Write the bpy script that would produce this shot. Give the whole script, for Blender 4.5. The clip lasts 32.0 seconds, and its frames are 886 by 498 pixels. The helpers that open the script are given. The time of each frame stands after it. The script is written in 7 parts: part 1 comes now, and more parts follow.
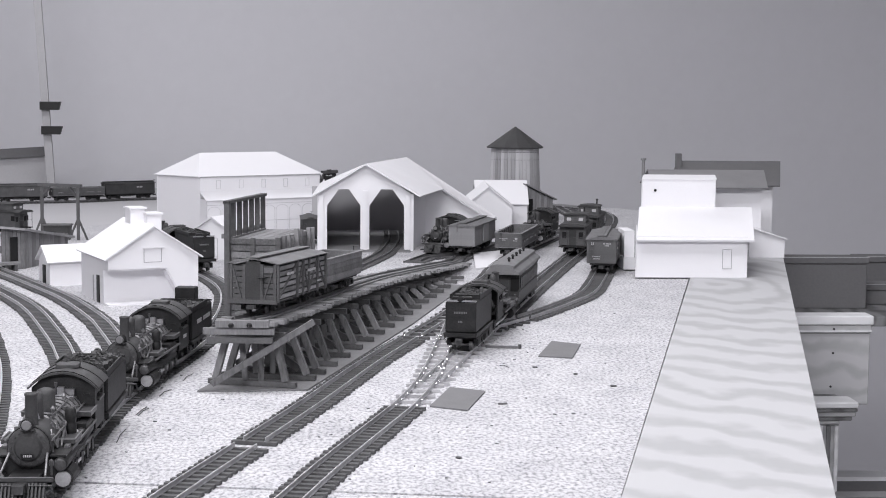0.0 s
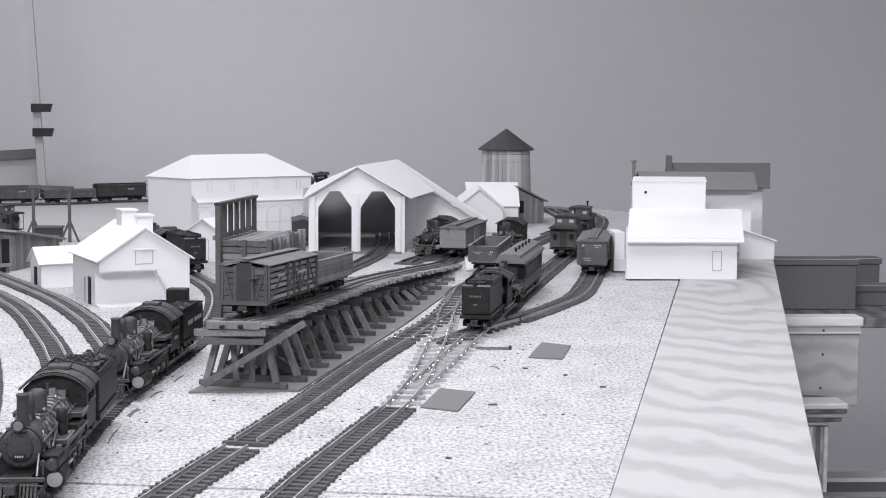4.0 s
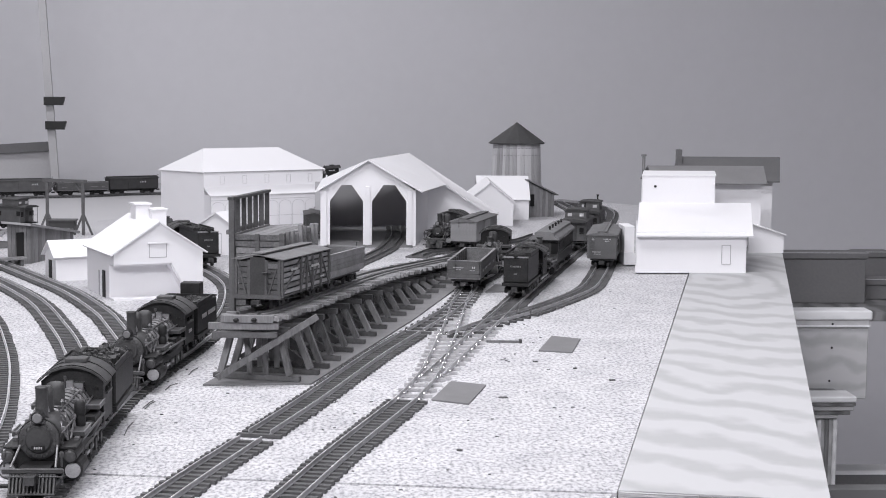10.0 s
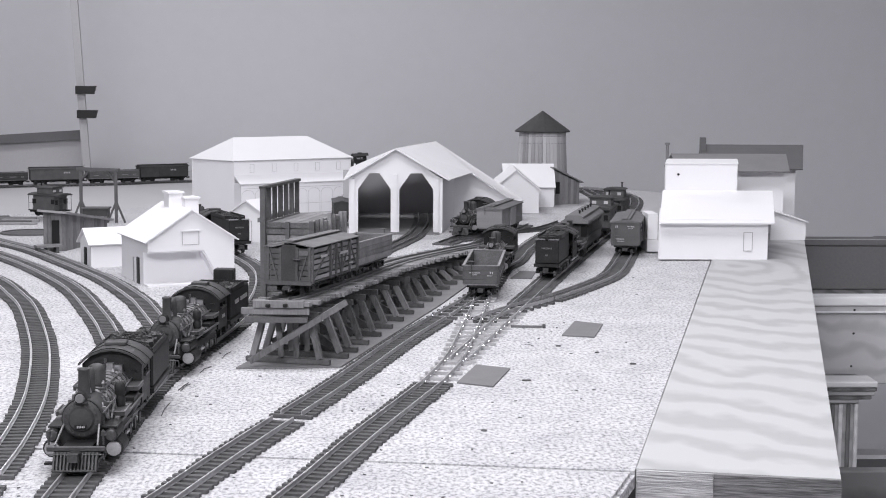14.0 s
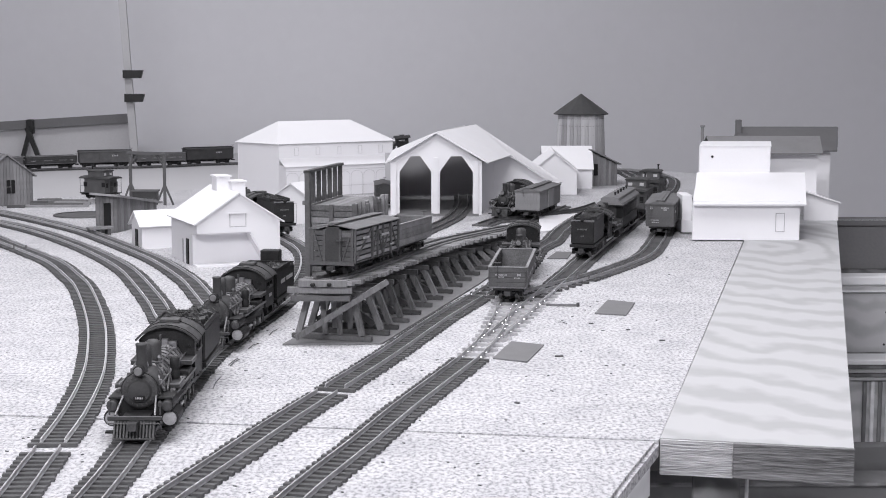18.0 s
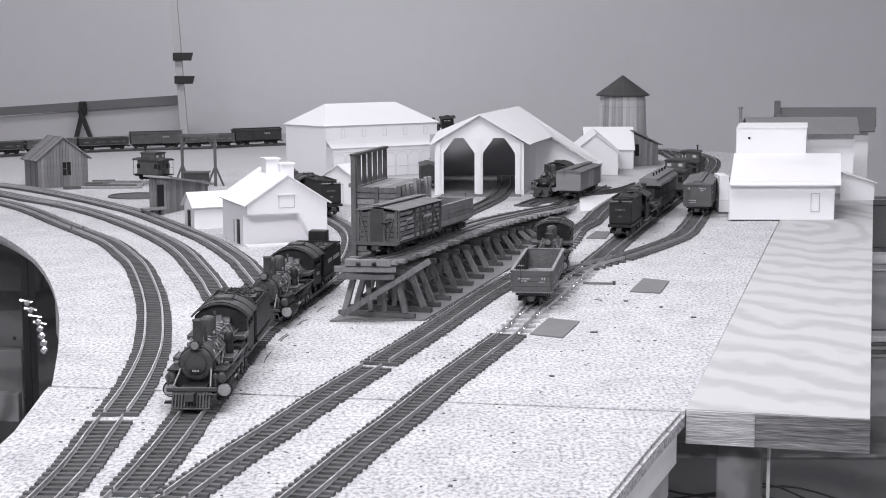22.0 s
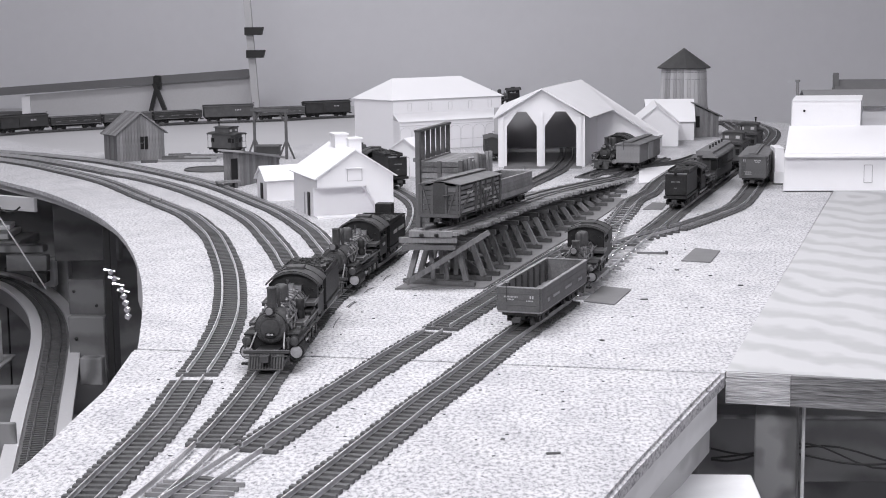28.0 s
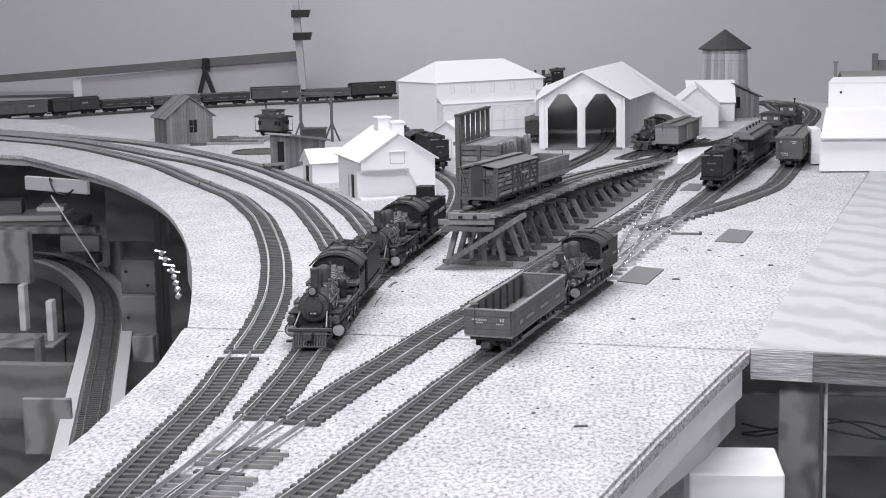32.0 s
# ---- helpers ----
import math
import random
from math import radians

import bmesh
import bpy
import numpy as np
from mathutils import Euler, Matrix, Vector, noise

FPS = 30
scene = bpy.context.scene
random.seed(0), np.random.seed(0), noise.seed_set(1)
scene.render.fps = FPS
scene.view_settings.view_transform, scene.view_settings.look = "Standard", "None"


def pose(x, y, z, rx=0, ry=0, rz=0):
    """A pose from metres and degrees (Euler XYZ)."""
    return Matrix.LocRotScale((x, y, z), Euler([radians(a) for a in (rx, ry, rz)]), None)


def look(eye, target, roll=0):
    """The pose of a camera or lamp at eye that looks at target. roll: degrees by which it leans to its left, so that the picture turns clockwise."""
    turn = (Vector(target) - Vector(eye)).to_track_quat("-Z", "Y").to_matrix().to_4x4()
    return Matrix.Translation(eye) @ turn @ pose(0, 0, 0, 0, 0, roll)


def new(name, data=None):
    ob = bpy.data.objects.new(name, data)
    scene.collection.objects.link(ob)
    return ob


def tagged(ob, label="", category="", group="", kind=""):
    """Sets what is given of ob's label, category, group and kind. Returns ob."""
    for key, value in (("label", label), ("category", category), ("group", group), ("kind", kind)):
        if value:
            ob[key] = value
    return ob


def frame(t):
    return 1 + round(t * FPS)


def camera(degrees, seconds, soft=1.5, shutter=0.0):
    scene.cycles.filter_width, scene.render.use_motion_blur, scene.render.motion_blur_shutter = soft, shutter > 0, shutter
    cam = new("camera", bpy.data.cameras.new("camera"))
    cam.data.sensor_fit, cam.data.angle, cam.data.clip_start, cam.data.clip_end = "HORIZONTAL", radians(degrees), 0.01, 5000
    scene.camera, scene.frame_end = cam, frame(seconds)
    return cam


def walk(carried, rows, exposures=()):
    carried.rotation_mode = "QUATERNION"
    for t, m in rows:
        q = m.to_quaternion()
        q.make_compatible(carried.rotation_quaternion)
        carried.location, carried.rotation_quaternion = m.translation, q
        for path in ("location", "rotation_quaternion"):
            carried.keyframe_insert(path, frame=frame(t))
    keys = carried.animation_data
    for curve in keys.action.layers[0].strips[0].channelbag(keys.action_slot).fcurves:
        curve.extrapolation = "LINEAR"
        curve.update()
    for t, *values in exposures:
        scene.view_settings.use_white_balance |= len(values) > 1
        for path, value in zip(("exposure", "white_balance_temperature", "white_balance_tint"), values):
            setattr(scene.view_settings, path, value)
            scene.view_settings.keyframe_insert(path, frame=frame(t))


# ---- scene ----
# A narrow-gauge model railway on a table in a room; the camera looks across it from just above the front edge.
cam = camera(31.285, 32.0, soft=1.0)
WALK = (
    (0, -0.0043, 0.1321, 0.2318, 84.360, 0.464, -3.086),
    (1, -0.0037, 0.1294, 0.2318, 84.392, 0.459, -3.192),
    (2, -0.0035, 0.1273, 0.2320, 84.409, 0.465, -3.277),
    (3, -0.0034, 0.1258, 0.2321, 84.424, 0.471, -3.339),
    (3.5, -0.0035, 0.1258, 0.2321, 84.436, 0.473, -3.363),
    (5.5, -0.0034, 0.1318, 0.2314, 84.433, 0.484, -3.420),
    (6, -0.0034, 0.1309, 0.2315, 84.427, 0.481, -3.399),
    (7, -0.0034, 0.1286, 0.2319, 84.395, 0.477, -3.342),
    (8, -0.0038, 0.1264, 0.2323, 84.344, 0.477, -3.261),
    (9, -0.0044, 0.1199, 0.2337, 84.256, 0.491, -3.159),
    (10, -0.0048, 0.1127, 0.2353, 84.149, 0.492, -3.004),
    (11, -0.0048, 0.1043, 0.2364, 84.044, 0.472, -2.803),
    (12, -0.0046, 0.0955, 0.2375, 83.925, 0.429, -2.559),
    (13, -0.0044, 0.0853, 0.2387, 83.796, 0.382, -2.288),
    (14, -0.0049, 0.0750, 0.2397, 83.664, 0.349, -2.005),
    (14.5, -0.0049, 0.0699, 0.2401, 83.599, 0.324, -1.845),
    (16.5, -0.0031, 0.0407, 0.2437, 83.253, 0.180, -1.083),
    (17, -0.0026, 0.0325, 0.2449, 83.149, 0.143, -0.868),
    (18, -0.0014, 0.0161, 0.2475, 82.945, 0.073, -0.436),
    (19, 0.0000, 0.0001, 0.2500, 82.743, -0.000, -0.002),
    (20, 0.0015, -0.0156, 0.2526, 82.542, -0.070, 0.426),
    (21, 0.0030, -0.0304, 0.2549, 82.349, -0.141, 0.855),
    (22, 0.0047, -0.0441, 0.2572, 82.158, -0.210, 1.286),
    (23, 0.0063, -0.0575, 0.2594, 81.972, -0.282, 1.710),
    (24, 0.0085, -0.0715, 0.2620, 81.780, -0.354, 2.148),
    (25, 0.0110, -0.0831, 0.2640, 81.590, -0.452, 2.604),
    (25.5, 0.0111, -0.0938, 0.2660, 81.497, -0.439, 2.768),
    (27.5, 0.0158, -0.1185, 0.2703, 81.132, -0.619, 3.636),
    (28, 0.0171, -0.1242, 0.2711, 81.050, -0.684, 3.849),
    (29, 0.0203, -0.1369, 0.2739, 80.857, -0.788, 4.301),
    (30, 0.0245, -0.1469, 0.2764, 80.658, -0.929, 4.802),
    (31, 0.0282, -0.1569, 0.2785, 80.474, -1.059, 5.276),
    (32, 0.0303, -0.1728, 0.2818, 80.299, -1.093, 5.631),
)


def eye_pose(x, y, z, tilt, roll, turn):
    return pose(x, y, z, 0, 0, turn) @ pose(0, 0, 0, tilt) @ pose(0, 0, 0, 0, 0, roll)


walk(cam, [(row[0], eye_pose(*row[1:])) for row in WALK])

# ---- light: four unseen lamps near the ceiling and a pale closed room ----
world = bpy.data.worlds.new("world")
scene.world = world
world.use_nodes = True
world.node_tree.nodes["Background"].inputs[0].default_value = (0.60, 0.595, 0.62, 1)
world.node_tree.nodes["Background"].inputs[1].default_value = 0.30
scene.view_settings.exposure = 0.17


def ceiling_lamp(name, x, y, z, sx, sy, watts, target=None):
    data = bpy.data.lights.new(name, "AREA")
    data.shape, data.size, data.size_y, data.energy = "RECTANGLE", sx, sy, watts
    data.color = (0.995, 0.99, 1.03)
    ob = new(name, data)
    ob.matrix_world = look((x, y, z), target or (x, y, 0))
    return ob


ceiling_lamp("ceiling_lamp_middle", -0.15, 1.45, 1.43, 1.2, 0.5, 22)
ceiling_lamp("ceiling_lamp_back", -0.45, 3.5, 1.43, 1.2, 0.5, 15)
# added fill, no known fitting: tilted to brighten walls facing the front
ceiling_lamp("ceiling_lamp_left", -0.70, -0.65, 1.43, 1.2, 0.5, 52, (0.0, 2.2, 0.05))
ceiling_lamp("ceiling_lamp_right", 1.3, -0.9, 1.40, 1.2, 0.7, 29)
# ---- materials ----
def mat(name, base, rough=0.7, var=0.25, scale=60.0, fine=600.0, bump=0.15, metal=0.0, stretch=(1, 1, 1), random_tone=0.0, tint=(1.0, 0.99, 1.02), dist=0.0006):
    m = bpy.data.materials.new(name)
    m.use_nodes = True
    nt = m.node_tree
    n, l = nt.nodes, nt.links
    b = n["Principled BSDF"]
    b.inputs["Roughness"].default_value = rough
    b.inputs["Metallic"].default_value = metal
    tc, mp = n.new("ShaderNodeTexCoord"), n.new("ShaderNodeMapping")
    mp.inputs["Scale"].default_value = stretch
    l.new(tc.outputs["Object"], mp.inputs["Vector"])
    big, small = n.new("ShaderNodeTexNoise"), n.new("ShaderNodeTexNoise")
    big.inputs["Scale"].default_value, big.inputs["Detail"].default_value = scale, 3
    small.inputs["Scale"].default_value, small.inputs["Detail"].default_value = fine, 3
    l.new(mp.outputs[0], big.inputs["Vector"]), l.new(mp.outputs[0], small.inputs["Vector"])
    mix = n.new("ShaderNodeMath")
    mix.operation = "MULTIPLY_ADD"
    mix.inputs[1].default_value = 0.5
    half = n.new("ShaderNodeMath")
    half.operation = "MULTIPLY"
    half.inputs[1].default_value = 0.5
    l.new(small.outputs[0], half.inputs[0])
    l.new(big.outputs[0], mix.inputs[0]), l.new(half.outputs[0], mix.inputs[2])
    last = mix.outputs[0]
    if random_tone:
        info, add = n.new("ShaderNodeObjectInfo"), n.new("ShaderNodeMath")
        add.operation = "MULTIPLY_ADD"
        add.inputs[1].default_value = random_tone
        l.new(info.outputs["Random"], add.inputs[0]), l.new(last, add.inputs[2])
        last = add.outputs[0]
    ramp = n.new("ShaderNodeValToRGB")
    lo, hi = base * (1 - var), base * (1 + var)
    ramp.color_ramp.elements[0].position, ramp.color_ramp.elements[1].position = 0.3, 0.7 + random_tone
    ramp.color_ramp.elements[0].color = (lo * tint[0], lo * tint[1], lo * tint[2], 1)
    ramp.color_ramp.elements[1].color = (min(1, hi * tint[0]), min(1, hi * tint[1]), min(1, hi * tint[2]), 1)
    l.new(last, ramp.inputs[0])
    l.new(ramp.outputs[0], b.inputs["Base Color"])
    if bump:
        bp = n.new("ShaderNodeBump")
        bp.inputs["Strength"].default_value, bp.inputs["Distance"].default_value = bump, dist
        l.new(small.outputs[0], bp.inputs["Height"])
        l.new(bp.outputs[0], b.inputs["Normal"])
    return m


def ground_material():
    """Pale granular board: soft light grains with scattered darker flakes and faint broad stains."""
    m = mat("granular_board", 0.585, 0.95, 0.10, 7.0, 300.0, 0.35, dist=0.0010)
    nt = m.node_tree
    n, l = nt.nodes, nt.links
    b, ramp = n["Principled BSDF"], [x for x in n if x.type == "VALTORGB"][0]
    tc = n.new("ShaderNodeTexCoord")
    last = ramp.outputs[0]
    for stretch, scale, detail, rough, p0, p1, dark in (((1.0, 0.58, 1), 370, 3, 0.6, 0.36, 0.56, 0.49), ((0.9, 0.45, 1), 300, 2, 0.5, 0.28, 0.36, 0.46), ((1, 0.7, 1), 28, 4, 0.6, 0.30, 0.62, 0.82)):
        mp, fl = n.new("ShaderNodeMapping"), n.new("ShaderNodeTexNoise")
        mp.inputs["Scale"].default_value = stretch
        fl.inputs["Scale"].default_value, fl.inputs["Detail"].default_value, fl.inputs["Roughness"].default_value = scale, detail, rough
        l.new(tc.outputs["Object"], mp.inputs["Vector"]), l.new(mp.outputs[0], fl.inputs["Vector"])
        r2, mx = n.new("ShaderNodeValToRGB"), n.new("ShaderNodeMixRGB")
        r2.color_ramp.elements[0].position, r2.color_ramp.elements[0].color = p0, (dark, dark, dark * 1.02, 1)
        r2.color_ramp.elements[1].position, r2.color_ramp.elements[1].color = p1, (1, 1, 1, 1)
        mx.blend_type, mx.inputs[0].default_value = "MULTIPLY", 1.0
        l.new(fl.outputs[0], r2.inputs[0]), l.new(last, mx.inputs[1]), l.new(r2.outputs[0], mx.inputs[2])
        last = mx.outputs[0]
    l.new(last, b.inputs["Base Color"])
    return m


def wood_material(name, base, contrast, scale, direction="Y", distortion=4.0, rough=0.6, detail_scale=0.6, heart=None, squeeze=1.0):
    m = bpy.data.materials.new(name)
    m.use_nodes = True
    nt = m.node_tree
    n, l = nt.nodes, nt.links
    b = n["Principled BSDF"]
    b.inputs["Roughness"].default_value = rough
    tc, wv, ns = n.new("ShaderNodeTexCoord"), n.new("ShaderNodeTexWave"), n.new("ShaderNodeTexNoise")
    wv.bands_direction = direction
    wv.inputs["Scale"].default_value, wv.inputs["Distortion"].default_value = scale, distortion
    wv.inputs["Detail"].default_value, wv.inputs["Detail Scale"].default_value = 2.0, detail_scale
    ns.inputs["Scale"].default_value, ns.inputs["Detail"].default_value = 90, 5
    l.new(tc.outputs["Object"], wv.inputs["Vector"]), l.new(tc.outputs["Object"], ns.inputs["Vector"])
    if heart:  # arched grain round a heart point
        mp = n.new("ShaderNodeMapping")
        mp.inputs["Location"].default_value, mp.inputs["Scale"].default_value = (-heart[0] * squeeze, -heart[1], 0), (squeeze, 1, 1)
        wv.wave_type, wv.rings_direction = "RINGS", "Z"
        l.new(tc.outputs["Object"], mp.inputs["Vector"]), l.new(mp.outputs[0], wv.inputs["Vector"])
    add, ramp = n.new("ShaderNodeMath"), n.new("ShaderNodeValToRGB")
    add.operation = "MULTIPLY_ADD"
    add.inputs[1].default_value = 0.6
    l.new(ns.outputs[0], add.inputs[0]), l.new(wv.outputs[0], add.inputs[2])
    lo, hi = base * (1 - contrast), base * (1 + contrast)
    ramp.color_ramp.elements[0].position, ramp.color_ramp.elements[1].position = 0.35, 1.25
    ramp.color_ramp.elements[0].color, ramp.color_ramp.elements[1].color = (lo, lo, lo * 1.02, 1), (hi, hi, hi * 1.02, 1)
    l.new(add.outputs[0], ramp.inputs[0]), l.new(ramp.outputs[0], b.inputs["Base Color"])
    return m


GROUND = ground_material()
CARD = mat("white_card", 0.75, 0.75, 0.03, 12, 900, 0.05)
# white card inside the stalls, greyed to hold their shade
CARD_SHADED = mat("shaded_inner_card", 0.42, 0.8, 0.06, 14, 700, 0.05)
CARD_LINE = mat("pencil_and_shadow_line", 0.38, 0.8, 0.1)
FAINT_LINE = mat("faint_pencil_line", 0.50, 0.8, 0.1)
ROOF_GREY = mat("grey_roof_card", 0.20, 0.8, 0.10, 30, 500, 0.1)
ROOF_SLATE = mat("dark_grey_roof_card", 0.13, 0.8, 0.10, 30, 500, 0.1)
ROOF_DARK = mat("dark_roof_paper", 0.045, 0.85, 0.25, 60, 600, 0.2)
OLD_WOOD = mat("weathered_boards", 0.18, 0.85, 0.55, 60, 500, 0.4, stretch=(3, 3, 0.25), random_tone=0.35)
TANK_WOOD = mat("weathered_tank_staves", 0.33, 0.85, 0.55, 70, 400, 0.4, stretch=(2, 2, 0.12), random_tone=0.6)
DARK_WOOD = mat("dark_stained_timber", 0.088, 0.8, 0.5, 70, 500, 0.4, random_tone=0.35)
DECK_WOOD = mat("weathered_deck_planks", 0.165, 0.85, 0.7, 80, 600, 0.6, random_tone=0.5)
SLAT_WOOD = mat("worn_stock_car_slat", 0.20, 0.85, 0.6, 70, 600, 0.4, stretch=(1, 0.2, 1), random_tone=0.4)
TRESTLE_POST = mat("weathered_trestle_timber", 0.135, 0.85, 0.8, 60, 500, 0.5, stretch=(1, 1, 0.3), random_tone=0.4)
TIE = mat("brown_tie", 0.072, 0.75, 0.4, 90, 700, 0.4, random_tone=0.3)
PC_DARK = mat("dull_circuit_board_tie", 0.17, 0.6, 0.4, 100, 700, 0.2, random_tone=0.4)
PC_TIE = mat("circuit_board_tie", 0.40, 0.6, 0.3, 100, 700, 0.2, random_tone=0.3)
# whitened base paints the shine of curved rails facing the light
RAIL = mat("lit_nickel_silver_rail", 0.64, 0.30, 0.15, 60, 900, 0.05, metal=0.4)
# duller copy for tarnish and for rails that catch less light
RAIL_MID = mat("tarnished_unlit_rail", 0.46, 0.4, 0.3, 60, 900, 0.05, metal=0.6)
RAIL_DULL = mat("weathered_rail", 0.22, 0.5, 0.3, 60, 900, 0.05, metal=0.8)
SOLDER = mat("bright_solder", 0.85, 0.15, 0.1, 60, 900, 0.1, metal=1.0)
BLACK = mat("black_engine_paint", 0.024, 0.5, 0.5, 120, 900, 0.15)
BLACK.node_tree.nodes["Principled BSDF"].inputs["Specular IOR Level"].default_value = 0.15
BOILER = mat("sooty_boiler_jacket", 0.17, 0.42, 0.6, 150, 900, 0.25)
SMOKEBOX = mat("graphite_smokebox", 0.046, 0.6, 0.35, 120, 900, 0.2)
PIPE = mat("worn_grey_pipe", 0.15, 0.4, 0.5, 120, 900, 0.15, metal=0.3)
DARK_METAL = mat("dark_metal", 0.065, 0.45, 0.4, 120, 900, 0.15, metal=0.3)
COVER = mat("turned_cover_plate", 0.34, 0.6, 0.25, 90, 900, 0.1, metal=0.4)
STEEL = mat("bright_steel", 0.45, 0.3, 0.25, 90, 900, 0.1, metal=0.9)
CAR_RED = mat("oxide_red_car_side", 0.085, 0.72, 0.3, 60, 700, 0.2)
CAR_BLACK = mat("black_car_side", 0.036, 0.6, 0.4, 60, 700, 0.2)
CAR_GREEN = mat("dark_green_coach_side", 0.045, 0.5, 0.25, 60, 700, 0.15)
CAR_YELLOW = mat("pale_reefer_side", 0.21, 0.7, 0.15, 60, 700, 0.15)
# paler door tone stands for light falling on the car's side
CAR_YELLOW_LIT = mat("reefer_door_lit_tone", 0.30, 0.7, 0.12, 60, 700, 0.15)
COACH_ROOF = mat("grey_coach_roof", 0.15, 0.7, 0.25, 60, 700, 0.15)
CAR_ROOF = mat("grey_car_roof", 0.13, 0.75, 0.3, 60, 700, 0.2)
GONDOLA_INSIDE = mat("worn_gondola_floor", 0.22, 0.85, 0.35, 70, 700, 0.3)
WORN_LINING = mat("worn_gondola_lining", 0.13, 0.85, 0.45, 70, 700, 0.3)
LETTERING_DIM = mat("faded_lettering", 0.24, 0.7, 0.3, 200, 900, 0.0)
LETTERING = mat("white_lettering", 0.42, 0.7, 0.2, 200, 900, 0.0)
GLASS = mat("dark_window_glass", 0.015, 0.4, 0.1, 60, 600, 0.0)
GLASS.node_tree.nodes["Principled BSDF"].inputs["Specular IOR Level"].default_value = 0.2
WALL_PAINT = mat("grey_backdrop_paint", 0.68, 0.92, 0.02, 0.7, 30, 0.03, tint=(0.99, 0.985, 1.03))
# unseen walls and ceiling, kept pale to throw fill light back
ROOM_PAINT = mat("bounce_room_paint", 0.70, 0.9, 0.06, 1.2, 40, 0.03)
# floor made paler so that its bounce brightens the underside
FLOOR_BOUNCE = mat("worn_floor", 0.34, 0.8, 0.3, 3, 60, 0.1)
PLYWOOD = wood_material("plywood_face", 0.43, 0.11, 4.2, "Y", 5.0, 0.65, 2.2, (0.43, 2.02), 1.9)
PLY_EDGE = mat("stained_plywood_edge", 0.15, 0.85, 0.8, 14, 60, 0.8, stretch=(1, 1, 14), dist=0.002)
PLY_EDGE_PALE = mat("plywood_edge", 0.40, 0.85, 0.6, 16, 70, 0.9, stretch=(1, 1, 16), dist=0.002)
PINE = wood_material("pine_board", 0.44, 0.12, 9.0, "Z", 7.0, 0.6, 1.2)
PINE_PALE = wood_material("planed_pale_pine", 0.72, 0.06, 14.0, "Z", 5.0, 0.6, 1.2)
PINE_DARK = wood_material("brown_pine", 0.17, 0.30, 8.0, "X", 8.0, 0.7, 1.2)
LEG_WOOD = wood_material("knotty_brown_leg", 0.11, 0.38, 10.0, "X", 14.0, 0.7, 1.6)
# brown boards, darkened further for the shade under the layout
UNDER_WOOD = wood_material("shade_darkened_brown_board", 0.14, 0.22, 6.0, "Z", 7.0, 0.75, 1.2)
GREY_BOARD = mat("grey_painted_board", 0.14, 0.8, 0.10, 4, 200, 0.1)
PANEL_LIGHT = mat("light_grey_panel", 0.46, 0.85, 0.05, 3, 200, 0.05)
BLACK_TAPE = mat("black_tape", 0.012, 0.45, 0.3, 90, 500, 0.1)
PLATE = mat("grey_card_plate", 0.155, 0.8, 0.12, 60, 700, 0.1)
BASE_GREY = mat("grey_base_sheet", 0.17, 0.9, 0.15, 50, 500, 0.2)


# ---- shape helpers ----
def part(name, bm, material, parent=None, label=""):
    me = bpy.data.meshes.new(name)
    bm.to_mesh(me)
    bm.free()
    me.materials.append(material)
    ob = new(name, me)
    if parent is not None:
        ob.parent = parent
    if label:
        ob["label"] = label
    return ob


def thing(name, m, label, category, group="", kind=""):
    ob = new(name)
    ob.empty_display_size = 0.01
    ob.matrix_world = m
    return tagged(ob, label, category, group, kind)


def add_box(bm, x0, x1, y0, y1, z0, z1, m=None):
    vs = [bm.verts.new((m @ Vector(c)) if m else c) for c in
          ((x0, y0, z0), (x1, y0, z0), (x1, y1, z0), (x0, y1, z0), (x0, y0, z1), (x1, y0, z1), (x1, y1, z1), (x0, y1, z1))]
    for f in ((3, 2, 1, 0), (4, 5, 6, 7), (0, 1, 5, 4), (1, 2, 6, 5), (2, 3, 7, 6), (3, 0, 4, 7)):
        bm.faces.new([vs[i] for i in f])
    return bm


def box(x0, x1, y0, y1, z0, z1, bevel=0.0, m=None):
    bm = add_box(bmesh.new(), x0, x1, y0, y1, z0, z1, m)
    if bevel:
        bmesh.ops.bevel(bm, geom=bm.edges[:], offset=bevel, segments=1, affect="EDGES")
    return bm


def boxes(rows, bevel=0.0):
    bm = bmesh.new()
    for r in rows:
        add_box(bm, *r)
    if bevel:
        bmesh.ops.bevel(bm, geom=bm.edges[:], offset=bevel, segments=1, affect="EDGES")
    return bm


def beam(bm, a, b, w, h, up=(0, 0, 1)):
    """A square-sawn bar from a to b."""
    a, b = Vector(a), Vector(b)
    d = (b - a).normalized()
    u = Vector(up)
    if abs(d.dot(u)) > 0.98:
        u = Vector((0, 1, 0))
    s = d.cross(u).normalized()
    u = s.cross(d).normalized()
    vs = [bm.verts.new(p + s * (i * w / 2) + u * (j * h / 2)) for p in (a, b) for i, j in ((-1, -1), (1, -1), (1, 1), (-1, 1))]
    for f in ((3, 2, 1, 0), (4, 5, 6, 7), (0, 1, 5, 4), (1, 2, 6, 5), (2, 3, 7, 6), (3, 0, 4, 7)):
        bm.faces.new([vs[i] for i in f])
    return bm


def beams(rows):
    bm = bmesh.new()
    for a, b, w, h in rows:
        beam(bm, a, b, w, h)
    return bm


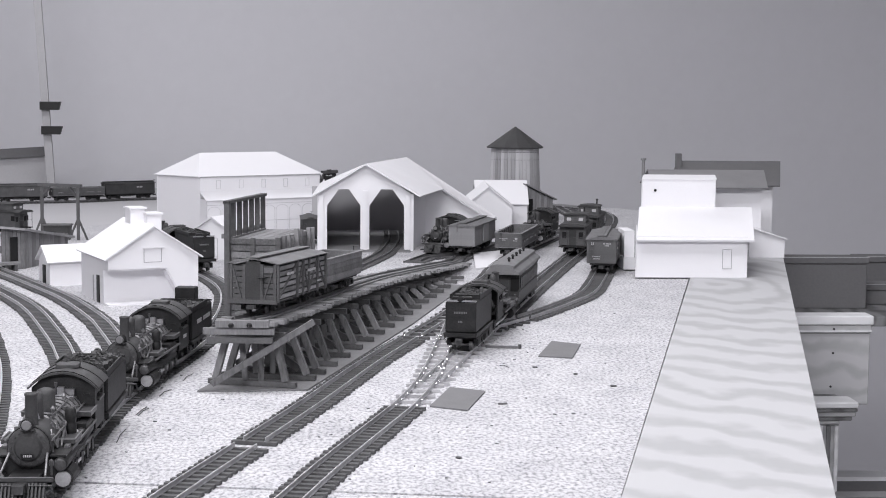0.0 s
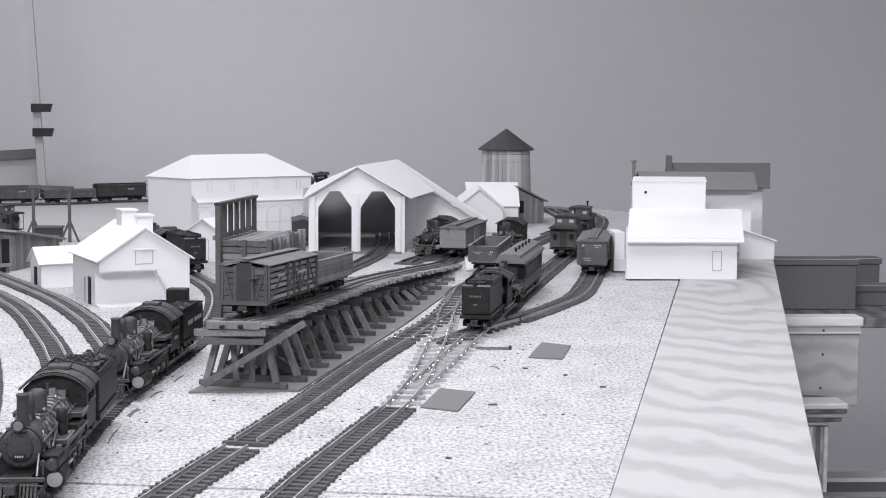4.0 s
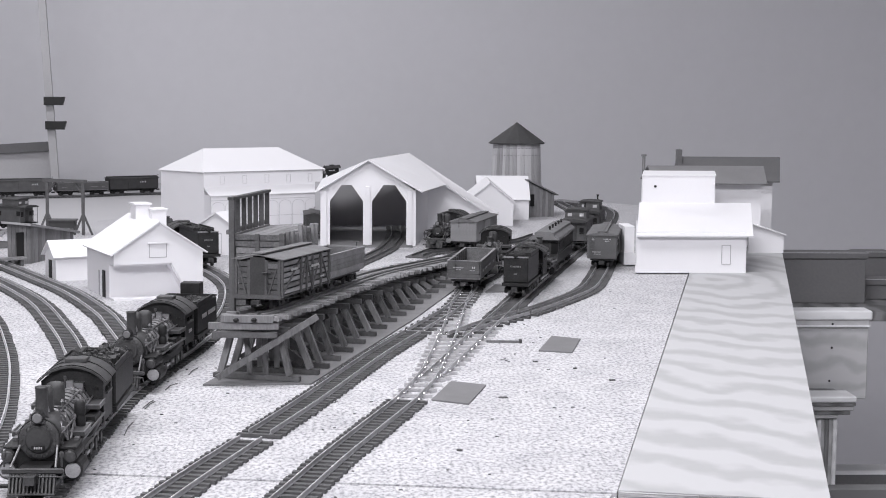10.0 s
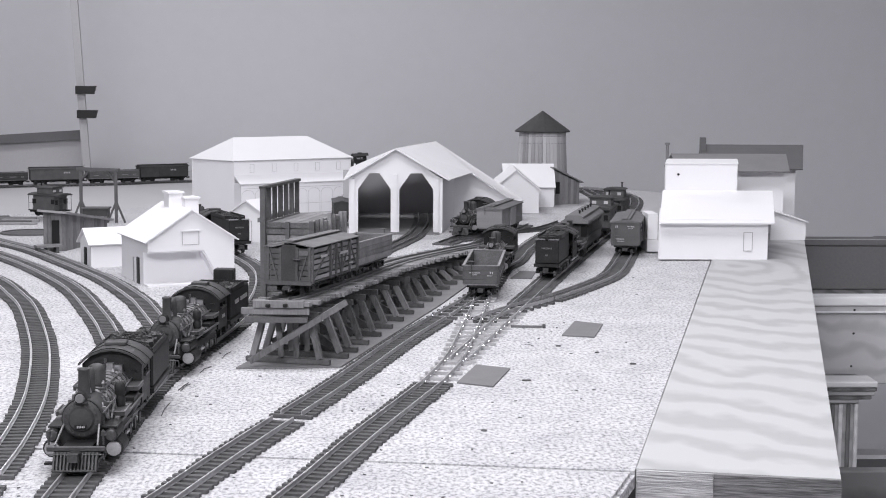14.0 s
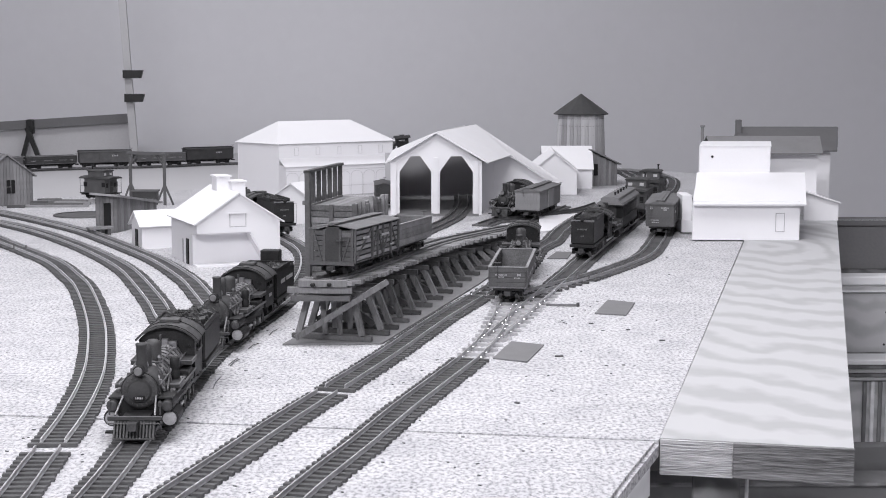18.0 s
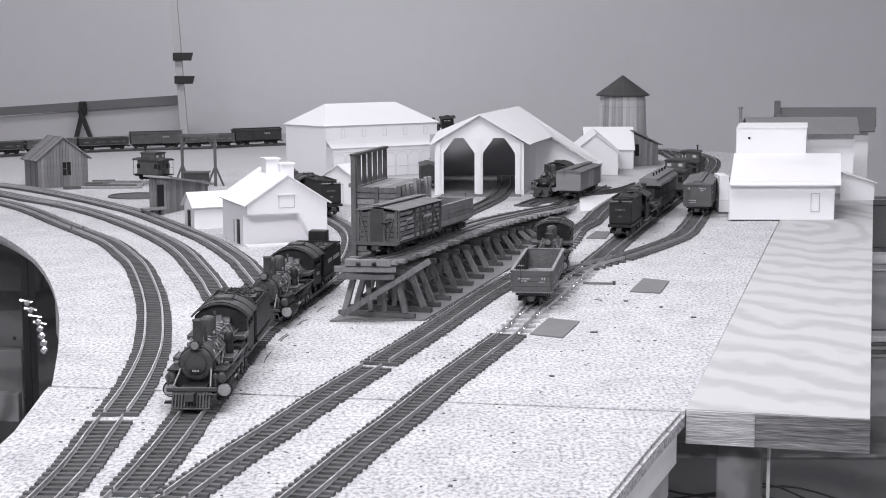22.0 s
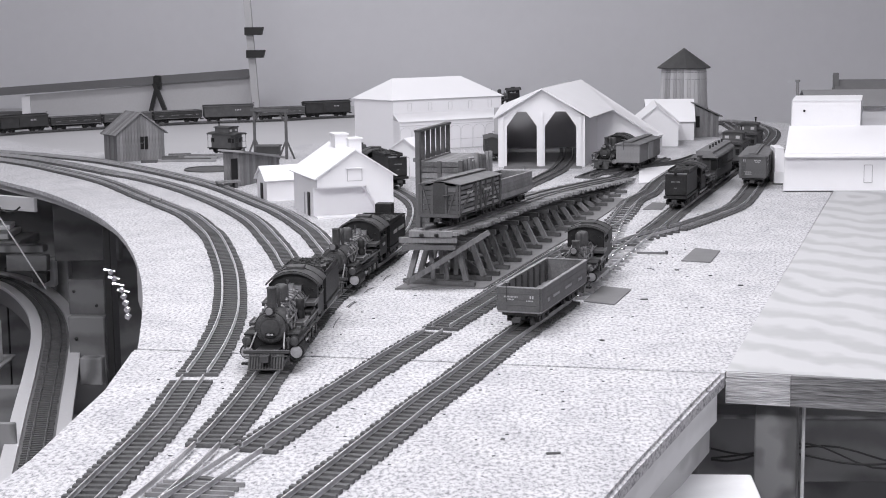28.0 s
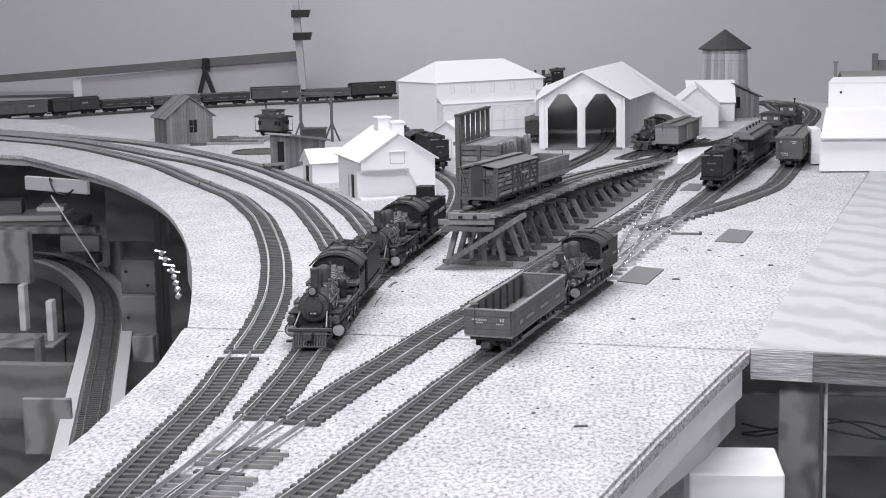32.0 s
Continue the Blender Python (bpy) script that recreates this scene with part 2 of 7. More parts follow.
def add_lathe(bm, profile, seg=16, m=None):
    """A turned shape round z: profile rows of (radius, z)."""
    rings = []
    for r, z in profile:
        ring = []
        for i in range(seg):
            a = 2 * math.pi * i / seg
            v = Vector((r * math.cos(a), r * math.sin(a), z))
            ring.append(bm.verts.new(m @ v if m else v))
        rings.append(ring)
    for p, q in zip(rings, rings[1:]):
        for i in range(seg):
            bm.faces.new((p[i], p[(i + 1) % seg], q[(i + 1) % seg], q[i]))
    bm.faces.new(rings[0][::-1])
    bm.faces.new(rings[-1])
    return bm


def lathe(profile, seg=16, m=None):
    return add_lathe(bmesh.new(), profile, seg, m)


def smooth(ob):
    for p in ob.data.polygons:
        p.use_smooth = len(p.vertices) == 4
    return ob


ALONG_Y = pose(0, 0, 0, -90)   # turns a lathe's axis to +y
ALONG_X = pose(0, 0, 0, 0, 90)  # turns a lathe's axis to +x


def rod(bm, a, b, r, seg=6):
    a, b = Vector(a), Vector(b)
    m = Matrix.Translation(a) @ (b - a).to_track_quat("Z", "Y").to_matrix().to_4x4()
    return add_lathe(bm, ((r, 0), (r, (b - a).length)), seg, m)


def prism(outline, y0, y1, m=None):
    """An outline of (x, z) points drawn out from y0 to y1."""
    bm = bmesh.new()
    tr = (lambda p: m @ Vector(p)) if m else (lambda p: p)
    a = [bm.verts.new(tr((x, y0, z))) for x, z in outline]
    b = [bm.verts.new(tr((x, y1, z))) for x, z in outline]
    n = len(outline)
    bm.faces.new(a)
    bm.faces.new(b[::-1])
    for i in range(n):
        bm.faces.new((a[i], b[i], b[(i + 1) % n], a[(i + 1) % n]))
    bmesh.ops.recalc_face_normals(bm, faces=bm.faces[:])
    return bm


def slab(points, thick):
    """A sheet through 3D corner points, thickened downwards along its normal."""
    bm = bmesh.new()
    ps = [Vector(p) for p in points]
    nrm = (ps[1] - ps[0]).cross(ps[2] - ps[0]).normalized()
    if nrm.z < 0:
        nrm = -nrm
    a = [bm.verts.new(p) for p in ps]
    b = [bm.verts.new(p - nrm * thick) for p in ps]
    n = len(ps)
    bm.faces.new(a)
    bm.faces.new(b[::-1])
    for i in range(n):
        bm.faces.new((a[i], b[i], b[(i + 1) % n], a[(i + 1) % n]))
    bmesh.ops.recalc_face_normals(bm, faces=bm.faces[:])
    return bm


def upright(points, z0, z1, thick):
    """A straight wall standing on the line between two plan points."""
    (ax, ay), (bx, by) = points
    d = Vector((bx - ax, by - ay, 0)).normalized()
    nrm = Vector((-d.y, d.x, 0)) * thick
    bm = bmesh.new()
    c = [Vector((ax, ay, 0)), Vector((bx, by, 0)), Vector((bx, by, 0)) + nrm, Vector((ax, ay, 0)) + nrm]
    a = [bm.verts.new((p.x, p.y, z0)) for p in c]
    b = [bm.verts.new((p.x, p.y, z1)) for p in c]
    bm.faces.new(a[::-1])
    bm.faces.new(b)
    for i in range(4):
        bm.faces.new((a[i], a[(i + 1) % 4], b[(i + 1) % 4], b[i]))
    bmesh.ops.recalc_face_normals(bm, faces=bm.faces[:])
    return bm


class Line:
    """A smooth plan line through points, with places by length along it."""

    def __init__(self, points, step=0.006):
        ps = [Vector((p[0], p[1], p[2] if len(p) > 2 else 0)) for p in points]
        ps = [2 * ps[0] - ps[1]] + ps + [2 * ps[-1] - ps[-2]]
        out = []
        for i in range(1, len(ps) - 2):
            a, b, c, d = ps[i - 1:i + 3]
            k = max(2, int((c - b).length / step))
            for j in range(k):
                t = j / k
                out.append(0.5 * (2 * b + (c - a) * t + (2 * a - 5 * b + 4 * c - d) * t * t + (3 * b - a - 3 * c + d) * t ** 3))
        out.append(ps[-2])
        self.p = out
        self.s = [0.0]
        for a, b in zip(out, out[1:]):
            self.s.append(self.s[-1] + (b - a).length)
        self.length = self.s[-1]

    def at(self, s):
        if s <= 0:
            return self.p[0] + (self.p[1] - self.p[0]).normalized() * s
        if s >= self.length:
            return self.p[-1] + (self.p[-1] - self.p[-2]).normalized() * (s - self.length)
        i = int(np.searchsorted(self.s, s)) or 1
        k = (s - self.s[i - 1]) / max(1e-9, self.s[i] - self.s[i - 1])
        return self.p[i - 1].lerp(self.p[i], k)

    def nearest(self, y):
        i = min(range(len(self.p)), key=lambda j: abs(self.p[j].y - y))
        return self.s[i]

    def seat(self, s, base, flip=False, z=0.0):
        """The pose of a car whose middle is at s and whose bogies stand base apart; +y of the car points up the line unless flipped."""
        a, b = self.at(s - base / 2), self.at(s + base / 2)
        if flip:
            a, b = b, a
        d = (b - a).normalized()
        mid = (a + b) / 2
        turn = d.to_track_quat("Y", "Z").to_matrix().to_4x4()
        return Matrix.Translation((mid.x, mid.y, mid.z + z)) @ turn
# ---- the room ----
def setting(name, bm, material, label, category, kind="structure"):
    return tagged(part(name, bm, material), label, category, kind=kind)


setting("floor", box(-3.2, 3.2, -2.2, 5.1, -1.12, -1.10), FLOOR_BOUNCE, "concrete basement floor below the layout, pale to bounce light", "floor")
setting("wall_back", box(-3.2, 3.2, 4.95, 5.07, -1.1, 1.5), WALL_PAINT, "plain grey painted backdrop wall behind the layout", "wall")
setting("wall_left", box(-3.32, -3.2, -2.2, 5.07, -1.1, 1.5), ROOM_PAINT, "plain painted room wall", "wall")
setting("wall_right", box(3.2, 3.32, -2.2, 5.07, -1.1, 1.5), ROOM_PAINT, "plain painted room wall", "wall")
setting("wall_front", box(-3.2, 3.2, -2.32, -2.2, -1.1, 1.5), ROOM_PAINT, "plain painted room wall", "wall")
setting("ceiling", box(-3.2, 3.2, -2.2, 5.07, 1.5, 1.6), ROOM_PAINT, "plain painted ceiling", "ceiling")


# ---- the layout board ----
def sheet(outline, z0, z1, bevel=0.0):
    bm = bmesh.new()
    top = [bm.verts.new((x, y, z1)) for x, y in outline]
    low = [bm.verts.new((x, y, z0)) for x, y in outline]
    n = len(outline)
    f = bm.faces.new(top)
    bm.faces.new(low[::-1])
    for i in range(n):
        bm.faces.new((top[i], low[i], low[(i + 1) % n], top[(i + 1) % n]))
    bmesh.ops.recalc_face_normals(bm, faces=bm.faces[:])
    if bevel:
        bmesh.ops.bevel(bm, geom=list(f.edges), offset=bevel, segments=2, affect="EDGES")
    return bm


LEFT_EDGE = [(-2.2, 2.95), (-1.45, 2.62), (-0.995, 2.435), (-0.918, 2.387), (-0.813, 2.255), (-0.719, 2.136), (-0.613, 1.963), (-0.521, 1.779),
             (-0.45, 1.60), (-0.39, 1.413), (-0.35, 1.264), (-0.316, 1.12), (-0.309, 1.088)]
edge_line = Line(LEFT_EDGE, 0.04)
LEFT_CURVE = [(p.x, p.y) for p in edge_line.p]
BACK = LEFT_CURVE + [(0.1455, 1.0125), (0.4085, 2.081), (0.53, 2.575), (0.535, 2.80), (0.66, 2.80), (0.70, 3.05), (0.54, 3.31), (0.41, 3.47), (-0.05, 3.50), (-0.34, 3.02), (-0.52, 2.79), (-0.66, 2.74), (-0.80, 2.74), (-0.93, 2.83), (-1.15, 3.11), (-2.2, 3.55)]
FRONT = [(-0.313, 1.0865), (-0.300, 0.96), (-0.297, 0.78), (-0.304, 0.66), (-0.315, 0.45), (-0.04, 0.45), (0.030, 0.650), (0.068, 0.775), (0.118, 0.93), (0.1455, 1.0110)]
ground = setting("ground", sheet(BACK, -0.006, 0.0), GROUND, "pale speckled granular board forming the bare layout ground", "ground")
setting("ground_front", sheet(FRONT, -0.010, 0.0, 0.0025), GROUND, "pale speckled granular board, front section with worn edge", "ground")
inner = [(x + 0.012, y + 0.004) for x, y in LEFT_CURVE]
setting("sub_board", sheet(inner + [(0.14, 1.02), (0.40, 2.081), (0.5, 3.25), (0.0, 3.45), (-0.5, 2.76), (-0.85, 2.72), (-2.1, 3.45)], -0.018, -0.0063), PINE, "plywood sub-base under the layout ground", "board")
setting("sub_board_front", sheet([(-0.309, 1.082), (-0.292, 0.78), (-0.304, 0.46), (-0.044, 0.46), (0.026, 0.653), (0.063, 0.777), (0.113, 0.932), (0.140, 1.0105)], -0.036, -0.0105, 0.001), PINE_PALE, "pale layered plywood sub-base under the front ground", "board")
setting("joist_front", sheet([(0.070, 0.845), (0.108, 0.935), (0.136, 1.020), (0.112, 1.030), (0.046, 0.850)], -0.062, -0.0363, 0.001), PINE, "short pine joist under the front edge", "joist")
fascia = Line([(x + 0.008, y + 0.002) for x, y in LEFT_EDGE if 1.1 < y < 1.75], 0.04)
setting("plywood_strip", sheet([(0.146, 1.0105), (0.264, 0.984), (0.607, 2.371), (0.66, 2.79), (0.535, 2.79), (0.531, 2.58), (0.41, 2.079)], -0.0215, 0.002), PLYWOOD,
        "pale plywood strip with wavy grain along the layout edge", "plywood")
setting("trim", sheet([(0.1465, 1.0095), (0.1460, 1.0075), (0.1905, 0.9975), (0.1910, 0.9995)], -0.0213, 0.0015), PLY_EDGE_PALE, "rough layered sawn plywood edge", "edge")
setting("trim_stained", sheet([(0.1913, 0.9994), (0.1908, 0.9974), (0.2637, 0.981), (0.2642, 0.983)], -0.0213, 0.0015), PLY_EDGE, "dark stained layered plywood edge", "edge")

# ---- tracks ----
RAIL_TOP = 0.0055
TIE_LEN, GAUGE = 0.031, 0.0152


def sweep(bm, line, s0, s1, off, w, z0, z1, step=0.012):
    k = max(2, int((s1 - s0) / step))
    prev = None
    for i in range(k + 1):
        s = s0 + (s1 - s0) * i / k
        p, d = line.at(s), (line.at(s + 0.003) - line.at(s - 0.003)).normalized()
        side = Vector((d.y, -d.x, 0)).normalized()
        c = p + side * off
        ring = [bm.verts.new(c + side * a + Vector((0, 0, z))) for a, z in ((-w / 2, z0), (w / 2, z0), (w / 2, z1), (-w / 2, z1))]
        if prev:
            for j in range(4):
                bm.faces.new((prev[j], prev[(j + 1) % 4], ring[(j + 1) % 4], ring[j]))
        else:
            bm.faces.new(ring[::-1])
        prev = ring
    bm.faces.new(prev)
    return bm


setting("edge_fascia", sweep(bmesh.new(), fascia, 0.0, fascia.length, 0.0, 0.004, -0.060, -0.0183), PANEL_LIGHT, "bent pale fascia strip under the curved layout edge", "fascia")
tie_mesh = {}


def tie_data(name, material, length, width, height):
    key = (name, length)
    if key not in tie_mesh:
        me = bpy.data.meshes.new(name)
        bm = box(-length / 2, length / 2, -width / 2, width / 2, 0, height)
        bm.to_mesh(me), bm.free()
        me.materials.append(material)
        tie_mesh[key] = me
    return tie_mesh[key]


def track(line, s0, s1, label, ties=TIE, spacing=0.0095, rail=RAIL, single_to=2.25, length=TIE_LEN, solder=False, rails=(-1, 1), seed=1, cross=None):
    """Rails on separate ties from s0 to s1 along a line; ties beyond the plan depth single_to are one joined part."""
    rnd = random.Random(seed)
    top = thing("railway_track", Matrix.Identity(4), label, "track", kind="structure")
    for sgn in rails:
        bm = sweep(bmesh.new(), line, s0, s1, sgn * GAUGE / 2, 0.0009, 0.0024, RAIL_TOP)
        sweep(bm, line, s0, s1, sgn * GAUGE / 2, 0.0019, 0.0024, 0.0030)
        part("rail", bm, rail, top)
    far = bmesh.new()
    k = int((s1 - s0) / spacing)
    beads = bmesh.new()
    for i in range(k + 1):
        s = s0 + i * spacing + rnd.uniform(-0.0004, 0.0004)
        p, d = line.at(s), (line.at(s + 0.004) - line.at(s - 0.004)).normalized()
        if cross is not None:
            d = cross
        m = Matrix.Translation(p + Vector((0, 0, 0.0002))) @ d.to_track_quat("Y", "Z").to_matrix().to_4x4()
        m = m @ pose(rnd.uniform(-0.0006, 0.0006), 0, 0, 0, 0, rnd.uniform(-1.2, 1.2))
        if p.y < single_to:
            ob = new("tie", tie_data("tie", ties, length, 0.0044 if not solder else 0.0021, 0.0024))
            ob.parent, ob.matrix_basis = top, m
        else:
            add_box(far, -length / 2, length / 2, -0.0022, 0.0022, 0, 0.0024, m)
        if solder:
            for sg, off in ((-1, -0.0013), (-1, 0.0013), (1, -0.0013), (1, 0.0013)):
                if rnd.random() < 0.5:
                    add_lathe(beads, ((0.0004, 0.0022), (0.0012, 0.0026), (0.0010, 0.0034), (0.0003, 0.0039)), 6, m @ pose(sg * (GAUGE / 2) + off, 0, 0))
    if len(far.verts):
        tagged(part("far_ties", far, ties, top), kind="stuff")
    else:
        far.free()
    if len(beads.verts):
        tagged(part("solder", beads, SOLDER, top, "bright blobs of solder"), kind="stuff")
    else:
        beads.free()
    return top


LINE_L = Line([(-0.236, 0.42), (-0.2375, 0.66), (-0.2335, 0.84), (-0.2378, 0.94), (-0.2400, 0.985), (-0.2455, 1.08), (-0.2590, 1.20), (-0.2805, 1.32), (-0.3125, 1.465), (-0.3640, 1.653), (-0.4000, 1.755), (-0.4460, 1.868),
               (-0.506, 1.977), (-0.556, 2.065), (-0.664, 2.255), (-0.800, 2.436), (-0.880, 2.53), (-1.000, 2.632), (-1.35, 2.84), (-1.95, 3.08)])
LINE_M = Line([(-0.184, 1.20), (-0.204, 1.33), (-0.2465, 1.463), (-0.2700, 1.552), (-0.2975, 1.645), (-0.337, 1.771), (-0.375, 1.869), (-0.441, 2.010), (-0.528, 2.166), (-0.610, 2.285), (-0.683, 2.368), (-0.805, 2.516), (-0.9566, 2.6657), (-1.3, 2.88), (-1.95, 3.15)])
LINE_I = Line([(-0.172, 1.38), (-0.204, 1.50), (-0.2425, 1.643), (-0.2680, 1.730), (-0.321, 1.872), (-0.371, 1.979), (-0.4690, 2.172), (-0.5390, 2.281), (-0.6270, 2.404), (-0.7527, 2.555), (-0.8580, 2.645), (-0.998, 2.742), (-1.3, 2.925), (-1.95, 3.215)])
LINE_K = Line([(-0.226, 0.52), (-0.212, 0.63), (-0.200, 0.715), (-0.1915, 0.81), (-0.1885, 0.90), (-0.188, 0.99), (-0.1878, 1.10), (-0.1865, 1.20), (-0.1835, 1.29), (-0.172, 1.40), (-0.156, 1.52), (-0.142, 1.70), (-0.148, 1.88), (-0.165, 2.00), (-0.200, 2.12), (-0.247, 2.24), (-0.298, 2.36), (-0.34, 2.45)])
LINE_A = Line([(-0.215, 0.52), (-0.199, 0.635), (-0.182, 0.715), (-0.162, 0.80), (-0.146, 0.875), (-0.127, 0.95), (-0.106, 1.035), (-0.075, 1.15), (-0.039, 1.283), (0.006, 1.463), (0.048, 1.61), (0.090, 1.755), (0.110, 1.85), (0.130, 1.985)])
LINE_B = Line([(-0.163, 0.53), (-0.1245, 0.675), (-0.0835, 0.843), (-0.0690, 0.904), (-0.0455, 0.992), (-0.0190, 1.098), (0.0222, 1.2465), (0.032, 1.285), (0.052, 1.385), (0.072, 1.54), (0.087, 1.662), (0.105, 1.83), (0.130, 1.985),
               (0.156, 2.075), (0.176, 2.185), (0.206, 2.315), (0.248, 2.47), (0.31, 2.66), (0.37, 2.86), (0.40, 3.06), (0.40, 3.30)])
LINE_P = Line([(0.031, 1.275), (0.058, 1.387), (0.096, 1.545), (0.142, 1.73), (0.192, 1.935), (0.252, 2.17), (0.332, 2.475), (0.40, 2.74), (0.446, 2.95), (0.468, 3.12), (0.455, 3.27), (0.40, 3.38)])
LINE_S = Line([(0.085, 1.585), (0.115, 1.648), (0.145, 1.699), (0.174, 1.747), (0.223, 1.845), (0.262, 1.939), (0.297, 2.085), (0.325, 2.219), (0.357, 2.365), (0.395, 2.54), (0.43, 2.71)])

y_at = lambda line, y: line.nearest(y)
DARK_LABEL = "straight model track with dark ties and bright rails"
CURVE_LABEL = "long curved model track with dark ties"
track(LINE_L, 0.0, y_at(LINE_L, 0.985) - 0.005, DARK_LABEL, seed=2, rail=RAIL_MID)
track(LINE_L, y_at(LINE_L, 0.985) + 0.011, y_at(LINE_L, 2.00), CURVE_LABEL, seed=3)
track(LINE_L, y_at(LINE_L, 2.00) + 0.012, LINE_L.length, CURVE_LABEL, seed=43)
track(LINE_M, 0.06, LINE_M.length, CURVE_LABEL, seed=4)
track(LINE_I, 0.10, LINE_I.length, CURVE_LABEL, seed=5)
track(LINE_K, y_at(LINE_K, 0.81), y_at(LINE_K, 1.62), DARK_LABEL, seed=6, rail=RAIL_MID)
track(LINE_K, y_at(LINE_K, 1.62), y_at(LINE_K, 1.93), "bare track with pale ties", PC_TIE, 0.014, seed=7)
track(LINE_K, y_at(LINE_K, 1.93), LINE_K.length, CURVE_LABEL, seed=8)
track(LINE_A, y_at(LINE_A, 0.80), y_at(LINE_A, 1.143), DARK_LABEL, seed=9, rail=RAIL_MID)
track(LINE_A, y_at(LINE_A, 1.160), y_at(LINE_A, 1.60), DARK_LABEL, seed=10, rail=RAIL_MID)
track(LINE_A, y_at(LINE_A, 1.61), LINE_A.length, "bare turnout rails on pale circuit-board ties", PC_TIE, 0.0225, solder=True, seed=11, rail=RAIL_MID)
track(LINE_B, y_at(LINE_B, 0.53), y_at(LINE_B, 1.275), DARK_LABEL, seed=12, rail=RAIL_MID)
track(LINE_B, y_at(LINE_B, 1.28), y_at(LINE_B, 1.93), "bare turnout rails on pale circuit-board ties", PC_TIE, 0.0225, solder=True, length=0.030, cross=Vector((0.12, 1, 0)).normalized(), seed=13, rail=RAIL_MID)
track(LINE_B, y_at(LINE_B, 1.935), LINE_B.length, CURVE_LABEL, seed=14, rail=RAIL_MID)
track(LINE_P, 0.10, y_at(LINE_P, 1.70), "bare turnout rails on pale circuit-board ties", PC_TIE, 0.0225, solder=True, length=0.030, cross=Vector((0.12, 1, 0)).normalized(), seed=15, rail=RAIL_MID)
track(LINE_P, y_at(LINE_P, 1.70), LINE_P.length, CURVE_LABEL, seed=16, rail=RAIL_MID)
track(LINE_S, 0.0, y_at(LINE_S, 1.73), "bare turnout rails on pale circuit-board ties", PC_TIE, 0.0165, solder=True, seed=17, rail=RAIL_MID)
track(LINE_S, y_at(LINE_S, 1.735), LINE_S.length, CURVE_LABEL, seed=18, rail=RAIL_MID)
# the front ladder where two tracks run together on bare rails
track(LINE_K, 0.0, y_at(LINE_K, 0.806), "bare converging rails without ties", DARK_WOOD, 9.0, seed=19, rail=RAIL_MID)
track(LINE_A, 0.0, y_at(LINE_A, 0.640), "bare converging rails without ties", DARK_WOOD, 9.0, seed=20, rail=RAIL_MID)
track(LINE_A, y_at(LINE_A, 0.640), y_at(LINE_A, 0.690), "bare turnout rails with soldered grey cross ties", PC_DARK, 0.0088, solder=True, length=0.052, seed=50, rail=RAIL_MID, cross=Vector((0.10, 1, 0)).normalized())
track(LINE_A, y_at(LINE_A, 0.690), y_at(LINE_A, 0.708), "bare converging rails without ties", DARK_WOOD, 9.0, seed=52, rail=RAIL_MID)
track(LINE_A, y_at(LINE_A, 0.708), y_at(LINE_A, 0.742), "bare turnout rails with soldered grey cross ties", PC_DARK, 0.0080, solder=True, length=0.048, seed=53, rail=RAIL_MID, cross=Vector((0.10, 1, 0)).normalized())
track(LINE_A, y_at(LINE_A, 0.742), y_at(LINE_A, 0.796), "bare converging rails without ties", DARK_WOOD, 9.0, seed=51, rail=RAIL_MID)
# engine house leads and far curves
LINE_E1 = Line([(-0.035, 2.10), (-0.005, 2.219), (0.013, 2.293), (0.033, 2.388), (0.046, 2.509), (0.052, 2.62), (0.054, 2.76)])
LINE_X = Line([(0.09, 2.325, 0.0003), (0.133, 2.369, 0.0003), (0.178, 2.416, 0.0003), (0.235, 2.50, 0.0003), (0.275, 2.60, 0.0003)])
LINE_W = Line([(0.073, 2.28), (0.100, 2.36), (0.136, 2.47), (0.16, 2.56)])
LINE_W2 = Line([(0.113, 2.24), (0.136, 2.32), (0.172, 2.44), (0.209, 2.56)])
LINE_F = Line([(0.33, 2.75), (0.41, 2.93), (0.425, 3.12), (0.39, 3.30), (0.30, 3.40)])
for i, ln in enumerate((LINE_E1, LINE_X, LINE_W, LINE_W2, LINE_F)):
    track(ln, 0.0, ln.length, "model track leading to the engine house" if i < 1 else CURVE_LABEL, seed=30 + i, rail=RAIL_DULL)

# small grey plates lying on the ground
PLATES = (((0.049, 1.285), (0.076, 1.269), (0.095, 1.344), (0.068, 1.360)), ((0.155, 1.508), (0.184, 1.498), (0.202, 1.574), (0.177, 1.592)), ((0.139, 1.915), (0.164, 1.915), (0.175, 1.978), (0.156, 1.983)))
for i, pts in enumerate(PLATES):
    ob = part("ground_plate", sheet(pts, 0.0, 0.0012), PLATE if i < 2 else GREY_BOARD)
    tagged(ob, "flat grey card plate lying on the pale ground", "plate", "ground plates")
throw_rod = thing("throw_rod", pose(0, 0, 0.0002), "thin grey throw rod lying beside the turnout", "rod")
part("rod", beam(bmesh.new(), (0.112, 1.5577, 0.0012), (0.143, 1.5541, 0.0012), 0.0022, 0.0020), PC_DARK, throw_rod)
part("pivot", lathe(((0.0016, 0.0), (0.0016, 0.0034), (0.0008, 0.0040)), 8, pose(0.1432, 1.554, 0)), DARK_METAL, throw_rod)
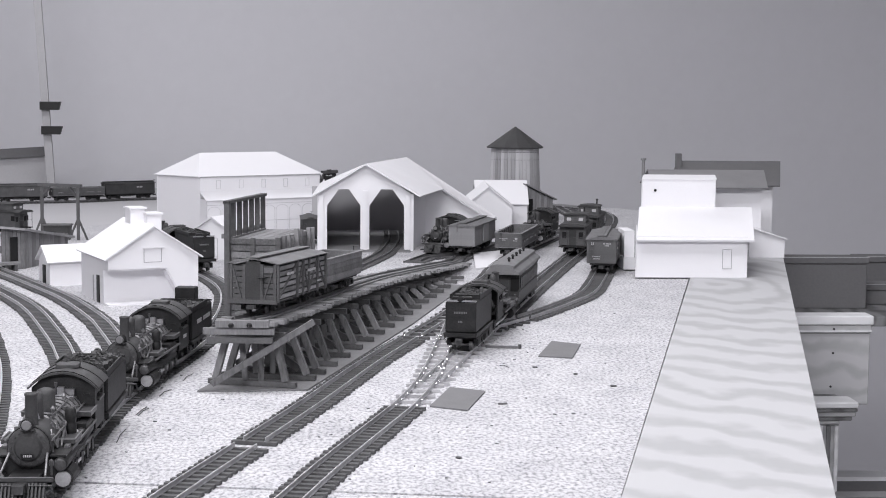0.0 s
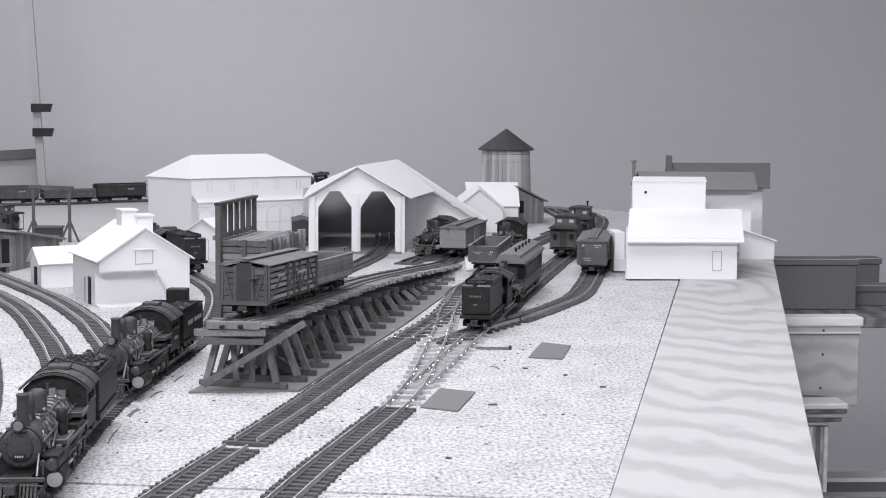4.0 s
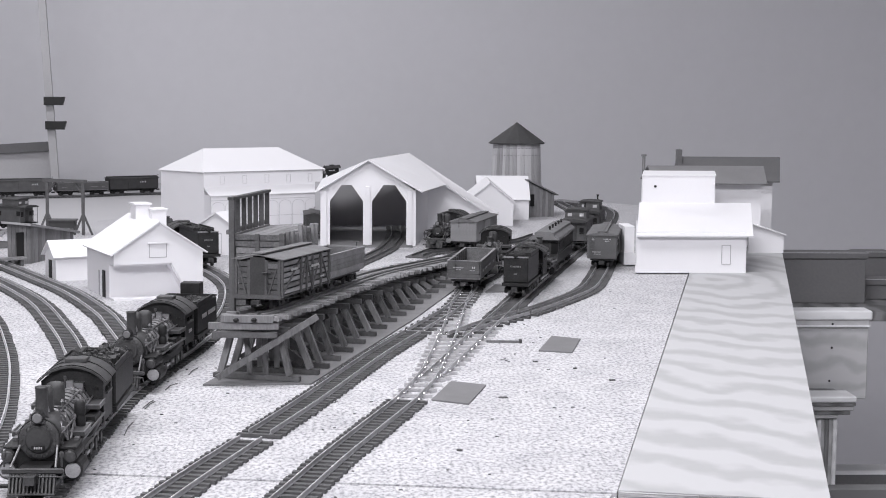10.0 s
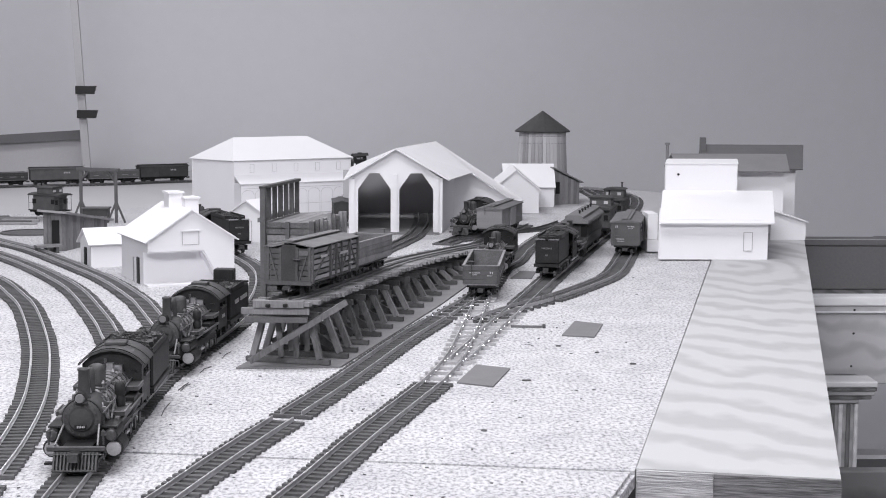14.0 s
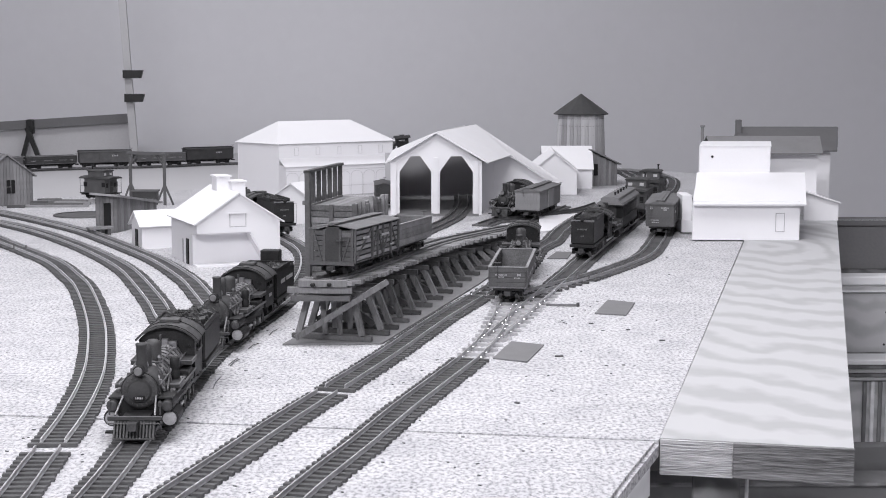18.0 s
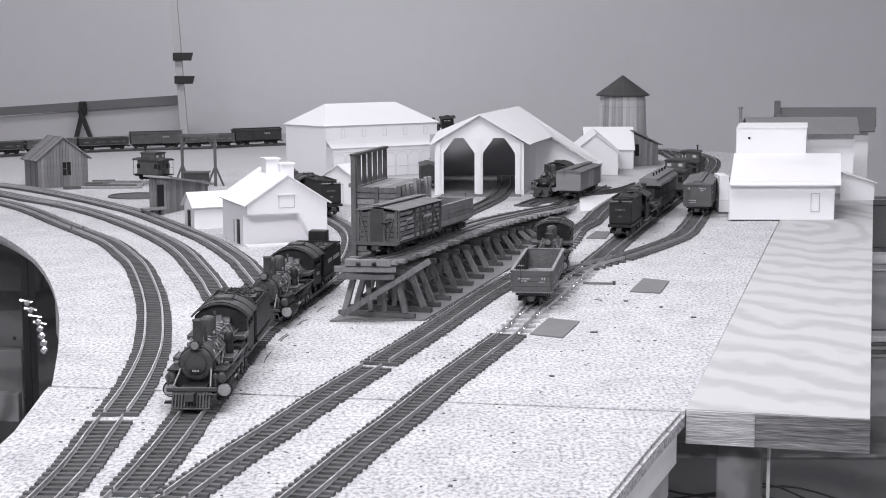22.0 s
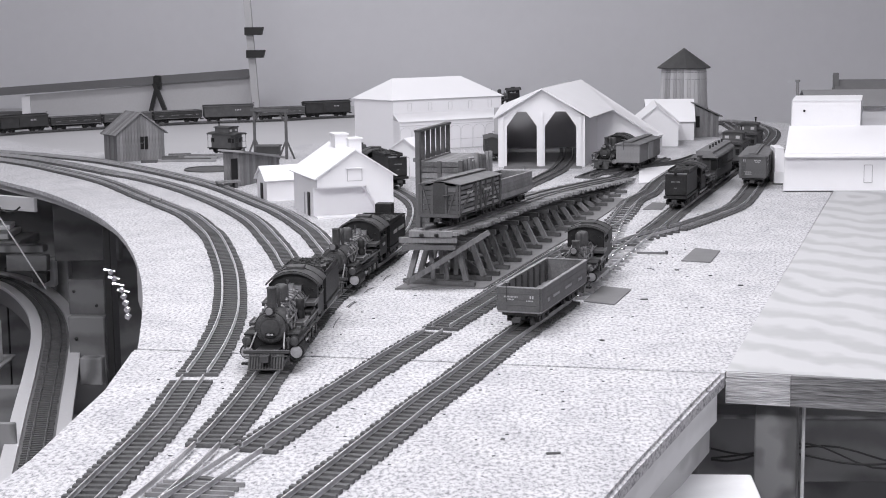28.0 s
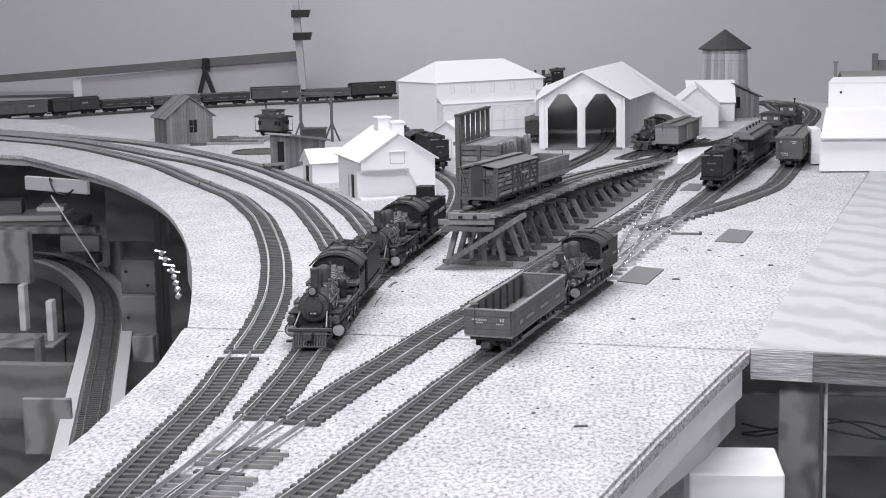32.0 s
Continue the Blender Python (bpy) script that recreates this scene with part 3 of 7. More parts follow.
# ---- card buildings ----
def gable_house(name, m, w, d, eave, peak, label, category="building", wall=CARD, roof=CARD, over=0.004, thick=0.0016, openings=(), ridge_along="y", group=""):
    """A gable house: front wall at y=0 centred on x, depth d; openings on the front wall are rows of x0, x1, z0, z1."""
    top = thing(name, m, label, category, group)
    front = [(-w / 2, 0), (w / 2, 0), (w / 2, eave), (0, peak), (-w / 2, eave)]
    part("front_wall", prism(front, 0, thick), wall, top)
    part("back_wall", prism(front, d - thick, d), wall, top)
    part("side_wall", box(-w / 2, -w / 2 + thick, thick, d - thick, 0, eave), wall, top)
    part("side_wall", box(w / 2 - thick, w / 2, thick, d - thick, 0, eave), wall, top)
    sl = (peak - eave) / (w / 2)
    for sg in (-1, 1):
        x1 = sg * (w / 2 + over)
        pts = [(0, -over, peak + thick), (0, d + over, peak + thick), (x1, d + over, eave - sl * over + thick), (x1, -over, eave - sl * over + thick)]
        part("roof", slab(pts, thick), roof, top)
    for x0, x1, z0, z1 in openings:
        line_frame(top, x0, x1, z0, z1, -0.0004)
    return top


def line_frame(parent, x0, x1, z0, z1, y, w=0.0007, name="door_outline", mt=None, m=None):
    bm = bmesh.new()
    for r in ((x0, x0 + w, z0, z1), (x1 - w, x1, z0, z1), (x0 + w, x1 - w, z1 - w, z1), (x0 + w, x1 - w, z0, z0 + w)):
        add_box(bm, r[0], r[1], y, y + 0.0006, r[2], r[3], m)
    return part(name, bm, mt or CARD_LINE, parent)


def facing(ax, ay, bx, by):
    """The pose whose x runs from plan point a to b; returns it at the middle, with the length."""
    ang = math.degrees(math.atan2(by - ay, bx - ax))
    return pose((ax + bx) / 2, (ay + by) / 2, 0, 0, 0, ang), math.hypot(bx - ax, by - ay)


# section house with a cut-away porch and two chimneys
m, w = facing(-0.272, 1.835, -0.180, 1.875)
house = thing("section_house", m, "white card house with gable roof, cut-away porch and two chimneys", "house")
W2, EV, PK, T = w / 2, 0.0525, 0.085, 0.0016
B0, B1, BT = -W2, 0.014, 0.0395
part("front_wall", prism([(-W2, BT), (B1, BT), (0.036, 0.0), (W2, 0.0), (W2, EV), (0, PK), (-W2, EV)], 0, T), CARD, house)
part("porch_back_wall", box(-W2 + T, 0.04, 0.020, 0.020 + T, 0, BT), CARD, house)
part("porch_ceiling", box(-W2, B1, T, 0.020, BT - T, BT), CARD, house)
part("porch_corner", slab([(B1, T, BT), (0.036, T, 0.0), (0.036, 0.020, 0.0), (B1, 0.020, BT)], T), CARD, house)
part("porch_floor", box(-W2, 0.036, 0.0, 0.020, 0, 0.002), CARD, house)
DEP = 0.118
part("back_wall", prism([(-W2, 0), (W2, 0), (W2, EV), (0, PK), (-W2, EV)], DEP - T, DEP), CARD, house)
part("side_wall", box(W2 - T, W2, T, DEP - T, 0, EV), CARD, house)
part("side_wall", box(-W2, -W2 + T, 0.020, DEP - T, 0, EV), CARD, house)
part("side_wall_upper", box(-W2, -W2 + T, T, 0.020, BT, EV), CARD, house)
for sg in (-1, 1):
    sl = (PK - EV) / W2
    x1 = sg * (W2 + 0.005)
    part("roof", slab([(0, -0.004, PK + T), (0, DEP + 0.004, PK + T), (x1, DEP + 0.004, EV - sl * 0.005 + T), (x1, -0.004, EV - sl * 0.005 + T)], T), CARD, house)
line_frame(house, -0.011, 0.009, 0.046, 0.062, -0.0004, name="window_outline")
part("lintel", box(-0.013, 0.011, -0.002, -0.0004, 0.0615, 0.063), CARD, house)
# no opening here: a dark plate paints the shaded doorway
part("door", box(-W2 - 0.0012, -W2 - 0.0001, 0.036, 0.046, 0, 0.030), GLASS, house, "dark panel standing for the shade in an open doorway")
part("door", box(-W2 - 0.0008, -W2 - 0.0001, 0.060, 0.064, 0, 0.028), CARD_LINE, house)
for x0, y0, z1 in ((-0.006, 0.070, 0.099), (0.010, 0.060, 0.093)):
    ch = part("chimney", box(x0, x0 + 0.017, y0, y0 + 0.022, 0.060, z1, 0.0004), CARD, house)
    part("chimney_cap", box(x0 - 0.0015, x0 + 0.0185, y0 - 0.0015, y0 + 0.0235, z1, z1 + 0.002), CARD, ch)

# two small white sheds beside the house
m, w = facing(-0.388, 2.05, -0.368, 2.012)
shed = gable_house("card_shed", m, w, 0.060, 0.030, 0.046, "small white card shed with gable roof beside the house", over=0.004, group="small card sheds")
# dark plate in place of the shed's shaded door opening
part("door", box(-0.004, 0.006, -0.0012, -0.0002, 0, 0.024), GLASS, shed, "dark panel standing for the shade in an open doorway")
m, w = facing(-0.228, 2.335, -0.182, 2.31)
gable_house("card_shed", m, w, 0.07, 0.042, 0.058, "small white card shed with pencilled door", group="small card sheds", openings=((-0.004, 0.008, 0, 0.03),))

# two-stall engine house
eng = thing("engine_house", pose(0.006, 2.452, 0), "white card two-stall engine house with arched doorways", "engine house")
HW = 0.070


def arch(x0, x1, sh, tp, cut):
    return [(x0, 0), (x0, sh), (x0 + cut, tp), (x1 - cut, tp), (x1, sh), (x1, 0)]


o1, o2 = arch(-0.056, -0.007, 0.066, 0.090, 0.017), arch(0.006, 0.057, 0.066, 0.090, 0.017)
part("front_wall", prism([(-HW, 0)] + o1 + o2 + [(HW, 0), (HW, 0.082), (0, 0.126), (-HW, 0.082)], 0, 0.002), CARD, eng)
for x in (-0.066, -0.002, 0.060):
    part("pilaster", box(x - 0.0015, x + 0.005, -0.004, -0.0001, 0, 0.088 if x == -0.002 else 0.082), CARD, eng)
part("pilaster", box(HW - 0.003, HW + 0.001, -0.003, -0.0001, 0, 0.083), CARD, eng)
SIDE_A, SIDE_B = (HW, 0.002), (0.100, 0.200)
part("side_wall", upright((SIDE_A, SIDE_B), 0, 0.082, 0.002), CARD, eng)
part("side_wall", upright(((-HW + 0.002, 0.002), (-HW + 0.002, 0.40)), 0, 0.082, 0.002), CARD, eng)
# grey linings: the dimness of the stalls is put into their colour
part("inner_wall", box(-0.088, 0.110, 0.34, 0.342, 0, 0.074), CARD_SHADED, eng, "inner end wall with the stall's shade in its grey")
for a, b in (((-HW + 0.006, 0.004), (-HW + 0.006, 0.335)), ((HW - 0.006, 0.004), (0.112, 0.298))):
    part("inner_side", upright((a, b), 0, 0.082, 0.001), CARD_SHADED, eng)
ER0, ER1, EE1, EE0, EW, EF = (0, -0.010, 0.128), (0.073, 0.408, 0.121), (0.216, 0.244, 0.031), (0.199, 0.208, 0.0305), (0.124, 0.168, 0.081), (0.081, -0.010, 0.081)
part("roof", slab([ER0, ER1, EW, EF], 0.002), CARD, eng)
part("wing_roof", slab([ER1, EE1, EE0, EW], 0.002), CARD, eng)
# left slope stops short so that light reaches the stalls
part("roof", slab([(0, -0.010, 0.128), (0.0505, 0.288, 0.125), (-HW - 0.004, 0.288, 0.082), (-HW - 0.008, -0.010, 0.081)], 0.002), CARD, eng)
# side wing with its own gable end
wm, wl = facing(0.092, 0.172, 0.196, 0.214)
part("wing_wall", prism([(-wl / 2, 0.0), (wl / 2, 0.0), (wl / 2, 0.029), (-wl / 2 + 0.034, 0.077), (-wl / 2, 0.077)], 0.0, 0.002, wm), CARD, eng)
part("wing_side", upright(((0.197, 0.214), (0.213, 0.246)), 0, 0.030, 0.002), CARD, eng)
part("floor_sheet", box(-0.06, 0.066, -0.03, 0.29, 0.0, 0.0014), BASE_GREY, eng, "grey floor sheet")

# two white sheds by the tank
gable_house("card_shed", pose(0.216, 2.80, 0, 0, 0, -2), 0.080, 0.165, 0.041, 0.073, "white card shed with gable roof beside the water tank", group="small card sheds", over=0.004)
lean = thing("card_annex", pose(0, 0, 0), "white card annex with one broad sloping roof by the water tank", "shed")
part("wall", box(0.246, 0.296, 2.925, 2.927, 0, 0.038), CARD, lean)
part("side_wall", prism([(2.927, 0), (3.04, 0), (3.04, 0.038), (2.99, 0.074), (2.927, 0.037)], 0.294, 0.296, Matrix(((0, 1, 0, 0), (1, 0, 0, 0), (0, 0, 1, 0), (0, 0, 0, 1)))), CARD, lean)
part("roof", slab([(0.205, 2.920, 0.036), (0.298, 2.920, 0.036), (0.301, 2.99, 0.075), (0.205, 2.99, 0.075)], 0.0015), CARD, lean)
part("roof", slab([(0.205, 3.045, 0.036), (0.298, 3.045, 0.036), (0.301, 2.9905, 0.075), (0.205, 2.9905, 0.075)], 0.0015), CARD, lean)

# water tank
tank = thing("water_tank", pose(0.2905, 3.105, 0) @ Matrix.Scale(1.0, 4), "weathered wooden water tank with dark faceted conical roof", "water tank")
N = 40
for i in range(N):
    a = 360 * i / N
    r0 = 0.0465
    wd = 2 * math.pi * r0 / N * 0.94
    bm = bmesh.new()
    for z, r in ((0.050, r0 + 0.0015), (0.131, r0 - 0.002)):
        for dx in (-wd / 2, wd / 2):
            bm.verts.new((r, dx, z)), bm.verts.new((r - 0.003, dx, z))
    bmesh.ops.convex_hull(bm, input=bm.verts[:])
    ob = part("stave", bm, TANK_WOOD, tank)
    ob.matrix_basis = pose(0, 0, 0, 0, 0, a)
part("tank_core", lathe(((0.044, 0.05), (0.0425, 0.13)), 24), DARK_WOOD, tank)
part("tank_floor", lathe(((0.050, 0.046), (0.050, 0.050)), 24), DARK_WOOD, tank)
for a in range(6):
    part("tank_post", beam(bmesh.new(), (0.036 * math.cos(a * 1.047), 0.036 * math.sin(a * 1.047), 0), (0.036 * math.cos(a * 1.047), 0.036 * math.sin(a * 1.047), 0.046), 0.006, 0.006), DARK_WOOD, tank)
part("tank_roof", lathe(((0.053, 0.1295), (0.0535, 0.1315), (0.001, 0.1695)), 12), ROOF_DARK, tank, "dark paper conical roof")
for zz in (0.06, 0.075, 0.09, 0.108, 0.122):
    part("hoop", lathe(((0.0475 - (zz - 0.05) * 0.035, zz), (0.0477 - (zz - 0.05) * 0.035, zz + 0.0007)), 40), DARK_METAL, tank)

# wooden pump house at the foot of the tank
m, w = facing(0.300, 2.975, 0.350, 2.995)
pump = thing("pump_house", m, "weathered wooden pump house with sloping board roof", "shed")
for i in range(9):
    x0 = -w / 2 + w * i / 9
    zt = 0.064 - 0.024 * (i + 0.5) / 9
    part("board", box(x0, x0 + w / 9 * 0.95, 0, 0.002, 0, zt), OLD_WOOD, pump)
part("side_wall", box(w / 2 - 0.002, w / 2, 0.002, 0.06, 0, 0.039), OLD_WOOD, pump)
part("core", prism([(-w / 2 + 0.001, 0), (w / 2 - 0.003, 0), (w / 2 - 0.003, 0.036), (-w / 2 + 0.001, 0.060)], 0.0022, 0.058), DARK_WOOD, pump)
part("roof", slab([(-w / 2 - 0.004, -0.006, 0.070), (w / 2 + 0.006, -0.006, 0.041), (w / 2 + 0.006, 0.066, 0.041), (-w / 2 - 0.004, 0.066, 0.070)], 0.002), OLD_WOOD, pump)
part("window", box(-w / 2 + 0.004, -w / 2 + 0.012, -0.001, -0.0001, 0.02, 0.042), GLASS, pump)

# large white hotel with hipped roof and arcaded porch
hotel = thing("hotel", pose(0, 0, 0), "large white card building with hipped roof and pencilled arcade", "building")
FL, FR, BL = Vector((-0.265, 2.755, 0)), Vector((-0.071, 2.88, 0)), Vector((-0.345, 2.83, 0))
BR = FR + (BL - FL)
HE = 0.091
part("front_wall", upright(((FL.x, FL.y), (FR.x, FR.y)), 0, HE, 0.002), CARD, hotel)
part("side_wall", upright(((BL.x, BL.y), (FL.x, FL.y)), 0, HE, 0.002), CARD, hotel)
part("back_wall", upright(((BR.x, BR.y), (BL.x, BL.y)), 0, HE, 0.002), CARD, hotel)
part("side_wall", upright(((FR.x, FR.y), (BR.x, BR.y)), 0, HE, 0.002), CARD, hotel)
mid0, mid1 = (FL + BL) / 2, (FR + BR) / 2
ax = (mid1 - mid0).normalized()
R0, R1 = mid0 + ax * 0.040 + Vector((0, 0, 0.128)), mid1 - ax * 0.045 + Vector((0, 0, 0.128))
out = lambda p: ((p - (mid0 + mid1) / 2) * 1.035) + (mid0 + mid1) / 2 + Vector((0, 0, HE))
part("roof_front", slab([out(FL), out(FR), R1, R0], 0.002), CARD, hotel)
part("roof_side", slab([out(BL), out(FL), R0], 0.002), CARD, hotel)
part("roof_back", slab([out(BR), out(BL), R0, R1], 0.002), CARD, hotel)
part("roof_side", slab([out(FR), out(BR), R1], 0.002), CARD, hotel)
fm, fl = facing(FL.x, FL.y, FR.x, FR.y)
for i in range(5):
    x = -fl / 2 + fl * (i + 0.8) / 5.4
    line_frame(hotel, x - 0.004, x + 0.004, 0.070, 0.084, -0.0006, w=0.0004, name="window_outline", mt=FAINT_LINE, m=fm)
porch_m = fm @ pose(0, -0.024, 0)
part("porch_wall", box(-fl / 2, fl / 2, -0.001, 0.001, 0, 0.052, 0, porch_m), CARD, hotel)
part("porch_roof", slab([fm @ Vector((-fl / 2 - 0.003, -0.028, 0.053)), fm @ Vector((fl / 2 + 0.003, -0.028, 0.053)), fm @ Vector((fl / 2, 0.0, 0.066)), fm @ Vector((-fl / 2, 0.0, 0.066))], 0.0015), CARD, hotel)
for i in range(9):
    x0 = -fl / 2 + fl * i / 9
    bm = bmesh.new()
    rr = fl / 18 * 0.90
    xc = x0 + fl / 18
    pts = [(xc - rr, 0.0)] + [(xc + rr * math.cos(a), 0.0345 + 0.0075 * math.sin(a)) for a in [math.pi - k * math.pi / 8 for k in range(9)]] + [(xc + rr, 0.0)]
    for (a0, b0), (a1, b1) in zip(pts, pts[1:]):
        beam(bm, porch_m @ Vector((a0, -0.0013, b0)), porch_m @ Vector((a1, -0.0013, b1)), 0.0005, 0.0005)
    part("arch_outline", bm, FAINT_LINE, hotel)
for zz in (0.0160, 0.0445):
    part("rail_outline", box(-fl / 2, fl / 2, -0.0016, -0.0011, zz, zz + 0.0006, 0, porch_m), FAINT_LINE, hotel)
# grey strip paints the shadow that the eave throws on the wall
part("eave_shadow_strip", box(-fl / 2, fl / 2, -0.0022, -0.0001, HE - 0.0016, HE - 0.0004, 0, fm), CARD_LINE, hotel, "dark strip painted as the shadow under the eave")
part("porch_end", box(-fl / 2, -fl / 2 + 0.001, -0.024, 0.0, 0, 0.054, 0, fm), CARD, hotel)

# store on the plywood strip, and two grey-roofed buildings behind it
store = thing("store", pose(0, 0, 0.002), "white card store with sloping front roof and tall upper storey", "store")
part("front_wall", box(0.346, 0.487, 2.098, 2.100, 0, 0.052), CARD, store)
part("side_wall", upright(((0.347, 2.1005), (0.382, 2.30)), 0, 0.050, 0.002), CARD, store)
part("side_wall", upright(((0.487, 2.1005), (0.530, 2.30)), 0, 0.050, 0.002), CARD, store)
part("front_roof", slab([(0.344, 2.088, 0.0485), (0.493, 2.088, 0.0485), (0.520, 2.215, 0.081), (0.369, 2.215, 0.081)], 0.002), CARD, store)
part("back_roof", slab([(0.402, 2.33, 0.05), (0.545, 2.33, 0.05), (0.520, 2.2155, 0.081), (0.369, 2.2155, 0.081)], 0.002), CARD, store)
part("upper_wall", box(0.373, 0.471, 2.215, 2.217, 0.070, 0.1170), CARD, store)
part("upper_side", upright(((0.374, 2.2175), (0.396, 2.33)), 0.055, 0.1170, 0.002), CARD, store)
part("upper_side", upright(((0.471, 2.2175), (0.496, 2.33)), 0.055, 0.1170, 0.002), CARD, store)
part("upper_roof", slab([(0.372, 2.214, 0.1185), (0.472, 2.214, 0.1185), (0.497, 2.335, 0.1180), (0.396, 2.335, 0.1180)], 0.0014), CARD, store)
part("vent_hole", lathe(((0.0018, 0), (0.0018, 0.0008)), 10, pose(0.390, 2.2150, 0.103, 90)), GLASS, store)
line_frame(store, 0.455, 0.467, 0.011, 0.036, 2.0972, name="door_outline")
box_annex = thing("loading_box", pose(0.3535, 2.19, 0.0022), "small white card loading box beside the store", "box")
part("body", box(-0.0080, 0.0055, 0, 0.05, 0.016, 0.051, 0.0004), CARD, box_annex)
part("platform", box(-0.0090, 0.0060, -0.004, 0.05, 0, 0.0158), CARD, box_annex)
m2 = thing("grey_roofed_building", pose(0.508, 2.42, 0.002), "white card building with grey sloping roof and thin chimney", "building", "grey roofed buildings")
part("wall", box(-0.076, 0.086, 0.03, 0.032, 0, 0.100), CARD, m2)
part("side_wall", box(0.084, 0.086, 0.032, 0.13, 0, 0.100), CARD, m2)
part("roof", slab([(-0.080, 0.008, 0.0945), (0.090, 0.010, 0.0945), (0.100, 0.075, 0.1175), (-0.078, 0.075, 0.1175)], 0.002), ROOF_GREY, m2)
part("roof_back", slab([(-0.076, 0.145, 0.0945), (0.110, 0.145, 0.0945), (0.100, 0.0755, 0.1175), (-0.078, 0.0755, 0.1175)], 0.002), ROOF_GREY, m2)
part("chimney", lathe(((0.0025, 0.10), (0.0025, 0.133), (0.004, 0.133), (0.004, 0.136)), 8, pose(-0.092, 0.03, 0)), ROOF_GREY, m2)
part("lean_to_wall", box(0.043, 0.094, -0.075, -0.073, 0, 0.027), CARD, m2)
part("lean_to_gable", prism([(0.043, 0.027), (0.094, 0.027), (0.043, 0.043)], -0.075, -0.073), CARD, m2)
part("lean_to_roof", slab([(0.036, -0.08, 0.046), (0.097, -0.08, 0.027), (0.097, 0.03, 0.027), (0.036, 0.03, 0.046)], 0.0016), CARD, m2)
m3 = thing("grey_roofed_building", pose(0.610, 2.70, 0.002), "white card building with grey sloping roof and brick chimney", "building", "grey roofed buildings")
part("wall", box(-0.076, 0.072, 0.02, 0.022, 0, 0.088), CARD, m3)
part("side_wall", box(0.070, 0.072, 0.022, 0.12, 0, 0.088), CARD, m3)
part("roof", slab([(-0.086, 0.0, 0.082), (0.079, 0.0, 0.082), (0.097, 0.07, 0.1195), (-0.080, 0.07, 0.1195)], 0.002), ROOF_SLATE, m3)
part("roof_back", slab([(-0.074, 0.14, 0.082), (0.115, 0.14, 0.082), (0.097, 0.0705, 0.1195), (-0.080, 0.0705, 0.1195)], 0.002), ROOF_SLATE, m3)
part("chimney", box(-0.084, -0.075, 0.05, 0.062, 0.10, 0.132, 0.0005), ROOF_SLATE, m3)


# ---- wooden buildings on the left ----
def board_wall(parent, a, b, tops, z0=0.0, n=10, thick=0.002, material=None):
    """Upright boards from plan point a to b; tops gives the height at 0..1 along."""
    a, b = Vector((*a, 0)), Vector((*b, 0))
    d = (b - a) / n
    ang = math.degrees(math.atan2(d.y, d.x))
    for i in range(n):
        h = tops((i + 0.5) / n)
        ob = part("board", box(0, d.length * 0.94, 0, thick, z0, h), material or OLD_WOOD, parent)
        ob.matrix_basis = pose(*(a + d * i), 0, 0, ang)


cabin = thing("wooden_cabin", pose(0, 0, 0), "weathered wooden cabin with gable roof of loose boards", "cabin")
C0, C1, C2 = (-0.725, 2.557), (-0.655, 2.612), (-0.760, 2.602)
board_wall(cabin, C0, C1, lambda u: 0.05 + 0.032 * (1 - abs(2 * u - 1)), n=16)
board_wall(cabin, C2, C0, lambda u: 0.050, n=8)
c0, c1, c2 = Vector((*C0, 0)), Vector((*C1, 0)), Vector((*C2, 0))
c3 = c1 + (c2 - c0)
up = Vector((0, 0, 1))
rid0, rid1 = (c0 + c1) / 2 + up * 0.085, (c2 + c3) / 2 + up * 0.085
dv = (c1 - c0).normalized() * 0.006
for k in range(8):
    for base, sg in ((c0, -1), (c1, 1)):
        e0 = base + (c2 - c0) * (k / 8 * 1.16 - 0.08) + up * 0.047 + dv * sg
        e1 = base + (c2 - c0) * ((k + 0.92) / 8 * 1.16 - 0.08) + up * 0.047 + dv * sg
        t0 = rid0.lerp(rid1, k / 8 * 1.16 - 0.08)
        t1 = rid0.lerp(rid1, (k + 0.92) / 8 * 1.16 - 0.08)
        part("roof_board", slab([e0, e1, t1, t0], 0.0018), OLD_WOOD, cabin)
cm, cl = facing(*C0, *C1)
win = part("window", box(-0.001, 0.013, -0.001, -0.0001, 0.020, 0.042, 0, cm), GLASS, cabin)
part("window_bar", boxes([(0.0055, 0.0063, -0.0016, -0.0011, 0.020, 0.042), (-0.001, 0.0055, -0.0016, -0.0011, 0.0305, 0.0313)]), OLD_WOOD, win).matrix_basis = cm
part("core", prism([(-cl / 2 + 0.003, 0.001), (cl / 2 - 0.003, 0.001), (cl / 2 - 0.003, 0.046), (0, 0.078), (-cl / 2 + 0.003, 0.046)], 0.0035, 0.05, cm), DARK_WOOD, cabin)

hut = thing("wooden_hut", pose(0, 0, 0), "weathered board hut with flat sloping roof and a step", "hut")
H0, H1, H2 = (-0.462, 2.184), (-0.436, 2.198), (-0.404, 2.332)
board_wall(hut, H0, H1, lambda u: 0.053, n=6)
board_wall(hut, H1, H2, lambda u: 0.050 - 0.016 * u, n=12)
part("roof", slab([(-0.468, 2.174, 0.058), (-0.432, 2.186, 0.054), (-0.397, 2.345, 0.030), (-0.433, 2.333, 0.034)], 0.003), DECK_WOOD, hut)
part("core", slab([(-0.459, 2.190, 0.050), (-0.439, 2.203, 0.048), (-0.409, 2.33, 0.030), (-0.43, 2.33, 0.030)], 0.029), DARK_WOOD, hut)
hm, hl = facing(*H0, *H1)
part("door", box(-0.004, 0.006, -0.001, -0.0001, 0.008, 0.042, 0, hm), GLASS, hut)
st = part("step", box(-0.030, 0.004, -0.020, -0.004, 0.008, 0.011, 0, hm), DECK_WOOD, hut)
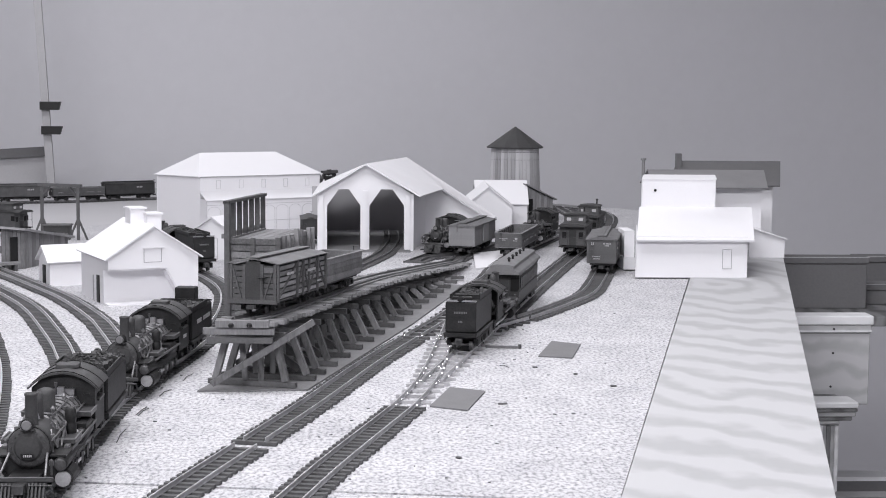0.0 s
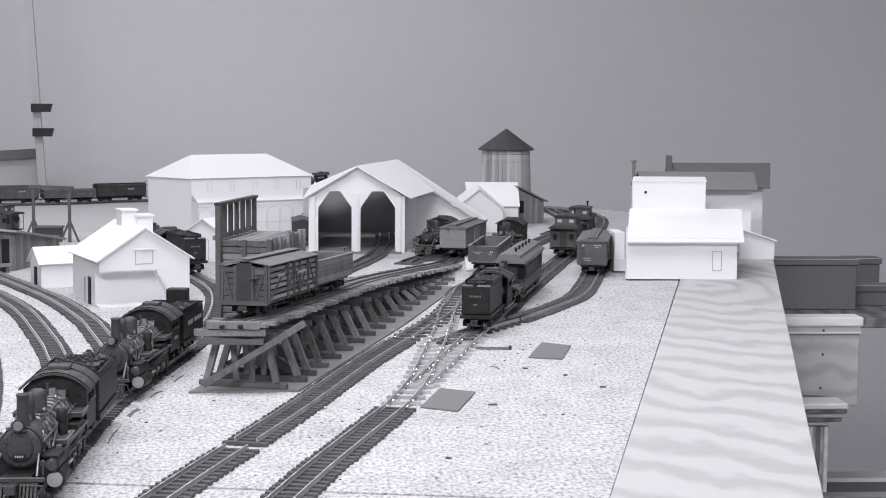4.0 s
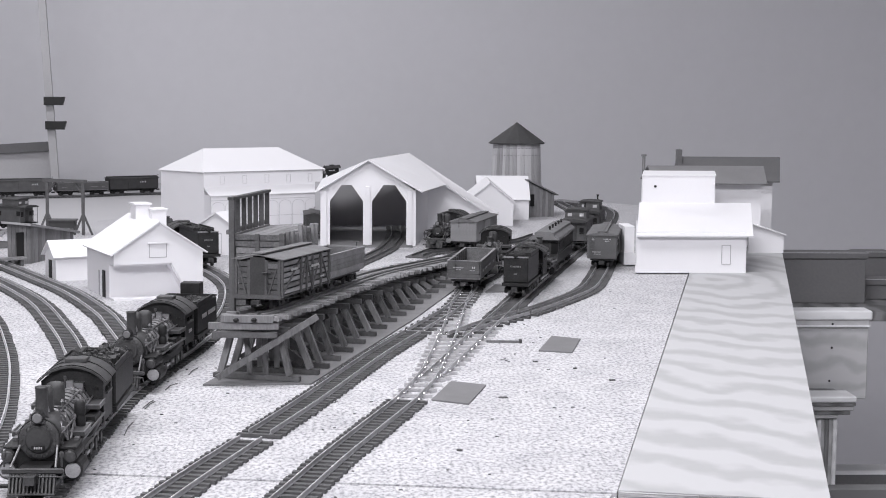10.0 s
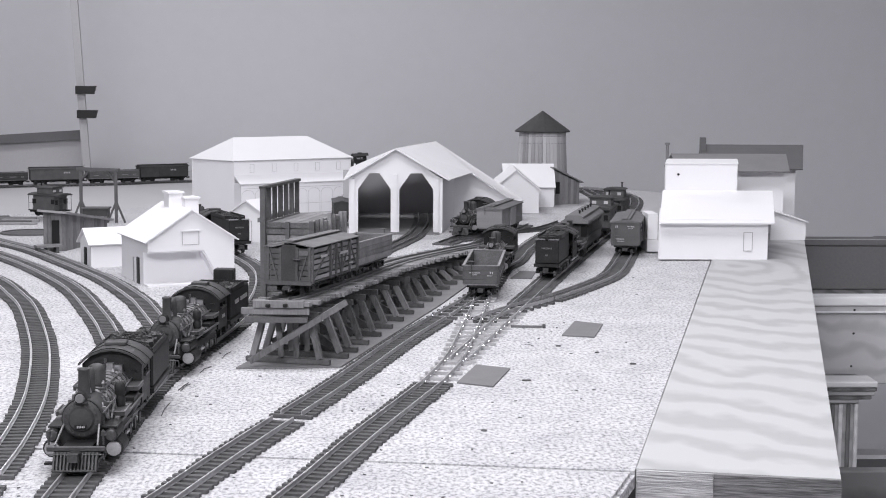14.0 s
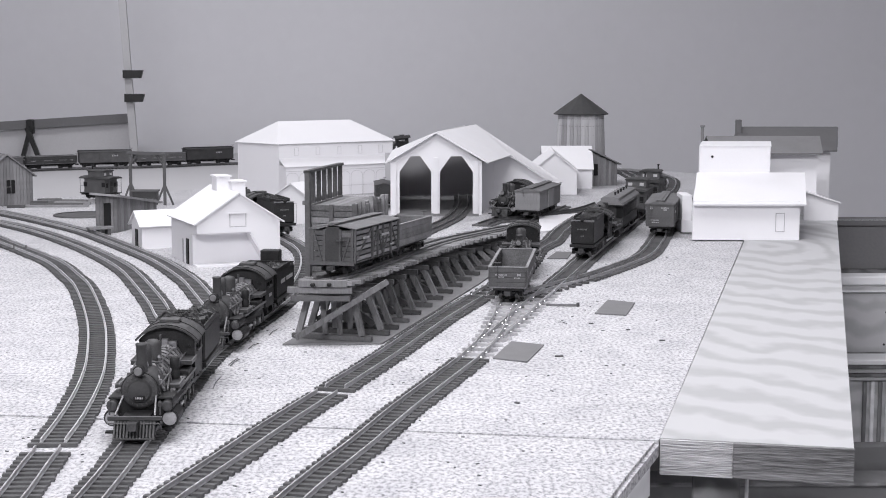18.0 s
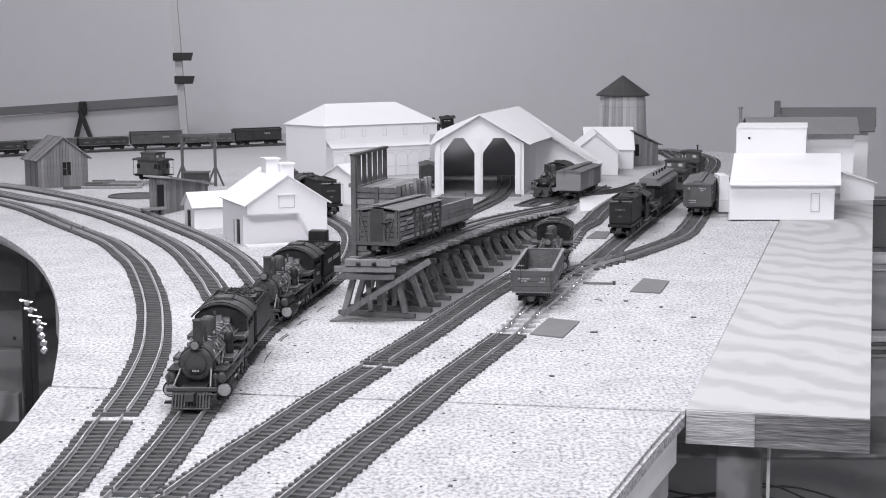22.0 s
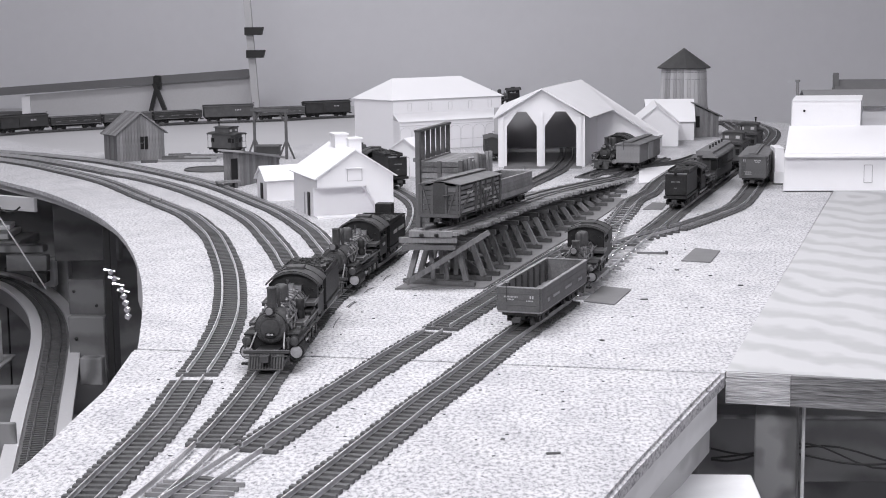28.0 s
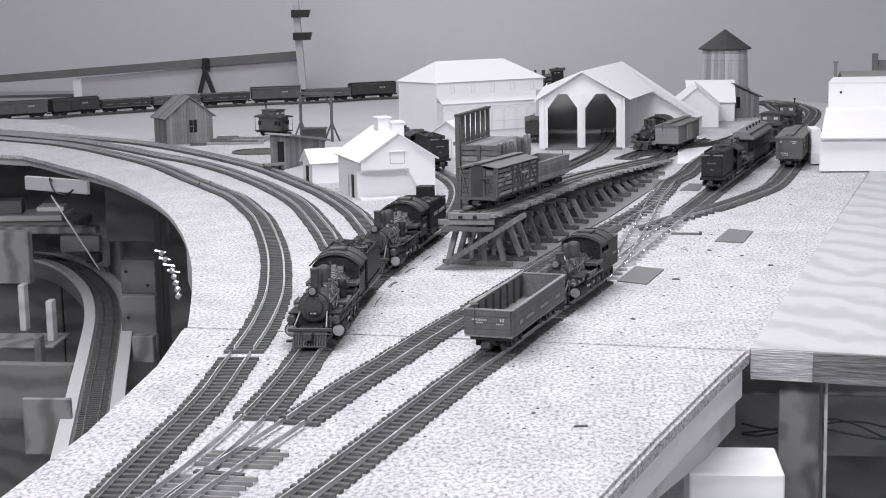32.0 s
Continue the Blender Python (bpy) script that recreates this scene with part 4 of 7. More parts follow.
part("step_leg", boxes([(-0.029, -0.025, -0.019, -0.005, 0, 0.008), (-0.004, 0.0, -0.019, -0.005, 0, 0.008), (-0.016, -0.012, -0.019, -0.005, 0, 0.008)]), DARK_WOOD, st).matrix_basis = hm

# gallows frame
gal = thing("gallows_frame", pose(0, 0, 0), "dark timber gallows frame with braced legs", "gallows")
GA, GB = (-0.498, 2.63), (-0.437, 2.60)
for (x, y) in (GA, GB):
    part("post", beam(bmesh.new(), (x, y, 0), (x, y, 0.083), 0.0045, 0.0045), DARK_WOOD, gal)
    for sx in (-1, 1):
        part("leg_brace", beam(bmesh.new(), (x + sx * 0.014, y, 0), (x, y, 0.034), 0.003, 0.003), DARK_WOOD, gal)
part("cross_beam", beam(bmesh.new(), (GA[0] - 0.006, GA[1] + 0.002, 0.084), (GB[0] + 0.006, GB[1] - 0.002, 0.084), 0.005, 0.005), DARK_WOOD, gal)
for (x, y), s in ((GA, 1), (GB, -1)):
    part("knee_brace", beam(bmesh.new(), (x, y, 0.064), (x + s * 0.015, y - s * 0.007, 0.083), 0.003, 0.003), DARK_WOOD, gal)
lowshed = thing("coal_rack", pose(-0.474, 2.63, 0), "low dark timber rack with flat roof", "rack")
part("roof", box(-0.022, 0.022, -0.012, 0.012, 0.020, 0.0225), DARK_WOOD, lowshed)
part("wall", box(-0.020, 0.020, -0.010, 0.010, 0, 0.020), CAR_BLACK, lowshed)

pit = thing("turntable_pit", pose(-0.535, 2.432, 0), "round dark turntable pit sunk in the pale ground", "turntable pit")
part("pit_floor", lathe(((0.040, 0.0003), (0.040, 0.0012)), 40), DARK_WOOD, pit)
bm = bmesh.new()
prev = None
for i in range(41):
    a = 2 * math.pi * i / 40
    c, s = math.cos(a), math.sin(a)
    ring = [bm.verts.new((r * c, r * s, z)) for r, z in ((0.040, 0.0004), (0.040, 0.0025), (0.0435, 0.0025), (0.0445, 0.0004))]
    if prev:
        for j in range(3):
            bm.faces.new((prev[j], ring[j], ring[j + 1], prev[j + 1]))
    prev = ring
part("pit_rim", bm, DARK_WOOD, pit)
# loose timbers by the cabin
for i, (x, y, a, ln) in enumerate(((-0.605, 2.565, 3, 0.100), (-0.612, 2.590, 1, 0.085), (-0.668, 2.552, 6, 0.028), (-0.612, 2.633, 2, 0.082), (-0.618, 2.662, -4, 0.070),
                                   (-0.680, 2.645, 10, 0.030), (-0.590, 2.610, -7, 0.060), (-0.655, 2.615, 24, 0.045), (-0.645, 2.680, 14, 0.040), (-0.575, 2.650, 5, 0.050))):
    ob = part("loose_timber", box(-ln / 2, ln / 2, -0.0042, 0.0042, 0, 0.0035 + 0.0006 * (i % 4), 0.0004), DARK_WOOD if i % 3 else DECK_WOOD)
    ob.matrix_world = pose(x, y, 0, 0, 0, a)
    tagged(ob, "loose dark timber lying on the ground", "timber", "loose timbers")
# ---- rolling stock: +y is forward, z=0 is the rail top ----
def wheel_pair(parent, y, r=0.0062, name="wheelset"):
    bm = bmesh.new()
    for sg in (-1, 1):
        add_lathe(bm, ((r * 1.12, -0.0006), (r * 1.12, 0), (r, 0.0002), (r * 0.96, 0.0022)), 14, pose(sg * GAUGE / 2 * 0.93, y, r, 0, 90 * sg, 0))
    rod(bm, (-GAUGE / 2, y, r), (GAUGE / 2, y, r), 0.0012)
    return part(name, bm, DARK_METAL, parent)


def bogie(parent, y, width=0.024):
    """A two-axle truck with side frames."""
    bm = bmesh.new()
    for sg in (-1, 1):
        x = sg * width / 2
        add_box(bm, x - 0.001, x + 0.001, y - 0.017, y + 0.017, 0.0085, 0.0105)
        add_box(bm, x - 0.001, x + 0.001, y - 0.012, y + 0.012, 0.0035, 0.0055)
        for yy in (-0.0125, 0.0125):
            add_box(bm, x - 0.0018, x + 0.0018, y + yy - 0.002, y + yy + 0.002, 0.004, 0.0095)
        add_box(bm, x - 0.0015, x + 0.0015, y - 0.004, y + 0.004, 0.0045, 0.0095)
    add_box(bm, -width / 2, width / 2, y - 0.0028, y + 0.0028, 0.0065, 0.0095)
    ob = part("truck", bm, BLACK, parent, "black arch-bar truck")
    for yy in (-0.0125, 0.0125):
        wheel_pair(ob, y + yy, 0.0044)
    return ob


def squash(top, k):
    """Lower all but the wheels of a car to its true height."""
    done = set()
    for ob in top.children_recursive:
        if ob.type == "MESH" and ob.data.name not in done and not ob.name.startswith(("wheel", "driving", "pilot_w", "trailing")):
            done.add(ob.data.name)
            for v in ob.data.vertices:
                v.co.z *= k
    return top


def coupler(parent, y, sg):
    bm = box(-0.0018, 0.0018, min(y, y + sg * 0.008), max(y, y + sg * 0.008), 0.0085, 0.0118, 0.0004)
    add_box(bm, -0.003, 0.003, y + sg * 0.006 - 0.002, y + sg * 0.006 + 0.003, 0.0078, 0.0125)
    return part("coupler", bm, DARK_METAL, parent)


def brake_wheel(parent, x, y, z):
    bm = lathe(((0.0034, 0), (0.0038, 0.0003), (0.0034, 0.0006)), 12, pose(x, y, z))
    rod(bm, (x, y, z - 0.02), (x, y, z), 0.0004)
    return part("brake_wheel", bm, DARK_METAL, parent)


def ladder(parent, x, y, z0, z1, facing_y=True):
    n = max(3, int((z1 - z0) / 0.005))
    for i in range(n):
        z = z0 + (z1 - z0) * (i + 0.5) / n
        a, b = (0.0032, 0.0005) if facing_y else (0.0005, 0.0032)
        part("rung", box(x - a, x + a, y - b, y + b, z, z + 0.0006), DARK_METAL, parent)


def bars(parent, face, rows, material=None):
    """Unreadable lettering as bars. face: 'y' for an end at y, 'x' for a side at x; rows of u, z, length, height."""
    axis, at = face
    for u, z, ln, h in rows:
        bm = bmesh.new()
        n = max(2, int(ln / (h * 0.75)))
        for i in range(n):
            a = u + ln * i / n
            b = a + ln / n * 0.56
            if axis == "y":
                add_box(bm, a, b, at - 0.0002, at + 0.0002, z, z + h)
            else:
                add_box(bm, at - 0.0002, at + 0.0002, a, b, z, z + h)
        part("lettering", bm, material or LETTERING, parent)


def underframe(top, L, w=0.030, mt=None):
    part("underframe", boxes([(-w / 2, w / 2, -L / 2 + 0.002, L / 2 - 0.002, 0.0125, 0.0155), (-0.004, 0.004, -L / 2 + 0.004, L / 2 - 0.004, 0.0085, 0.0124)]), mt or BLACK, top)
    for sg in (-1, 1):
        bogie(top, sg * (L / 2 - 0.026))
        coupler(top, sg * L / 2, sg)
    for x in (-0.009, 0.009):
        for a, b in (((x, -L * 0.30, 0.0125), (x, -L * 0.12, 0.0065)), ((x, -L * 0.12, 0.0065), (x, L * 0.12, 0.0065)), ((x, L * 0.12, 0.0065), (x, L * 0.30, 0.0125))):
            part("truss_rod", rod(bmesh.new(), a, b, 0.0005, 5), DARK_METAL, top)


def board_data(name, material, sx, sy, z0, z1):
    me = bpy.data.meshes.new(name)
    bm = box(-sx / 2, sx / 2, -sy / 2, sy / 2, z0, z1)
    bm.to_mesh(me), bm.free()
    me.materials.append(material)
    return me


def boxcar(m, label, side=None, L=0.145, w=0.037, h=0.045, roof=None, name="boxcar", door=None, group="", letters=True, boards=True, ladders=True):
    side, roof = side or CAR_RED, roof or CAR_ROOF
    top = thing(name, m, label, "boxcar", group)
    underframe(top, L)
    body = part("body", box(-w / 2, w / 2, -L / 2, L / 2, 0.0156, 0.0156 + h, 0.0004), side, top)
    if boards:
        n = 26
        sb = board_data("side_board", side, 0.0006, L / n * 0.9, 0.017, 0.0145 + h)
        eb = board_data("end_board", side, w / 8 * 0.9, 0.0006, 0.017, 0.0145 + h)
        for sg in (-1, 1):
            for i in range(n):
                ob = new("side_board", sb)
                ob.parent, ob.matrix_basis = body, pose(sg * w / 2, -L / 2 + L * (i + 0.5) / n, 0)
            for i in range(8):
                ob = new("end_board", eb)
                ob.parent, ob.matrix_basis = body, pose(-w / 2 + w * (i + 0.5) / 8, sg * L / 2, 0)
    zt = 0.0156 + h
    rl = L / 2 + 0.002
    part("roof", prism([(-w / 2 - 0.002, zt - 0.001), (w / 2 + 0.002, zt - 0.001), (w / 2 + 0.002, zt + 0.0005), (0, zt + 0.005), (-w / 2 - 0.002, zt + 0.0005)], -rl, rl), roof, top)
    part("roof_walk", boxes([(-0.006, -0.0022, -rl, rl, zt + 0.0052, zt + 0.0062), (-0.0019, 0.0019, -rl, rl, zt + 0.0055, zt + 0.0065), (0.0022, 0.006, -rl, rl, zt + 0.0052, zt + 0.0062)]), roof, top)
    for sg in (-1, 1):
        dr = part("door", box(sg * (w / 2 + 0.0012) - 0.0006, sg * (w / 2 + 0.0012) + 0.0006, -0.016, 0.016, 0.0175, 0.0135 + h), door or side, top)
        part("door_rail", box(sg * (w / 2 + 0.0012) - 0.001, sg * (w / 2 + 0.0012) + 0.001, -0.03, 0.03, 0.0137 + h, 0.0148 + h), DARK_METAL, dr)
        if ladders:
            ladder(top, -w / 2 + 0.006, sg * (L / 2 + 0.001), 0.018, 0.012 + h)
            ladder(top, sg * (w / 2 + 0.0012), L / 2 - 0.006, 0.018, 0.012 + h, False)
            ladder(top, sg * (w / 2 + 0.0012), -L / 2 + 0.006, 0.018, 0.012 + h, False)
        if letters == "name":
            bars(top, ("x", sg * (w / 2 + 0.0009)), ((0.004, 0.036, 0.030, 0.0052),))
        elif letters:
            bars(top, ("y", sg * (L / 2 + 0.0009)), ((0.002, 0.047, 0.010, 0.0022), (0.004, 0.044, 0.006, 0.0018), (-0.013, 0.046, 0.004, 0.004), (-0.012, 0.026, 0.011, 0.0018), (-0.010, 0.0225, 0.009, 0.0016)))
            bars(top, ("x", sg * (w / 2 + 0.0009)), ((-0.062, 0.046, 0.028, 0.003), (-0.058, 0.038, 0.018, 0.0025), (0.026, 0.046, 0.024, 0.003), (0.03, 0.026, 0.02, 0.002)))
    brake_wheel(top, 0.006, L / 2 + 0.003, zt + 0.010)
    return squash(top, 0.78)


def gondola(m, label, L=0.148, w=0.0368, h=0.0260, side=None, group="", z0=0.0156, letters=True):
    side = side or CAR_RED
    top = thing("gondola", m, label, "gondola", group)
    underframe(top, L)
    part("floor", box(-w / 2, w / 2, -L / 2, L / 2, z0 + 0.0001, z0 + 0.002), GONDOLA_INSIDE, top, "worn pale floor boards")
    for sg in (-1, 1):
        for i in range(4):
            a, b = z0 + 0.002 + (h - 0.002) * i / 4, z0 + 0.002 + (h - 0.002) * (i + 0.95) / 4
            part("side_plank", box(sg * w / 2 - 0.0009, sg * w / 2 + 0.0009, -L / 2 + 0.001, L / 2 - 0.001, a, b), side, top)
            part("end_plank", box(-w / 2 + 0.001, w / 2 - 0.001, sg * L / 2 - 0.0009, sg * L / 2 + 0.0009, a, b), side, top)
        part("top_cap", box(sg * w / 2 - 0.0014, sg * w / 2 + 0.0014, -L / 2 - 0.001, L / 2 + 0.001, z0 + h, z0 + h + 0.0010), GONDOLA_INSIDE, top, "worn pale top edge")
        part("end_cap", box(-w / 2 + 0.0014, w / 2 - 0.0014, sg * L / 2 - 0.0014, sg * L / 2 + 0.0014, z0 + h, z0 + h + 0.0010), GONDOLA_INSIDE, top, "worn pale top edge")
        for k in range(8):
            y = -L / 2 + L * (k + 0.5) / 8
            part("stake", box(sg * (w / 2 - 0.0026), sg * (w / 2 - 0.0009), y - 0.0014, y + 0.0014, z0 + 0.002, z0 + h - 0.0005), CAR_BLACK, top)
        part("side_lining", box(min(sg * (w / 2 - 0.0009), sg * (w / 2 - 0.0014)), max(sg * (w / 2 - 0.0009), sg * (w / 2 - 0.0014)), -L / 2 + 0.002, L / 2 - 0.002, z0 + 0.0022, z0 + h - 0.0008), WORN_LINING, top, "worn grey inner boards")
        part("end_lining", box(-w / 2 + 0.0015, w / 2 - 0.0015, min(sg * (L / 2 - 0.0009), sg * (L / 2 - 0.0014)), max(sg * (L / 2 - 0.0009), sg * (L / 2 - 0.0014)), z0 + 0.0022, z0 + h - 0.0008), WORN_LINING, top, "worn grey inner boards")
        if not letters:
            continue
        bars(top, ("y", sg * (L / 2 + 0.0011)), ((0.001, z0 + 0.016, 0.012, 0.0016), (0.004, z0 + 0.0135, 0.006, 0.0014), (-0.0125, z0 + 0.0155, 0.004, 0.003), (-0.012, z0 + 0.0125, 0.006, 0.0014)))
        bars(top, ("x", sg * (w / 2 + 0.0011)), ((-0.055, z0 + 0.009, 0.014, 0.0032), (-0.020, z0 + 0.010, 0.022, 0.0026), (0.020, z0 + 0.010, 0.020, 0.0026), (0.050, z0 + 0.009, 0.008, 0.004)), LETTERING_DIM)
    for y in (-0.035, 0.03):
        part("floor_block", box(-0.006, 0.006, y - 0.002, y + 0.002, z0 + 0.0021, z0 + 0.006), GONDOLA_INSIDE, top)
    brake_wheel(top, 0.010, L / 2 + 0.003, z0 + h + 0.006)
    return squash(top, 0.80)


def stock_car(m, label, L=0.150, w=0.0375, h=0.046):
    top = thing("stock_car", m, label, "stock car")
    z0 = 0.0156
    underframe(top, L)
    part("floor", box(-w / 2, w / 2, -L / 2, L / 2, z0, z0 + 0.0015), DARK_WOOD, top)
    # added black fill stands for the shade seen between the slats
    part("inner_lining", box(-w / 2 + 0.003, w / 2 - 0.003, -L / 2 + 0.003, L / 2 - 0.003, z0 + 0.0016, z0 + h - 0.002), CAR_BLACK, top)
    for sg in (-1, 1):
        for i in range(6):
            z = z0 + 0.003 + (h - 0.005) * i / 6
            part("slat", box(sg * w / 2 - 0.0006, sg * w / 2 + 0.0006, -L / 2, L / 2, z, z + 0.0046), SLAT_WOOD, top)
            part("end_slat", box(-w / 2 + 0.001, w / 2 - 0.001, sg * L / 2 - 0.0006, sg * L / 2 + 0.0006, z, z + 0.0056), CAR_RED, top)
        for k in (0, 3, 4, 5, 6.5, 8):
            y = -L / 2 + L * k / 8
            part("post", box(sg * (w / 2 + 0.0006), sg * (w / 2 + 0.0022), y - 0.0012, y + 0.0012, z0, z0 + h - 0.001), CAR_RED, top)
        for ya, yb in ((3, 4), (5, 4), (5, 6.5), (8, 6.5), (0, 3)):
            bm = beam(bmesh.new(), (sg * (w / 2 + 0.0012), -L / 2 + L * ya / 8, z0 + 0.002), (sg * (w / 2 + 0.0012), -L / 2 + L * yb / 8, z0 + h - 0.003), 0.0012, 0.0014)
            part("brace", bm, CAR_RED, top)
        part("end_door", box(-0.0060, 0.0060, sg * L / 2 + min(0, sg * 0.0016), sg * L / 2 + max(0, sg * 0.0016), z0 + 0.002, z0 + h + 0.002), CAR_BLACK, top)
        for x in (-w / 2 + 0.001, -0.0072, 0.0072, w / 2 - 0.001):
            part("corner_post", box(x - 0.0012, x + 0.0012, sg * L / 2 + min(sg * 0.0007, sg * 0.002), sg * L / 2 + max(sg * 0.0007, sg * 0.002), z0, z0 + h - 0.001), CAR_RED, top)
        part("end_sill", box(-w / 2 - 0.001, w / 2 + 0.001, sg * L / 2 + min(0, sg * 0.003), sg * L / 2 + max(0, sg * 0.003), z0 - 0.002, z0 + 0.003), CAR_RED, top)
        beam_b = beams([((-w / 2 + 0.002, sg * (L / 2 + 0.0012), z0 + h - 0.004), (-0.009, sg * (L / 2 + 0.0022), z0 + 0.003), 0.0012, 0.0012),
                        ((w / 2 - 0.002, sg * (L / 2 + 0.0012), z0 + h - 0.004), (0.009, sg * (L / 2 + 0.0012), z0 + 0.003), 0.0012, 0.0012)])
        part("end_brace", beam_b, CAR_RED, top)
        part("name_board", box(0.009, 0.017, sg * (L / 2 + 0.0022), sg * (L / 2 + 0.0028), z0 + h - 0.011, z0 + h - 0.005), CAR_ROOF, top)
        bars(top, ("x", sg * (w / 2 + 0.0024)), ((-0.05, z0 + 0.030, 0.02, 0.003), (0.01, z0 + 0.028, 0.025, 0.003), (0.04, z0 + 0.012, 0.012, 0.002)))
    zt = z0 + h
    rl = L / 2 + 0.003
    for sg in (-1, 1):
        part("roof", slab([(0, -rl, zt + 0.006), (0, rl, zt + 0.006), (sg * (w / 2 + 0.003), rl, zt), (sg * (w / 2 + 0.003), -rl, zt)], 0.0012), CAR_ROOF, top)
    part("roof_walk", box(-0.005, 0.005, -rl, rl, zt + 0.0062, zt + 0.0075), CAR_ROOF, top)
    brake_wheel(top, 0.008, -L / 2 - 0.004, z0 + 0.030)
    return squash(top, 0.66)


def caboose(m, label, L=0.105, w=0.037, group="cabooses", cupola=True, name="caboose"):
    top = thing(name, m, label, "caboose", group)
    underframe(top, L)
    z0, h = 0.0156, 0.036
    part("body", box(-w / 2, w / 2, -L / 2 + 0.012, L / 2 - 0.012, z0, z0 + h, 0.0004), CAR_RED, top)
    part("platform", box(-w / 2, w / 2, -L / 2, L / 2, z0 - 0.002, z0 - 0.0001), BLACK, top)
    zt = z0 + h
    n = 8
    arc = [((w / 2 + 0.002) * math.cos(math.pi * i / n), zt - 0.001 + 0.005 * math.sin(math.pi * i / n)) for i in range(n + 1)]
    part("roof", prism(arc + [(-w / 2 - 0.002, zt - 0.002), (w / 2 + 0.002, zt - 0.002)], -L / 2, L / 2), ROOF_DARK, top)
    if cupola:
        cu = part("cupola", box(-0.0155, 0.0155, -0.018, 0.018, zt + 0.002, zt + 0.017, 0.0004), CAR_RED, top)
        arc2 = [(0.0175 * math.cos(math.pi * i / n), zt + 0.0165 + 0.003 * math.sin(math.pi * i / n)) for i in range(n + 1)]
        part("cupola_roof", prism(arc2 + [(-0.0175, zt + 0.0158), (0.0175, zt + 0.0158)], -0.020, 0.020), ROOF_DARK, cu)
        for sg in (-1, 1):
            for x in (-0.0085, 0.0085):
                # pale opaque panes: the windows' brightness is in their colour
                part("cupola_window", box(x - 0.003, x + 0.003, sg * 0.0181, sg * 0.0187, zt + 0.006, zt + 0.0115), PANEL_LIGHT, cu, "opaque pale pane painted as a bright window")
    part("stove_pipe", lathe(((0.0012, zt), (0.0012, zt + 0.026), (0.0022, zt + 0.026), (0.0022, zt + 0.028)), 8, pose(0.008, 0.026, 0)), BLACK, top)
    for sg in (-1, 1):
        part("end_door", box(-0.005, 0.005, sg * (L / 2 - 0.0119), sg * (L / 2 - 0.0112), z0, z0 + 0.028), CAR_BLACK, top)
        for x in (-0.012, 0.0115):
            part("end_window", box(x - 0.003, x + 0.003, sg * (L / 2 - 0.0119), sg * (L / 2 - 0.0113), z0 + 0.013, z0 + 0.024), GLASS, top)
        bm = bmesh.new()
        for x in (-0.0175, -0.006, 0.006, 0.0175):
            rod(bm, (x, sg * (L / 2 - 0.001), z0), (x, sg * (L / 2 - 0.001), z0 + 0.016), 0.0004, 5)
        rod(bm, (-0.0175, sg * (L / 2 - 0.001), z0 + 0.016), (0.0175, sg * (L / 2 - 0.001), z0 + 0.016), 0.0004, 5)
        for x in (-0.0175, 0.0175):
            rod(bm, (x, sg * (L / 2 - 0.001), z0), (x, sg * (L / 2 - 0.001), zt), 0.0005, 5)
        part("railing", bm, DARK_METAL, top)
        for y in (-0.022, 0.022):
            part("side_window", box(sg * (w / 2 + 0.0001), sg * (w / 2 + 0.0007), y - 0.004, y + 0.004, z0 + 0.015, z0 + 0.026), GLASS, top)
    return squash(top, 0.80)


